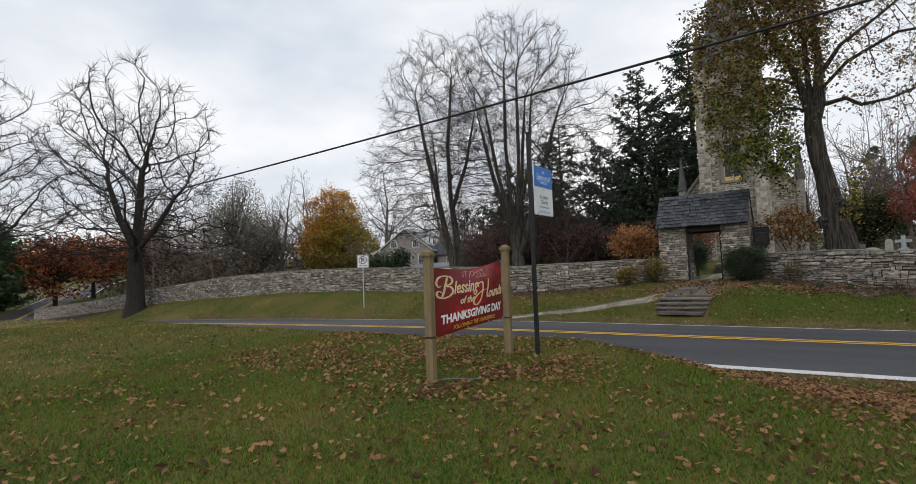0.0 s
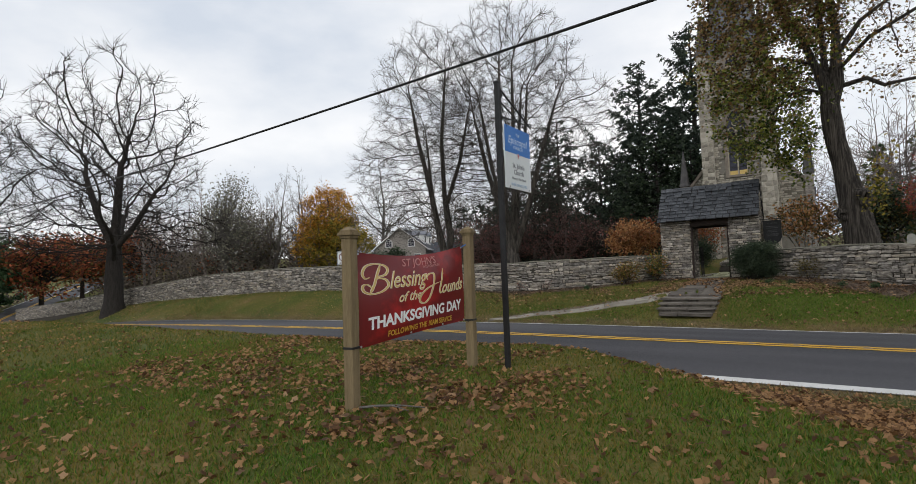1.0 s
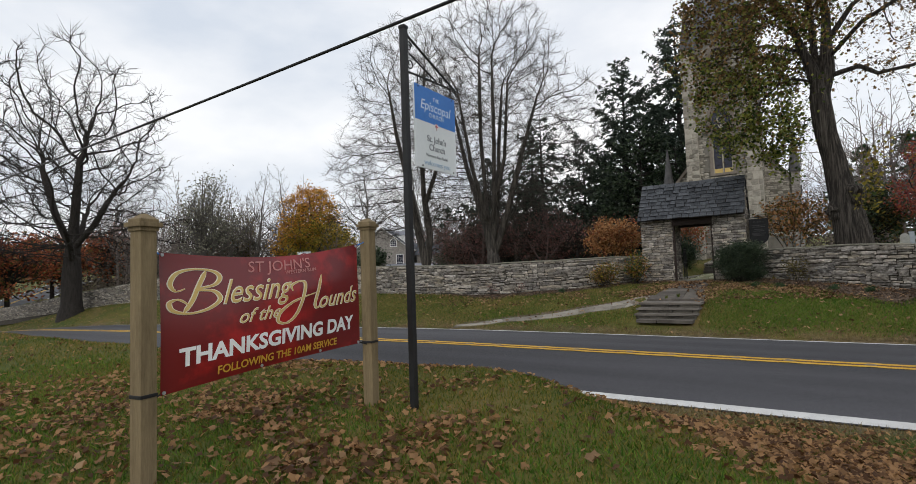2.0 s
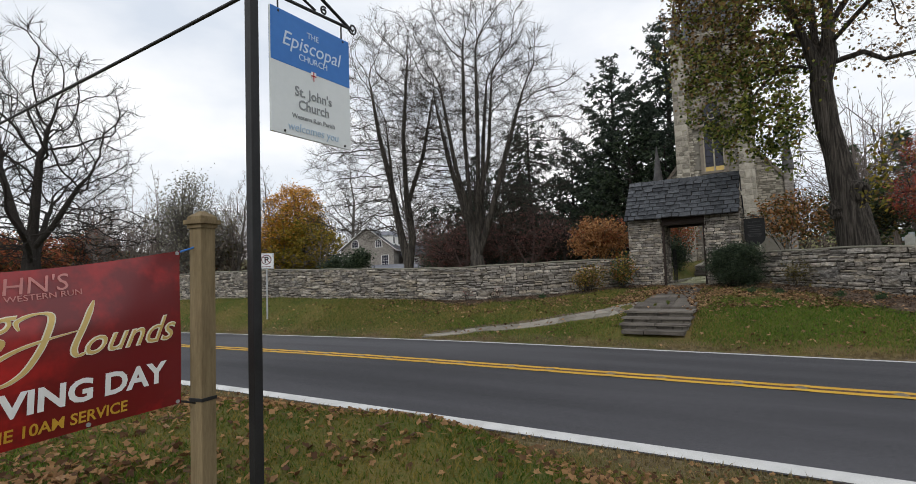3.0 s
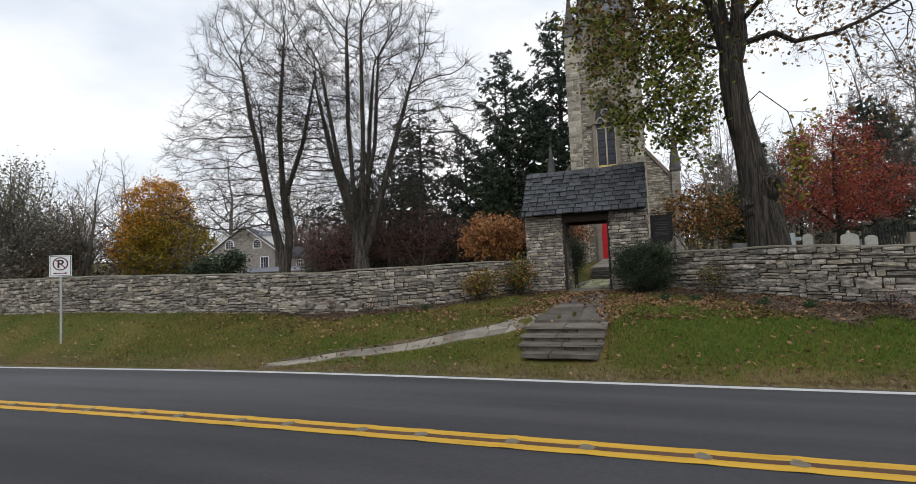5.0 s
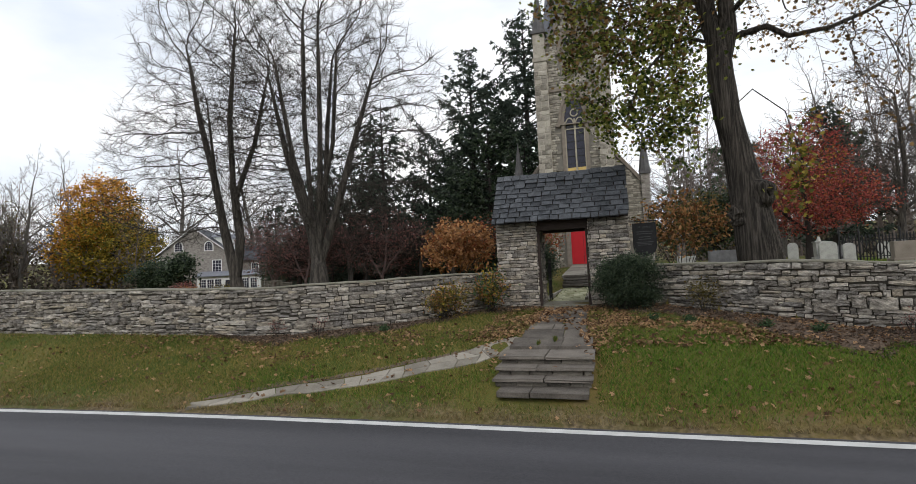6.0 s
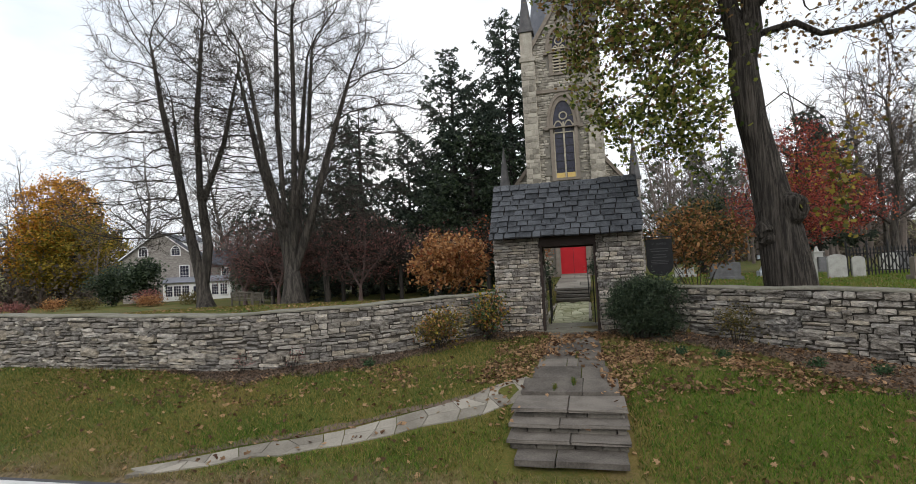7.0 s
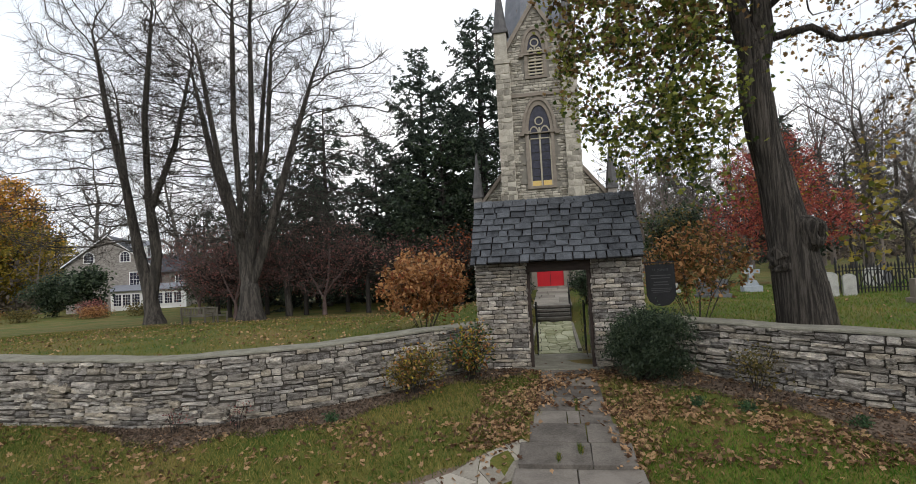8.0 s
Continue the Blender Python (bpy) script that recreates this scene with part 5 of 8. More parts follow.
MAPLE_STEMS = [
    [(0.05, 0, -0.4), (0.05, 0, 0), (-0.1, 0, 1.5), (-0.26, 0, 2.6), (-0.34, 0, 3.2), (-0.52, 0, 4.2), (-0.6, 0, 5.2), (-0.62, 0, 6.0), (-0.95, -0.1, 7.1), (-1.35, -0.1, 8.4), (-2.2, 0, 10.2), (-2.8, 0.2, 12)],
    [(-0.6, 0, 5.6), (-0.36, 0.05, 6.4), (-0.26, 0.1, 8.3), (-0.42, 0.2, 10.4), (-0.2, 0.3, 13)],
    [(-0.62, 0, 6.0), (-0.66, 0.3, 7.4), (-0.7, 0.9, 9.5), (-0.6, 1.6, 12)],
    [(-0.36, 0.05, 6.2), (0.5, -0.2, 6.28), (0.95, -0.3, 5.9), (1.8, -0.4, 5.92), (2.6, -0.3, 6.2), (4.2, 0, 7.0)],
    [(-0.3, 0.1, 7.4), (0.5, 0.3, 8.6), (1.7, 0.4, 9.4), (3.4, 0.3, 10.6)],
    [(-0.3, 0.0, 6.8), (0.6, -0.9, 7.5), (2.0, -1.8, 7.9), (3.4, -2.4, 7.6)],
    [(-0.8, -0.1, 6.1), (-1.35, -0.3, 6.25), (-1.75, -0.4, 6.15), (-2.4, -0.6, 5.5), (-2.9, -0.7, 4.6)],
    [(-1.0, -0.1, 7.2), (-2.0, 0.2, 7.8), (-3.2, 0.3, 8.0)],
    [(-0.82, -0.15, 4.9), (-1.1, -0.25, 4.7), (-1.3, -0.3, 4.0), (-1.3, -0.3, 3.2)],
    [(-0.4, -0.28, 4.3), (-0.1, -0.9, 4.5), (0.35, -1.6, 3.7), (0.5, -1.9, 2.6)],
]
low_side = lambda e, rng: (e[:, 0] < -0.2 + 0.4 * rng.normal(size=len(e))) & ~((np.abs(e[:, 0] + 0.5) < 0.75) & (e[:, 2] < 7) & (rng.random(len(e)) < 0.85))
green_part = lambda e, rng: low_side(e, rng) & (rng.random(len(e)) < np.interp(e[:, 2], [3, 5.2, 6.8, 9, 12], [1.0, 0.95, 0.6, 0.25, 0.1]))
brown_part = lambda e, rng: low_side(e, rng) & (rng.random(len(e)) < np.interp(e[:, 2], [3, 5.2, 6.8, 9, 12], [0.05, 0.2, 0.55, 0.9, 1.0]))
dry_part = lambda e, rng: e[:, 0] > 0.3
hang_part = lambda e, rng: (np.abs(e[:, 0] - 0.5) < 0.7) & (e[:, 1] < -1.1) & (e[:, 2] < 3.6)
colony_tree("maple_tree", on(0.9, 25.3), "great old maple with thinning green and brown leaves behind the wall", 77, MAPLE_STEMS,
    [((-2.5, 0, 7.2), (2.6, 2.8, 3.6)), ((-1.6, 0.4, 10.6), (3.6, 3.4, 3.2)), ((-2.0, 0.6, 5.0), (1.9, 1.8, 1.6)), ((-1.2, -0.3, 3.5), (0.7, 0.8, 0.9)), ((0.5, -1.8, 2.4), (0.6, 0.6, 1.0)), ((0.5, -1.8, 2.4), (0.6, 0.6, 1.0)), ((3.2, 0, 8.2), (4.4, 3.6, 3.2)), ((3.6, -0.2, 4.9), (2.2, 2.0, 1.7)), ((0.4, 0.4, 13), (5, 4.4, 3))],
    "bark_maple", n=3000, step=0.28, reach=2.4, kill=0.45, tip=0.0065, trunk_r=0.36, twigs=3, twig=0.5, keep=0.45, pull=(0, 0, -0.03), droop=0.18, ragged=0.42, flare=0, swell=maple_girth, extra=maple_scars, spread_=0.13,
    leaves=[("leaf_maple", 5.2, 0.118, LEAF_MAPLE, "turning green and yellow leaves", green_part), ("leaf_maple_brown", 5.0, 0.112, LEAF_MAPLE, "withered brown leaves", brown_part), ("leaf_maple_brown", 0.7, 0.1, LEAF_MAPLE, "withered brown leaves", dry_part), ("leaf_olive_gold", 3.4, 0.11, LEAF_MAPLE, "last yellow-green leaves", hang_part)])

gold_top = up_to(-84.5, 76, 20.4)
left_high = lambda e, rng: (e[:, 2] / gold_top - e[:, 0] / 16 + rng.normal(size=len(e)) * 0.22) > 0.45
low_right = lambda e, rng: (e[:, 2] / gold_top - e[:, 0] / 16 + rng.normal(size=len(e)) * 0.22) <= 0.55
colony_tree("golden_tree", on(-84.5, 76), "rounded tree in golden and orange autumn leaf", 5, [[(0, 0, -0.4), (0, 0, 3), (0.3, 0, 8), (0, 0.2, gold_top * 0.8)], [(0, 0, 3), (-2.4, 0.5, 7), (-4, 1, 11)], [(0, 0, 3.2), (2.6, -0.6, 6.5), (4.6, -1, 9)]],
    [((0, 0, gold_top * 0.6), (6.2, 6.2, gold_top * 0.39)), ((1.0, 0, gold_top * 0.4), (8.4, 8.0, gold_top * 0.28))], "bark_dark", n=1500, step=0.7, reach=5, kill=1.2, tip=0.03, trunk_r=0.55, twigs=2, twig=1.2, ragged=0.25, spread_=0.5,
    leaves=[("leaf_gold", 12, 0.4, LEAF_OVAL, "", left_high), ("leaf_yellowgreen", 11, 0.4, LEAF_OVAL, "", low_right)])
colony_tree("red_maple", on(7.6, 43.0), "young maple in scarlet and orange autumn leaf", 6, [[(0, 0, -0.3), (0, 0, 1.6), (-0.1, 0, 4), (0, 0, 6.6)], [(0, 0, 1.6), (-1.2, 0.2, 2.8), (-2.2, 0.4, 3.6)], [(0, 0, 1.7), (1.2, -0.2, 2.6), (2.4, -0.3, 3.2)]],
    [((-0.2, 0, 5.0), (2.6, 2.6, 3.1)), ((0.1, 0, 3.4), (3.8, 3.6, 1.8))], "bark_dark", n=1300, step=0.24, reach=2, kill=0.45, tip=0.008, trunk_r=0.19, twigs=2, twig=0.45, ragged=0.25, spread_=0.16,
    leaves=[("leaf_red", 3.6, 0.12, LEAF_OVAL, "", None), ("leaf_rust", 1.6, 0.12, LEAF_OVAL, "", None), ("leaf_yellowgreen", 0.5, 0.13, LEAF_MAPLE, "", lambda e, rng: (e[:, 2] > 4) & (e[:, 2] < 6.3) & (e[:, 0] < 1.5))])
conifer("pine_tree", 170, on(15.5, 62), up_to(15.5, 62, 14.4), 3.6, "dark pine beyond the graves", "leaf_spruce", 1.5, 0.05, 1.6, 0.5, taper=0.5)
side_tree = colony_tree("bare_tree", on(13.2, 46), "dark leafless tree at the churchyard's edge", 61, [[(0, 0, -0.3), (0, 0, 2.2), (0.4, 0, 5), (0.2, 0, 9)], [(0, 0, 2.2), (-1.6, 0.3, 4), (-3, 0.4, 6.5)], [(0, 0, 2.5), (1.8, -0.2, 4), (3.6, 0, 6)]],
    [((0, 0, 7.2), (5, 4.6, 4.8))], "bark", n=1600, step=0.36, reach=3.0, kill=0.6, tip=0.0105, trunk_r=0.2, twigs=4, twig=0.8, keep=0.7, group="churchyard edge trees")
for sx, sy, rz, sc in ((19.5, 60, 1.2, 1.0), (27, 66, 2.6, 1.2), (10.5, 70, 4.0, 1.0)):
    copy_thing(side_tree, Matrix.Translation(on(sx, sy)) @ Matrix.Rotation(rz, 4, "Z") @ Matrix.Diagonal((sc, sc, sc, 1)))
for sx, sy, h, r, sd in ((-95, 30, 13, 6.5, 40), (-103, 38, 12, 6.0, 41), (-112, 50, 13, 6.5, 42)):
    leafy_tree("rust_tree", sd, on(sx, sy), h, r, 2.0, "roadside tree in rust-red autumn leaf", [("leaf_rust", 0.75), ("leaf_olive", 0.25)], clumps=110, per=45, leaf=0.5, trunk_r=0.35, spread_=0.85, group="rust-red roadside trees")
for sx, sy, h, sd in ((-89, 18.2, 11, 50), (-95, 22, 13, 51), (-105, 25.5, 14, 52), (-112, 28, 13, 53), (-99, 18, 14, 54), (-93, 15, 12.5, 55)):
    conifer("pine_tree", sd, on(sx, sy), h, 5.0, "green pine beside the road bend", "leaf_pine", 1.5, 0.05, 0.7, 0.9, group="roadside pines", taper=0.5, gap=1.5)
for sx, sy, h, r, sd in ((-21.5, 47.5, 4.6, 3.6, 60), (-16.5, 46.5, 4.2, 3.2, 61), (-26.0, 50.0, 4.8, 3.4, 62)):
    leafy_tree("ornamental_tree", sd, on(sx, sy), h + 1.0, r, 2.0, "small twiggy ornamental tree with plum-red leaves", [("leaf_plum", 0.7), ("leaf_brush", 0.3)], clumps=62, per=14, leaf=0.13, trunk_r=0.16, spread_=0.5, group="small plum-leaved trees")
for sx, sy, h, r, mt, sd in ((-27.5, 56, 5.0, 3.8, "leaf_plum", 63), (-13.5, 45.0, 4.4, 3.0, "leaf_plum", 65), (-9.8, 44.5, 4.2, 2.4, "leaf_rust", 67)):
    leafy_tree("ornamental_tree", sd, on(sx, sy), h + 0.8, r, 1.7, "small twiggy tree with dull red-brown leaves", [(mt, 0.5), ("leaf_brush", 0.5)], clumps=60, per=20, leaf=0.17, trunk_r=0.14, spread_=0.6, group="small brown-leaved trees")
leafy_tree("yew_tree", 171, on(3.2, 46), 5.2, 2.5, 0.3, "dark old yew behind the graves", [("leaf_dark", 0.7), ("leaf_olive", 0.3)], clumps=90, per=60, leaf=0.2, trunk_r=0.2, spread_=0.45)
for sx, sy, h, r, sd in ((-26.4, 46.6, 7.0, 4.0, 150), (-19.6, 46.4, 6.4, 3.8, 151), (-32.6, 51, 7.0, 3.8, 152)):
    colony_tree("ornamental_tree", on(sx, sy), "small twiggy ornamental tree with the last plum-red leaves", sd, [[(0, 0, -0.3), (0, 0, 1.1), (0.3, 0.1, 2.4), (0.5, 0, h * 0.7)], [(0, 0, 1.0), (-0.8, 0.3, 2.2), (-1.8, 0.4, h * 0.6)], [(0, 0, 1.2), (0.9, -0.4, 2.2), (1.9, -0.5, h * 0.5)]],
        [((0, 0, h * 0.6), (r, r, h * 0.42))], "bark_red", n=1000, step=0.26, reach=2.2, kill=0.45, tip=0.009, trunk_r=0.13, twigs=3, twig=0.6, ragged=0.35, droop=0.1, spread_=0.15, group="small plum-leaved trees", leaves=[("leaf_plum", 0.5, 0.12, LEAF_OVAL, "", None)])
for sx, sy, h, r, sd in ((-41, 64, 6.0, 3.2, 130), (-37.5, 61.5, 6.5, 3.4, 131), (-33.5, 62.5, 7.5, 3.6, 132), (-29.5, 60, 6.5, 3.3, 133), (-25.5, 62, 7.0, 3.5, 134), (-21, 60.5, 6.5, 3.4, 135), (-17.5, 60, 7.0, 3.2, 136)):
    leafy_tree("rhododendron", sd, on(sx, sy), h, r, 0.2, "tall dark evergreen shrub in the thicket behind the lawn", [("leaf_dark", 0.75), ("leaf_brush", 0.25)], clumps=90, per=36, leaf=0.34, trunk_r=0.2, category="bush", spread_=0.6, stems=4, group="evergreen thicket")
for sx, sy, h, r, sd in ((-28.2, 48.5, 6.4, 4.2, 140), (-32.0, 52.5, 6.0, 3.6, 141), (-19.0, 49.0, 6.0, 3.8, 142)):
    leafy_tree("ornamental_tree", sd, on(sx, sy), h, r, 1.2, "small twiggy ornamental tree with plum-red leaves", [("leaf_plum", 0.8), ("leaf_red", 0.2)], clumps=80, per=12, leaf=0.13, trunk_r=0.18, spread_=0.55, group="small plum-leaved trees")
for sx, sy, tp, sd in ((-39, 69, 13.5, 143), (-28.5, 64, 18.0, 144), (-21.0, 62, 16.5, 145), (-35, 66, 15.0, 146), (-45.5, 74, 12.5, 147), (-17.5, 66, 17.5, 148)):
    conifer("hemlock_tree", sd, on(sx, sy), up_to(sx, sy, tp), 5.5, "sparse dark hemlock behind the lawn", "leaf_spruce", 1.0, 0.25, 0.8, 0.55, group="hemlocks behind the lawn", taper=0.6, gap=1.4)
conifer("evergreen_tree", 7, on(-12.4, 53), up_to(-12.4, 53, 14.0), 6.6, "large dense dark evergreen holly beside the church", "leaf_dark", 0.6, 0.12, 1.9, 0.3, taper=0.55, wild=0.25, shape=LEAF_OVAL)
conifer("evergreen_tree", 107, on(-8.9, 50.5), up_to(-8.9, 50.5, 11.5), 3.8, "dark glossy evergreen holly against the tower", "leaf_dark", 0.5, 0.1, 2.2, 0.28, taper=0.5, wild=0.25, shape=LEAF_OVAL)
conifer("cedar_tree", 8, on(-15.5, 60), up_to(-15.5, 60, 24.0), 8.2, "tall broad cedar behind the holly", "leaf_spruce", 3, 0.02, 1.9, 0.42, taper=0.72, wild=0.34)
conifer("fir_tree", 9, on(-9.8, 59), up_to(-9.8, 59, 26.0), 7.2, "tall dark fir behind the church tower", "leaf_spruce", 3, 0.1, 2.0, 0.42, taper=0.62, wild=0.32)
conifer("spruce_tree", 10, on(-24.3, 57.5), up_to(-24.3, 57.5, 19.4), 8.2, "drooping Norway spruce on the church lawn", "leaf_spruce", 1.5, 0.36, 1.5, 0.4, taper=0.7, gap=1.4, wild=0.3)
leafy_tree("hemlock_tree", 13, on(-90, 56), up_to(-90, 56, 22.3), 6.5, 2.0, "grey-green half-bare tree at the edge of the woods", [("leaf_greygreen", 1.0)], clumps=150, per=26, leaf=0.42, trunk_r=0.4, spread_=1.2, bark="bark_pale")
leafy_tree("hemlock_tree", 113, on(-96, 66), up_to(-96, 66, 17), 6.5, 1.5, "grey-green half-bare tree at the edge of the woods", [("leaf_greygreen", 0.6), ("leaf_olive", 0.4)], clumps=120, per=24, leaf=0.42, trunk_r=0.35, spread_=1.2, bark="bark_pale")
leafy_tree("thicket_tree", 114, on(-97, 60), up_to(-97, 60, 8.5), 6.0, 0.5, "rust-brown thicket tree before the woods", [("leaf_brush", 0.6), ("leaf_rust", 0.4)], clumps=110, per=22, leaf=0.36, trunk_r=0.2, spread_=1.0, bark="bark_pale")
for sx, sy, tp, rr, sd in ((-52, 78, 13.5, 5.0, 120), (-34.5, 63, 16.5, 5.5, 121), (-30, 70, 14, 5.5, 122), (-20, 70, 13.0, 5.0, 123)):
    conifer("spruce_tree", sd, on(sx, sy), up_to(sx, sy, tp), rr, "dark spruce in the belt behind the lawn", "leaf_spruce", 0.6, 0.36, 0.6, 0.6, group="spruce belt", taper=0.75, gap=1.6)
for sx, sy, h, sd in ((13, 95, 17, 70), (20, 105, 19, 71), (9, 108, 18, 72), (30, 98, 20, 73)):
    conifer("pine_tree", sd, on(sx, sy), h, 4.5, "distant pine beyond the churchyard", "leaf_pine", 3, 0.0, 0.45, 1.0, group="distant pines", taper=0.6, gap=1.8)
leafy_tree("yew_bush", 14, on(-55.6, 59), 5.0, 2.9, 0.1, "dark rounded yew before the house", [("leaf_dark", 1.0)], clumps=70, per=70, leaf=0.26, trunk_r=0.15, category="bush", spread_=0.45, stems=3)
leafy_tree("magnolia_bush", 15, on(-51.2, 58.6), 5.6, 1.9, 0.3, "upright dark-leaved magnolia before the house", [("leaf_dark", 1.0)], clumps=60, per=50, leaf=0.34, trunk_r=0.15, category="bush", spread_=0.4, stems=3)
BARE_FAR = dict(BARE, segs=(5, 4, 3, 2, 1), n=(9, 6, 4, 3), thin=0.02)
tree_far = bare_tree("bare_tree", 31, on(-82, 90), 31, "leafless tree at the wood's edge", "bark_pale", BARE_FAR, group="wood edge trees", low=0.62)
tree_far2 = bare_tree("bare_tree", 32, on(-92, 68), 24, "leafless tree at the wood's edge", "bark_pale", BARE_FAR, group="wood edge trees", low=0.6)
for i, (sx, sy, sc, rz) in enumerate(((-100, 62, 0.9, 50), (-70, 96, 0.95, 120), (-60, 100, 0.8, 200), (-46, 84, 0.75, 300), (-36, 78, 0.8, 20), (24, 84, 0.75, 75), (36, 78, 0.8, 140), (46, 90, 0.85, 230), (16, 78, 0.6, 310), (-98, 80, 0.9, 15))):
    m = Matrix.Translation(on(sx, sy)) @ Matrix.Rotation(radians(rz), 4, "Z")
    c = copy_thing(tree_far if i % 2 else tree_far2, m)
    c.scale = (sc, sc, sc)
    c.location = on(sx, sy)
bare_tree("bare_tree", 23, on(-22.3, 46.5), 13, "leafless tree behind the lawn trees", "bark", dict(BARE, n=(9, 7, 5, 3), angle=((25, 50), (24, 48), (22, 48), (20, 45)), thin=0.011), trunk_r=0.26, low=0.55)
bare_tree("bare_tree", 24, on(-17.0, 55.0), 11, "small dark leafless tree beside the evergreens", "bark_dark", dict(BARE, n=(8, 6, 4, 3)), trunk_r=0.25, low=0.45)

# hydrangeas and shrubs
SHOOTS = [[(0.12 * math.cos(a), 0.12 * math.sin(a), -0.1), (0.45 * math.cos(a), 0.45 * math.sin(a), 0.6), (0.85 * math.cos(a + 0.2), 0.85 * math.sin(a + 0.2), 1.3)] for a in np.arange(0, 6.2, 0.57)]
colony_tree("hydrangea_bush", on(-7.75, 27.4), "large hydrangea with dry orange-brown leaves behind the wall", 81, SHOOTS, [((0, 0, 1.2), (1.25, 1.2, 0.9)), ((-0.35, 0, 1.6), (0.6, 0.6, 0.55)), ((0.55, 0, 1.55), (0.6, 0.6, 0.6))], "bark", n=460, step=0.13, reach=0.9, kill=0.2, tip=0.005, trunk_r=0.03, twigs=2, twig=0.22, keep=0.5, pull=(0, 0, 0.15), ragged=0.3, flare=0, category="bush", spread_=0.07,
    leaves=[("leaf_orange", 3.4, 0.13, LEAF_OVAL, "dry curled leaves", None), ("leaf_rust", 0.4, 0.12, LEAF_OVAL, "dry curled leaves", None), ("flower_dry", 1.3, 0.085, LEAF_OVAL, "dry tan flower heads", lambda e, rng: e[:, 2] > 1.6)])
colony_tree("hydrangea_bush", on(-0.75, 27.0), "open hydrangea with dry rust-brown leaves behind the wall", 82, SHOOTS, [((0, 0, 1.5), (1.35, 1.2, 0.95)), ((0.2, 0, 2.0), (0.8, 0.8, 0.5))], "bark", n=380, step=0.13, reach=0.9, kill=0.22, tip=0.005, trunk_r=0.03, twigs=2, twig=0.22, keep=0.5, pull=(0, 0, 0.15), ragged=0.45, flare=0, category="bush", spread_=0.08,
    leaves=[("leaf_orange", 1.6, 0.12, LEAF_OVAL, "dry curled leaves", None), ("leaf_olive", 1.0, 0.11, LEAF_OVAL, "last olive leaves", None)])
leafy_tree("evergreen_bush", 83, on(-2.45, 24.4, -0.05), 1.6, 0.9, 0.05, "dense dark-green evergreen bush beside the lychgate", [("leaf_dark", 1.0)], clumps=110, per=200, leaf=0.058, trunk_r=0.1, category="bush", spread_=0.13, stems=4, shape=LEAF_NEEDLE * np.array([1.8, 1]), flat=-0.2)
leafy_tree("shrub", 84, on(-7.1, 23.75, -0.03), 1.05, 0.65, 0.1, "sparse olive and pink-brown shrub at the wall's foot", [("leaf_olive", 0.45), ("leaf_yellowgreen", 0.3), ("leaf_orange", 0.25)], clumps=70, per=24, leaf=0.07, trunk_r=0.07, category="bush", spread_=0.13, stems=5, group="wall foot shrubs")
leafy_tree("shrub", 85, on(-6.1, 24.6, -0.03), 1.35, 0.5, 0.1, "leafy green and orange shrub at the wall's foot", [("leaf_pine", 0.4), ("leaf_yellowgreen", 0.3), ("leaf_orange", 0.3)], clumps=70, per=24, leaf=0.075, trunk_r=0.07, category="bush", spread_=0.13, stems=5, group="wall foot shrubs")
leafy_tree("shrub", 86, on(-0.75, 23.45, -0.03), 0.95, 0.45, 0.1, "thin yellow-green shrub against the wall", [("leaf_olive", 1.0)], clumps=40, per=12, leaf=0.06, trunk_r=0.06, category="bush", spread_=0.12, stems=5, group="wall foot shrubs")
for sx, sy, sd, hh in ((-11.0, 21.75, 87, 0.55), (-9.9, 21.95, 88, 0.6), (2.2, 21.3, 89, 0.5), (3.6, 21.25, 90, 0.5)):
    leafy_tree("shrub", sd, on(sx, sy, -0.03), hh, 0.26, 0.1, "bare twiggy dark-stemmed shrub in the bed", [("leaf_plum", 1.0)], clumps=26, per=3, leaf=0.04, trunk_r=0.06, category="bush", spread_=0.08, stems=5, group="bare bed shrubs")
for sx, sy, sd in ((-8.3, 22.3, 91), (-1.9, 22.9, 92), (-1.2, 22.6, 93), (0.1, 22.0, 94), (0.9, 21.6, 95), (3.0, 20.9, 96)):
    leafy_tree("herb_clump", sd, on(sx, sy, -0.02), 0.17, 0.17, 0.0, "low grey-green clump of leaves in the bed", [("leaf_pine", 1.0)], clumps=24, per=9, leaf=0.05, trunk_r=0.03, category="plant", spread_=0.04, stems=5, twigs=False, group="bed plants")
leafy_tree("evergreen_bush", 97, on(-5.7, 33.3), 1.7, 0.75, 0.05, "clipped dark evergreen bush beside the church steps", [("leaf_dark", 1.0)], clumps=90, per=45, leaf=0.09, trunk_r=0.1, category="bush", spread_=0.16, stems=4, group="bushes by the steps")
leafy_tree("evergreen_bush", 98, on(-2.9, 35.0), 1.5, 0.75, 0.05, "clipped dark evergreen bush beside the church steps", [("leaf_dark", 1.0)], clumps=90, per=45, leaf=0.09, trunk_r=0.1, category="bush", spread_=0.16, stems=4, group="bushes by the steps")
leafy_tree("hydrangea_bush", 99, on(-6.4, 40.2), 3.0, 1.1, 0.5, "climbing shrub with red-brown leaves at the church wall", [("leaf_rust", 0.7), ("leaf_olive", 0.3)], clumps=60, per=24, leaf=0.13, trunk_r=0.1, category="bush", spread_=0.25, stems=5)
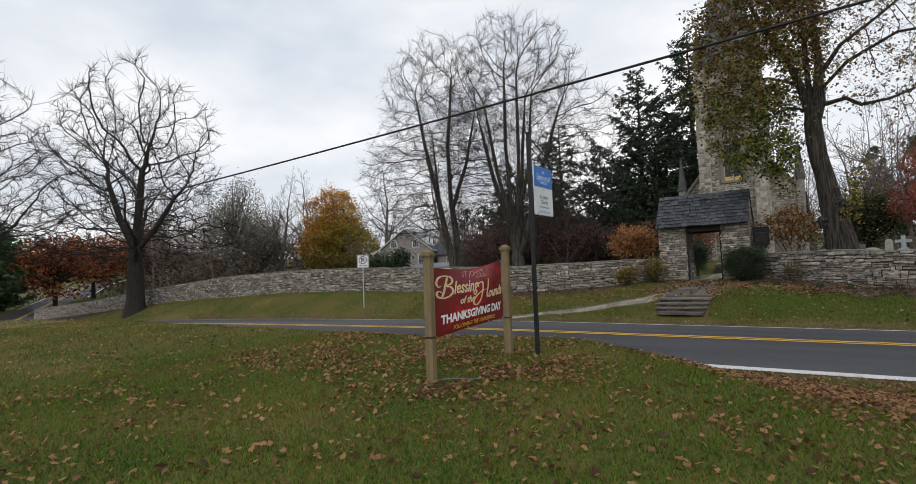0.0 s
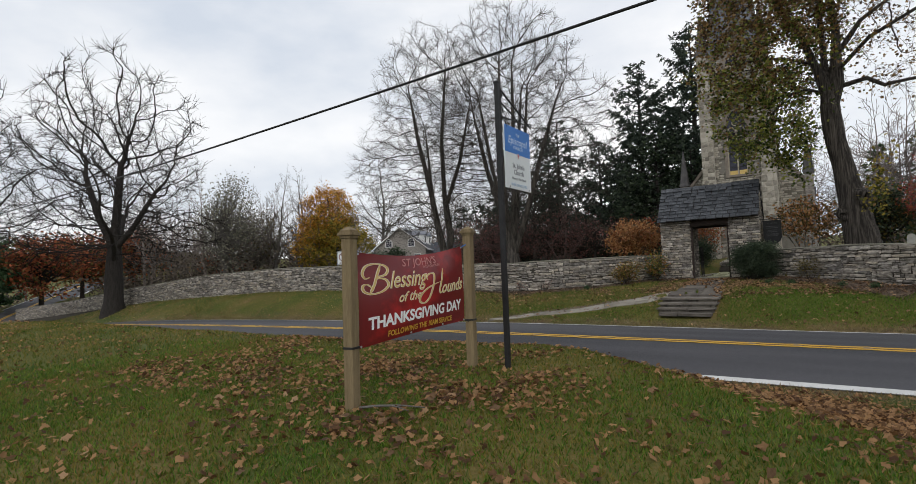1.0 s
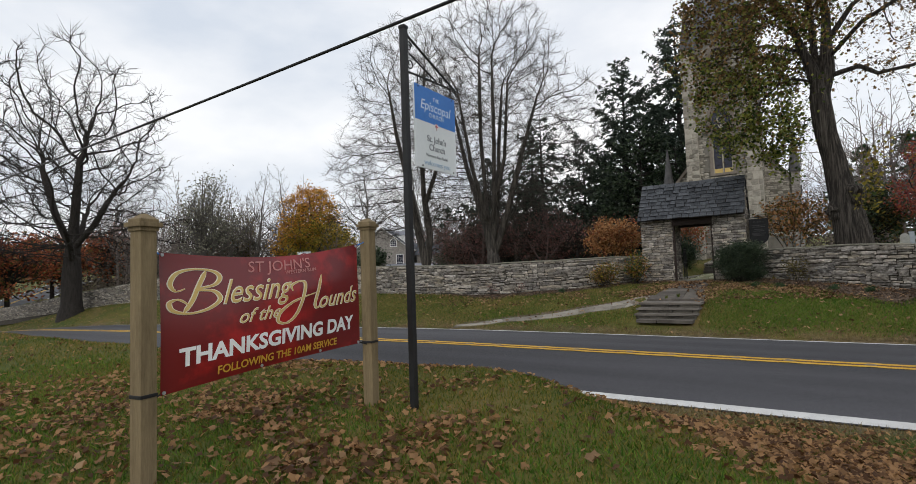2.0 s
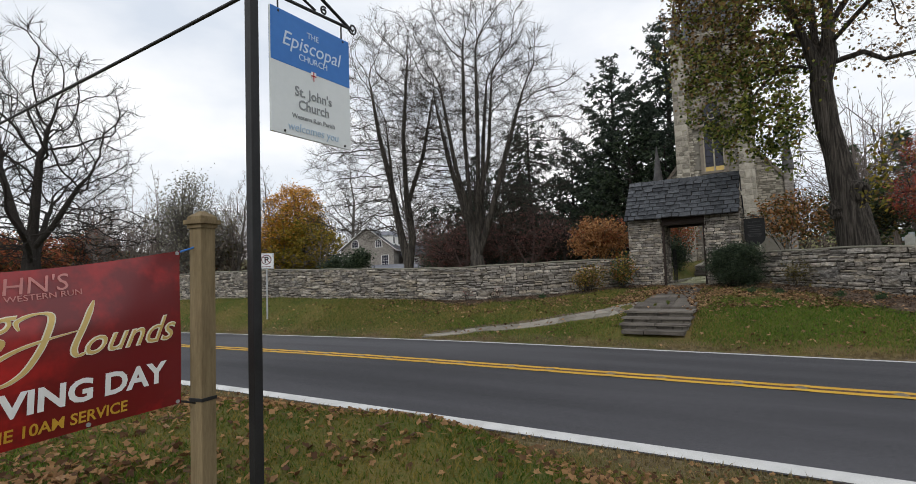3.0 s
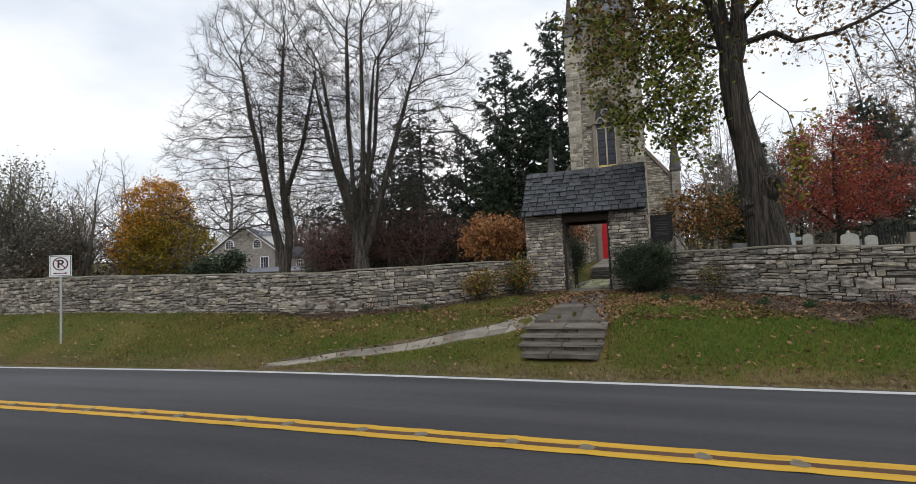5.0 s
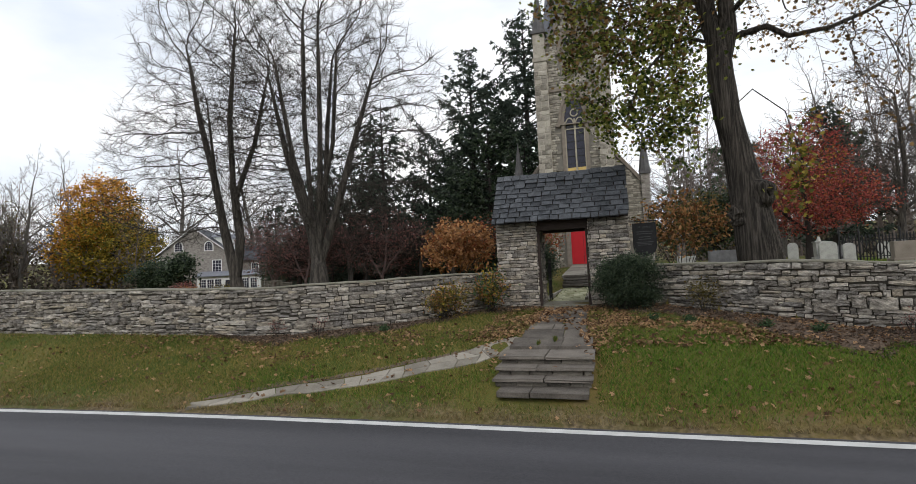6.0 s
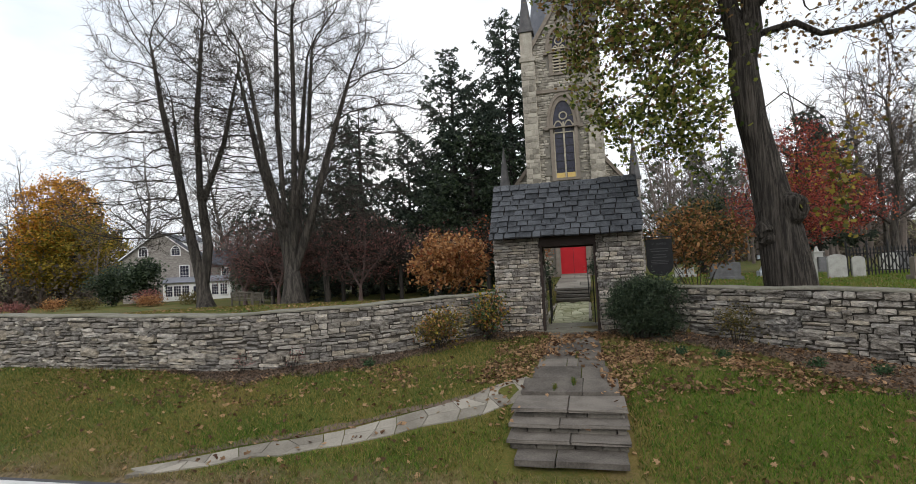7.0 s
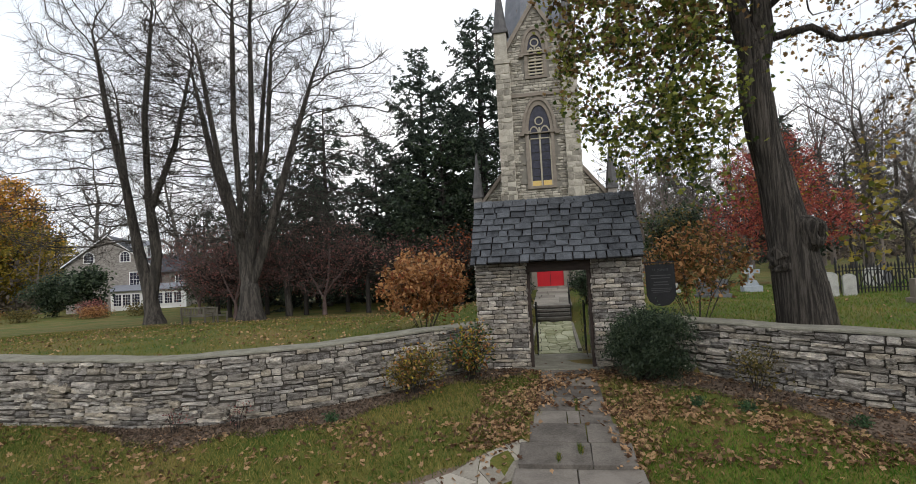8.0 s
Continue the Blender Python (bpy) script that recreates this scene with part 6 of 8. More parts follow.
for sx, sy, sd, mt, hh in ((-47.5, 55.5, 100, "leaf_plum", 1.6), (-46, 54.5, 101, "leaf_orange", 1.1), (-52, 52.5, 102, "leaf_olive", 1.2), (-56, 52.5, 103, "leaf_orange", 1.2), (-60, 51.5, 104, "leaf_plum", 1.0), (-42.5, 56, 105, "leaf_olive", 1.1), (-64, 52, 106, "leaf_orange", 1.0)):
    leafy_tree("border_shrub", sd, on(sx, sy), hh, 1.5, 0.1, "autumn-coloured shrub in the house's flower border", [(mt, 1.0)], clumps=40, per=30, leaf=0.16, trunk_r=0.06, category="bush", spread_=0.3, stems=5, twigs=False, group="flower border shrubs")

# ---- cable ----
cab = bpy.data.curves.new("cable", "CURVE")
cab.dimensions, cab.bevel_depth, cab.bevel_resolution = "3D", 0.024, 2
spl = cab.splines.new("POLY")
spl.points.add(40)
for i in range(41):
    u = i / 40
    spl.points[i].co = (-60 + 80 * u, 8.34 + 1.34 * u, 4.78 + 1.24 * u - 0.81 * 4 * u * (1 - u), 1)
cable_src = new("cable_src", cab)
dg = bpy.context.evaluated_depsgraph_get()
cable_me = bpy.data.meshes.new_from_object(cable_src.evaluated_get(dg))
bpy.data.objects.remove(cable_src)
cable = part("utility_cable", cable_me, M["iron"])
tagged(cable, "black overhead utility cable sagging along the road", "cable")


# ---- lettering ----
def glyphs(text, size, shear, fat):
    c = bpy.data.curves.new("text", "FONT")
    c.body, c.size, c.shear, c.offset, c.extrude = text, size, shear, fat, 0.0012
    c.resolution_u = 3
    src = new("text_src", c)
    me = bpy.data.meshes.new_from_object(src)
    bpy.data.objects.remove(src)
    return me


def reach(me):
    return max(v.co.x for v in me.vertices), min(v.co.x for v in me.vertices)


def letters(text, size, m, material, parent, shear=0.0, fat=0.0, name="letter"):
    """Lettering centred on m, one mesh a letter."""
    made = []
    full = reach(glyphs(text, size, shear, fat))[0]
    for i, ch in enumerate(text):
        if ch == " ":
            continue
        me = glyphs(ch, size, shear, fat)
        shift = reach(glyphs(text[:i + 1], size, shear, fat))[0] - reach(me)[0] - full / 2
        for v in me.vertices:
            v.co.x += shift
        me.materials.clear()
        me.materials.append(material)
        ob = new(name, me)
        ob.parent = parent
        ob.matrix_basis = m
        made.append(ob)
    return made


# ---- banner cloth ----
banner = thing("banner", (BX, 5.37, 0.61), "dark red vinyl banner with gold lettering between two posts", "banner")
BW, BH, BS = 1.78, 0.91, 0.1


def cloth(u, v):
    """The banner's place at u across and v up, both 0 to 1: x is towards the viewer."""
    sag = -0.07 * math.sin(math.pi * u) * v * v + 0.035 * math.sin(math.pi * u) * (1 - v) * 0.6
    bulge = 0.085 * math.sin(math.pi * u) * math.sin(math.pi * (0.25 + 0.7 * v)) + 0.014 * math.sin(7 * u + 5 * v) * v - 0.035 * abs(v - 0.62 - 0.3 * (u - 0.5) ** 2) * math.sin(math.pi * u)
    return (bulge, BW * u, BH * v + BS * u + sag)


nu, nv = 48, 26
vs = [cloth(i / nu, j / nv) for j in range(nv + 1) for i in range(nu + 1)]
fs = [(j * (nu + 1) + i, j * (nu + 1) + i + 1, (j + 1) * (nu + 1) + i + 1, (j + 1) * (nu + 1) + i) for j in range(nv) for i in range(nu)]
cl = part("cloth", mesh_from("cloth", vs, fs, True), M["banner"], banner)


def on_banner(text, u, v, size, material, shear=0.0, fat=0.0, squeeze=1.0, lift=0.004):
    """Lettering bent onto the cloth, its middle at u and foot at v."""
    for ob in letters(text, size, Matrix.Identity(4), material, banner, shear, fat):
        for vert in ob.data.vertices:
            x, y, z = vert.co
            c = cloth(u + x * squeeze / BW, v + y / BH)
            vert.co = (c[0] + lift + (0.001 if z > 0 else 0), c[1], c[2])
        ob.data.update()


def stroke(points, u0, v0, w, h, width, material, lift):
    """A swash letter drawn as a ribbon on the cloth through points of a box w by h at u0, v0."""
    p = [Vector((x * w, y * h, 0)) for x, y in points]
    line = []
    for i in range(len(p) - 1):
        a, b, c, d = p[max(i - 1, 0)], p[i], p[i + 1], p[min(i + 2, len(p) - 1)]
        for k in range(8):
            t = k / 8
            line.append(0.5 * ((2 * b) + (c - a) * t + (2 * a - 5 * b + 4 * c - d) * t * t + (3 * b - a - 3 * c + d) * t ** 3))
    line.append(p[-1])
    vs, n = [], len(line)
    for i, q in enumerate(line):
        t = (line[min(i + 1, n - 1)] - line[max(i - 1, 0)]).normalized()
        wd = width * (0.45 + 0.75 * abs(t.y)) * min(1, 0.3 + 6 * min(i, n - 1 - i) / n)
        for s_ in (-1, 1):
            x, y = q.x - t.y * wd * s_, q.y + t.x * wd * s_
            c = cloth(u0 + x / BW, v0 + y / BH)
            vs.append((c[0] + lift, c[1], c[2]))
    fs = [(2 * i, 2 * i + 1, 2 * i + 3, 2 * i + 2) for i in range(n - 1)]
    return part("swash", mesh_from("swash", vs, fs), material, banner, "swash capital")


on_banner("ST JOHN'S", 0.505, 0.855, 0.135, M["pale_red"], 0.12, 0, 0.95)
on_banner("WESTERN RUN", 0.61, 0.812, 0.047, M["pale_red"])
B_BOWL = [(0.3, 0.55), (0.12, 0.5), (0.02, 0.68), (0.16, 0.92), (0.48, 1.02), (0.85, 0.98), (1.0, 0.82), (0.88, 0.62), (0.52, 0.52), (0.86, 0.46), (0.98, 0.24), (0.74, 0.03), (0.36, -0.04), (0.06, 0.06), (0.0, 0.24), (0.18, 0.3), (0.4, 0.12)]
B_STEM = [(0.72, 0.98), (0.56, 0.6), (0.42, 0.25), (0.26, 0.0)]
H_LEFT = [(0.16, 0.78), (0.14, 0.98), (0.36, 1.1), (0.56, 1.02), (0.5, 0.6), (0.38, 0.2), (0.2, -0.16), (-0.06, -0.34), (-0.28, -0.22), (-0.22, 0.06), (0.1, 0.34), (0.5, 0.5), (0.98, 0.6)]
H_STEM = [(1.16, 1.24), (1.0, 0.7), (0.86, 0.22), (0.9, 0.03), (1.02, 0.06)]
for m_, wd, lf, ft in ((M["cream"], 0.017, 0.004, 0.004), (M["gold"], 0.011, 0.0065, -0.0015)):
    for pts_ in (B_BOWL, B_STEM):
        stroke(pts_, 0.03, 0.56, 0.34, 0.29, wd, m_, lf)
    for pts_ in (H_LEFT, H_STEM):
        stroke(pts_, 0.52, 0.435, 0.32, 0.24, wd * 0.9, m_, lf)
    on_banner("lessing", 0.385, 0.595, 0.27, m_, 0.42, ft, 0.76, lf)
    on_banner("of the", 0.385, 0.415, 0.15, m_, 0.42, ft * 0.7, 0.95, lf)
    on_banner("ounds", 0.835, 0.435, 0.205, m_, 0.42, ft, 0.98, lf)
on_banner("THANKSGIVING DAY", 0.505, 0.17, 0.165, M["white_print"], 0.0, 0.0055, 0.99)
on_banner("FOLLOWING THE 10AM SERVICE", 0.515, 0.045, 0.082, M["amber"], 0.0, 0.0015, 0.92)
for u, v in ((0.01, 0.985), (0.99, 0.985), (0.012, 0.015), (0.988, 0.015), (0.4, 0.02), (0.72, 0.02)):
    c = cloth(u, v)
    part("grommet", turned(rod((-0.004, 0, 0), (0.006, 0, 0), 0.012, 0.011, 10), Matrix.Translation(c)), M["galv"], banner, "small metal grommet")
for u, v, dy in ((0.0, 0.99, -0.1), (1.0, 0.99, 0.12), (0.0, 0.01, -0.1), (1.0, 0.01, 0.12)):
    c = Vector(cloth(u, v))
    part("tie", rod(c, c + Vector((0, dy * 0.75, 0.03 if v > 0.5 else -0.03)), 0.006, 0.006, 6), M["sign_blue"] if v > 0.5 else M["iron"], banner, "short cord tie to the post")

# ---- church sign on its pole ----
gz = land1(-3.6, 7.27)
sign = thing("church_sign", (-3.6, 7.3, gz), "blue and white church sign hanging from a black iron pole", "sign")
ht = 3.62 - gz
part("pole", join(box(-0.028, 0.028, -0.028, 0.028, -0.3, ht - 0.03, 0.004), box(-0.034, 0.034, -0.034, 0.034, ht - 0.03, ht, 0.008)), M["iron"], sign)


def scroll(cx, cz, r, turns, start, parent):
    pts = [Vector((0, cx + r * (1 - 0.75 * i / 26) * math.cos(start + turns * 6.283 * i / 26), cz + r * (1 - 0.75 * i / 26) * math.sin(start + turns * 6.283 * i / 26))) for i in range(27)]
    w = Wood()
    w.tube(pts, [0.007] * 27, 5)
    part("scroll", mesh_from("scroll", w.v, w.f, True), M["iron"], parent)


def bar(y0, z0, y1, z1, r, parent):
    return part("bracket_bar", rod((0, y0, z0), (0, y1, z1), r, r, 6), M["iron"], parent)


z_ = lambda v: v - gz
bar(0.02, z_(3.56), 0.83, z_(3.24), 0.012, sign)
bar(0.02, z_(3.2), 0.83, z_(3.24), 0.012, sign)
bar(0.08, z_(3.38), 0.5, z_(3.24), 0.009, sign)
scroll(0.075, z_(3.45), 0.05, 1.4, 0.3, sign)
scroll(0.085, z_(3.29), 0.06, 1.4, 2.0, sign)
scroll(0.58, z_(3.27), 0.032, 1.3, 1.0, sign)
scroll(0.86, z_(3.25), 0.045, 1.4, 3.2, sign)
for hy in (0.19, 0.74):
    part("hook", rod((0, hy, z_(3.1)), (0, hy, z_(3.22)), 0.006, 0.006, 6), M["iron"], sign)
SY0, SY1, SZ0, SZ1 = 0.125, 0.805, z_(2.33), z_(3.125)
blue_z = SZ0 + 0.57 * (SZ1 - SZ0)
panel = part("panel", box(-0.008, 0.008, SY0, SY1, SZ0, SZ1, 0.003), M["sign_white"], sign, "white enamel panel")
part("blue_field", join(box(0.008, 0.0095, SY0 + 0.001, SY1 - 0.001, blue_z, SZ1 - 0.001), box(-0.0095, -0.008, SY0 + 0.001, SY1 - 0.001, blue_z, SZ1 - 0.001)), M["sign_blue"], panel, "blue upper field")


def on_sign(text, y, z, size, material, shear=0.0, fat=0.0):
    for s in (1, -1):
        m = Matrix(((0, 0, s, s * 0.0105), (s, 0, 0, y), (0, 1, 0, z), (0, 0, 0, 1)))
        letters(text, size, m, material, panel, shear, fat)


SM, SH = (SY0 + SY1) / 2, SZ1 - SZ0
on_sign("THE", SM - 0.0, SZ0 + 0.86 * SH, 0.055, M["pale_blue"])
on_sign("Episcopal", SM, SZ0 + 0.725 * SH, 0.135, M["pale_blue"], 0.25)
on_sign("CHURCH", SM, SZ0 + 0.645 * SH, 0.06, M["pale_blue"])
on_sign("St. John's", SM, SZ0 + 0.34 * SH, 0.088, M["sign_grey"], 0, 0.001)
on_sign("Church", SM, SZ0 + 0.235 * SH, 0.088, M["sign_grey"], 0, 0.001)
on_sign("Western Run Parish", SM, SZ0 + 0.15 * SH, 0.045, M["sign_grey"])
on_sign("welcomes you", SM, SZ0 + 0.045 * SH, 0.075, M["pale_blue2"], 0.1)
for s in (1, -1):
    part("shield", turned(prism([(-0.035, 0.05), (0.035, 0.05), (0.035, 0.0), (0.0, -0.055), (-0.035, 0.0)], -0.001, 0.001), Matrix.Translation((s * 0.0115, SM, SZ0 + 0.545 * SH)) @ Matrix.Rotation(radians(90), 4, "Z") @ Matrix.Diagonal((0.62, 1, 0.62, 1))), M["white_print"], panel, "small white shield")
    part("shield_cross", turned(join(box(-0.006, 0.006, -0.0008, 0.0008, -0.05, 0.05), box(-0.035, 0.035, -0.0008, 0.0008, 0.0, 0.012)), Matrix.Translation((s * 0.0138, SM, SZ0 + 0.545 * SH)) @ Matrix.Rotation(radians(90), 4, "Z") @ Matrix.Diagonal((0.62, 1, 0.62, 1))), M["red_paint"], panel, "red cross on the shield")
for by, bz in ((SY0 + 0.06, SZ1 - 0.02), (SY1 - 0.06, SZ1 - 0.02), (SY0 + 0.1, SZ0 + 0.02), (SY1 - 0.06, SZ0 + 0.02)):
    part("bolt", rod((-0.013, by, bz), (0.013, by, bz), 0.008, 0.008, 8), M["iron"], panel)

# ---- no-parking sign ----
pk = thing("parking_sign", on(-19.6, 19.6), "white no-parking sign on a galvanised post on the bank", "sign", rz=38)
pz = 2.5 - land1(-19.6, 19.6)
part("post", box(-0.03, 0.03, -0.02, 0.02, -0.3, pz, 0.004), M["galv"], pk)
face = part("sign_plate", box(-0.3, 0.3, -0.035, -0.022, pz - 0.62, pz + 0.05, 0.01), M["sign_white"], pk)
part("border", ring([(-0.28, pz - 0.6), (0.28, pz - 0.6), (0.28, pz + 0.03), (-0.28, pz + 0.03)], [(-0.265, pz - 0.585), (0.265, pz - 0.585), (0.265, pz + 0.015), (-0.265, pz + 0.015)], -0.038, -0.034), M["iron"], face)
cz = pz - 0.22
c1 = [(0.21 * math.cos(a * math.pi / 14), cz + 0.21 * math.sin(a * math.pi / 14)) for a in range(28)]
c2 = [(0.175 * math.cos(a * math.pi / 14), cz + 0.175 * math.sin(a * math.pi / 14)) for a in range(28)]
part("ban_ring", ring(c1, c2, -0.04, -0.034), M["sign_red"], face, "dark red ring")
part("ban_stroke", turned(box(-0.18, 0.18, -0.041, -0.036, -0.016, 0.016), Matrix.Translation((0, 0, cz)) @ Matrix.Rotation(radians(45), 4, "Y")), M["sign_red"], face)
letters("P", 0.36, Matrix(((1, 0, 0, 0.0), (0, 0, -1, -0.0365), (0, 1, 0, cz - 0.125), (0, 0, 0, 1))), M["iron"], face, 0, 0.008)
part("arrow", join(box(-0.14, 0.14, -0.039, -0.035, pz - 0.53, pz - 0.505), prism([(-0.2, pz - 0.517), (-0.13, pz - 0.55), (-0.13, pz - 0.485)], -0.039, -0.035), prism([(0.2, pz - 0.517), (0.13, pz - 0.485), (0.13, pz - 0.55)], -0.039, -0.035)), M["sign_red"], face, "dark red double-headed arrow")

# ---- hanging board beside the lychgate ----
bd = thing("notice_board", (-1.83, 25.62, 2.0), "black shield-shaped board with faded lettering hung beside the lychgate", "sign")
outline = [(-0.31, 0.93), (0.31, 0.93), (0.31, 0.25), (0.26, 0.12), (0.15, 0.03), (0.0, 0.0), (-0.15, 0.03), (-0.26, 0.12), (-0.31, 0.25)]
plate = part("board", prism(outline, -0.02, 0.02), M["board"], bd)
for i, (w, zz, hh) in enumerate(((0.4, 0.79, 0.035), (0.44, 0.68, 0.018), (0.4, 0.62, 0.018), (0.3, 0.53, 0.02), (0.34, 0.47, 0.02), (0.44, 0.39, 0.014), (0.42, 0.35, 0.014), (0.36, 0.31, 0.014))):
    if i == 0:
        letters("ST. JOHNS", 0.075, Matrix(((1, 0, 0, 0), (0, 0, -1, -0.0215), (0, 1, 0, zz), (0, 0, 0, 1))), M["faded"], plate)
    else:
        part("faded_line", box(-w / 2, w / 2, -0.0225, -0.02, zz, zz + hh), M["faded"], plate)
part("arm", join(box(-0.42, 0.33, -0.012, 0.012, 0.97, 0.995), rod((-0.25, 0, 0.92), (-0.25, 0, 0.98), 0.008), rod((0.25, 0, 0.92), (0.25, 0, 0.98), 0.008)), M["iron"], bd)

# ---- steps, paths ----
steps = thing("stone_steps", (-4.0, 19.4, -0.3), "four worn grey flagstone steps climbing the bank", "steps")
rng = np.random.default_rng(3)


def slab(x0, x1, y0, y1, top, thick, name, material, parent, wob=0.012):
    bm = box(x0, x1, y0, y1, top - thick, top, 0.012)
    for v in bm.verts:
        v.co += Vector((rng.uniform(-wob, wob), rng.uniform(-wob, wob), rng.uniform(-0.005, 0.005)))
    ob = part(name, bm, material, parent)
    ob.matrix_parent_inverse = parent.matrix_world.inverted()
    return ob


for i, (yf, top) in enumerate(((19.0, -0.2), (19.4, -0.065), (19.7, 0.075), (20.01, 0.215))):
    split = (-4.15, -3.95, -4.12, -4.0)[i]
    for xa, xb in (((-4.7, -4.86, -4.87, -4.86)[i], split - 0.008), (split + 0.008, (-3.2, -3.13, -3.12, -3.12)[i])):
        slab(xa, xb, yf, yf + (0.62 if i < 3 else 0.86), top, 0.055 if i else 0.09, "tread", M["flag"], steps)
    if i:
        x = -4.81
        while x < -3.2:
            w = float(rng.uniform(0.2, 0.55))
            slab(x, min(x + w - 0.012, -3.17), yf + 0.06, yf + 0.4, top - 0.058, 0.09, "riser_stone", M["riser"], steps)
            x += w


def path_half(y):
    """Half the flagged path's width on its way up to the gate."""
    return np.interp(y, [18.7, 20.9, 21.6, 23, 25.3], [0.87, 0.85, 0.7, 0.6, 0.57])


def path_z(y):
    return float(np.interp(y, [20.01, 20.8, 21.4, 22, 23.5, 25.2, 27.3, 30, 34.0], [0.215, 0.26, 0.34, 0.43, 0.56, 0.68, 0.7, 0.72, 0.86]))


walk_way = thing("flagstone_path", (-4.0, 22.5, 0.4), "worn grey flagstone path from the steps to the gate", "path", kind="structure")
y = 20.84
while y < 25.25:
    dy = float(rng.uniform(0.4, 0.75))
    y1 = min(y + dy, 25.3)
    half = float(path_half(y + 0.2))
    cuts = [-4.0 - half] + sorted(float(v) for v in rng.uniform(-4.0 - 0.55 * half, -4.0 + 0.55 * half, int(rng.integers(1, 3)))) + [-4.0 + half]
    for a, b in zip(cuts[:-1], cuts[1:]):
        if b - a < 0.12:
            continue
        bm = box(a + 0.008, b - 0.008, y + 0.008, y1 - 0.008, -0.08, 0.012, 0.01)
        for v in bm.verts:
            v.co.z += path_z(v.co.y)
            v.co.x += float(rng.uniform(-0.012, 0.012))
        ob = part("flagstone", bm, M["flag"], walk_way)
        ob.matrix_parent_inverse = walk_way.matrix_world.inverted()
    y = y1
sill = local(box(-4.83, -3.3, 25.28, 27.3, 0.4, 0.72, 0.02), "threshold", M["coping"], gate, "worn stone threshold")


def crazy(name, at, label, centre, half, material, step=0.42, lift=0.02, cols=2, gap=0.008):
    """Irregular flags along a line of (x, y) points; half gives the half width at each."""
    way = thing(name, at, label, "path", kind="structure")
    pts = np.array(centre, float)
    arc = np.concatenate([[0], np.cumsum(np.hypot(*np.diff(pts, axis=0).T))])
    ns = int(arc[-1] / step)
    rows_ = []
    for i in range(ns + 1):
        s = arc[-1] * i / ns
        c = np.array([np.interp(s, arc, pts[:, 0]), np.interp(s, arc, pts[:, 1])])
        c2 = np.array([np.interp(s + 0.1, arc, pts[:, 0]), np.interp(s + 0.1, arc, pts[:, 1])])
        c0 = np.array([np.interp(s - 0.1, arc, pts[:, 0]), np.interp(s - 0.1, arc, pts[:, 1])])
        d = (c2 - c0) / np.linalg.norm(c2 - c0)
        nrm = np.array([-d[1], d[0]])
        h = np.interp(s, arc, half)
        row = []
        for j in range(cols + 1):
            o = (2 * j / cols - 1) * h
            p = c + nrm * (o + rng.normal() * (0.018 if j in (0, cols) else 0.07)) + d * rng.normal() * 0.09
            row.append(p)
        rows_.append(row)
    for i in range(ns):
        for j in range(cols):
            q = [rows_[i][j], rows_[i][j + 1], rows_[i + 1][j + 1], rows_[i + 1][j]]
            mid = sum(q) / 4
            q = [p + (mid - p) / np.linalg.norm(mid - p) * gap for p in q]
            k = len(q)
            ang = sum(q[m][0] * q[(m + 1) % k][1] - q[(m + 1) % k][0] * q[m][1] for m in range(k))
            if ang < 0:
                q = q[::-1]
            vs = [(p[0], p[1], land1(p[0], p[1]) + lift + rng.uniform(-0.004, 0.004)) for p in q] + [(p[0], p[1], land1(p[0], p[1]) - 0.06) for p in q]
            fs = [tuple(range(k))] + [(m, m + k, (m + 1) % k + k, (m + 1) % k) for m in range(k)]
            ob = part("flagstone", mesh_from("flagstone", vs, fs), material, way)
            ob.matrix_parent_inverse = way.matrix_world.inverted()
    return way


crazy("flagstone_path", (-7.5, 19.7, 0), "narrow pale crazy-paved path slanting down the bank", [(-4.5, 21.32), (-4.82, 21.1), (-5.6, 20.5), (-6.7, 19.95), (-8.3, 19.35), (-9.6, 18.95), (-10.8, 18.62)], [0.44, 0.4, 0.29, 0.22, 0.18, 0.15, 0.08], M["flag_pale"], 0.42, 0.02)
crazy("flagstone_path", (-4.25, 30.5, 0.7), "pale crazy-paved path inside the churchyard gate", [(-4.12, 27.35), (-4.2, 30.0), (-4.28, 33.95)], [0.6, 0.62, 0.64], M["flag_mossy"], 0.34, 0.03, 4, 0.018)
for sx in (-4.95, -3.6):
    kerb_ = thing("path_kerb", (sx, 31, 0.7), "narrow pale stone edging along the path", "kerb", group="path edging", kind="structure")
    ob = part("edging", box(sx - 0.05, sx + 0.05, 27.6, 34.0, 0.55, 0.8, 0.015), M["flag_pale"], kerb_)
    ob.matrix_parent_inverse = kerb_.matrix_world.inverted()
csteps = thing("stone_steps", (-4.28, 34.6, 0.9), "grey stone steps leading up to the church door", "steps")
for i in range(4):
    slab(-4.98, -3.58, 34.0 + 0.33 * i, 34.55 + 0.33 * i, 0.98 + 0.13 * i, 0.09, "tread", M["flag"], csteps)
    slab(-4.95, -3.6, 34.05 + 0.33 * i, 34.5 + 0.33 * i, 0.9 + 0.13 * i, 0.14, "riser_stone", M["riser"], csteps)
terrace = thing("stone_landing", (-4.28, 38.5, 1.4), "pale paved landing sloping up to the church door", "landing", kind="structure")
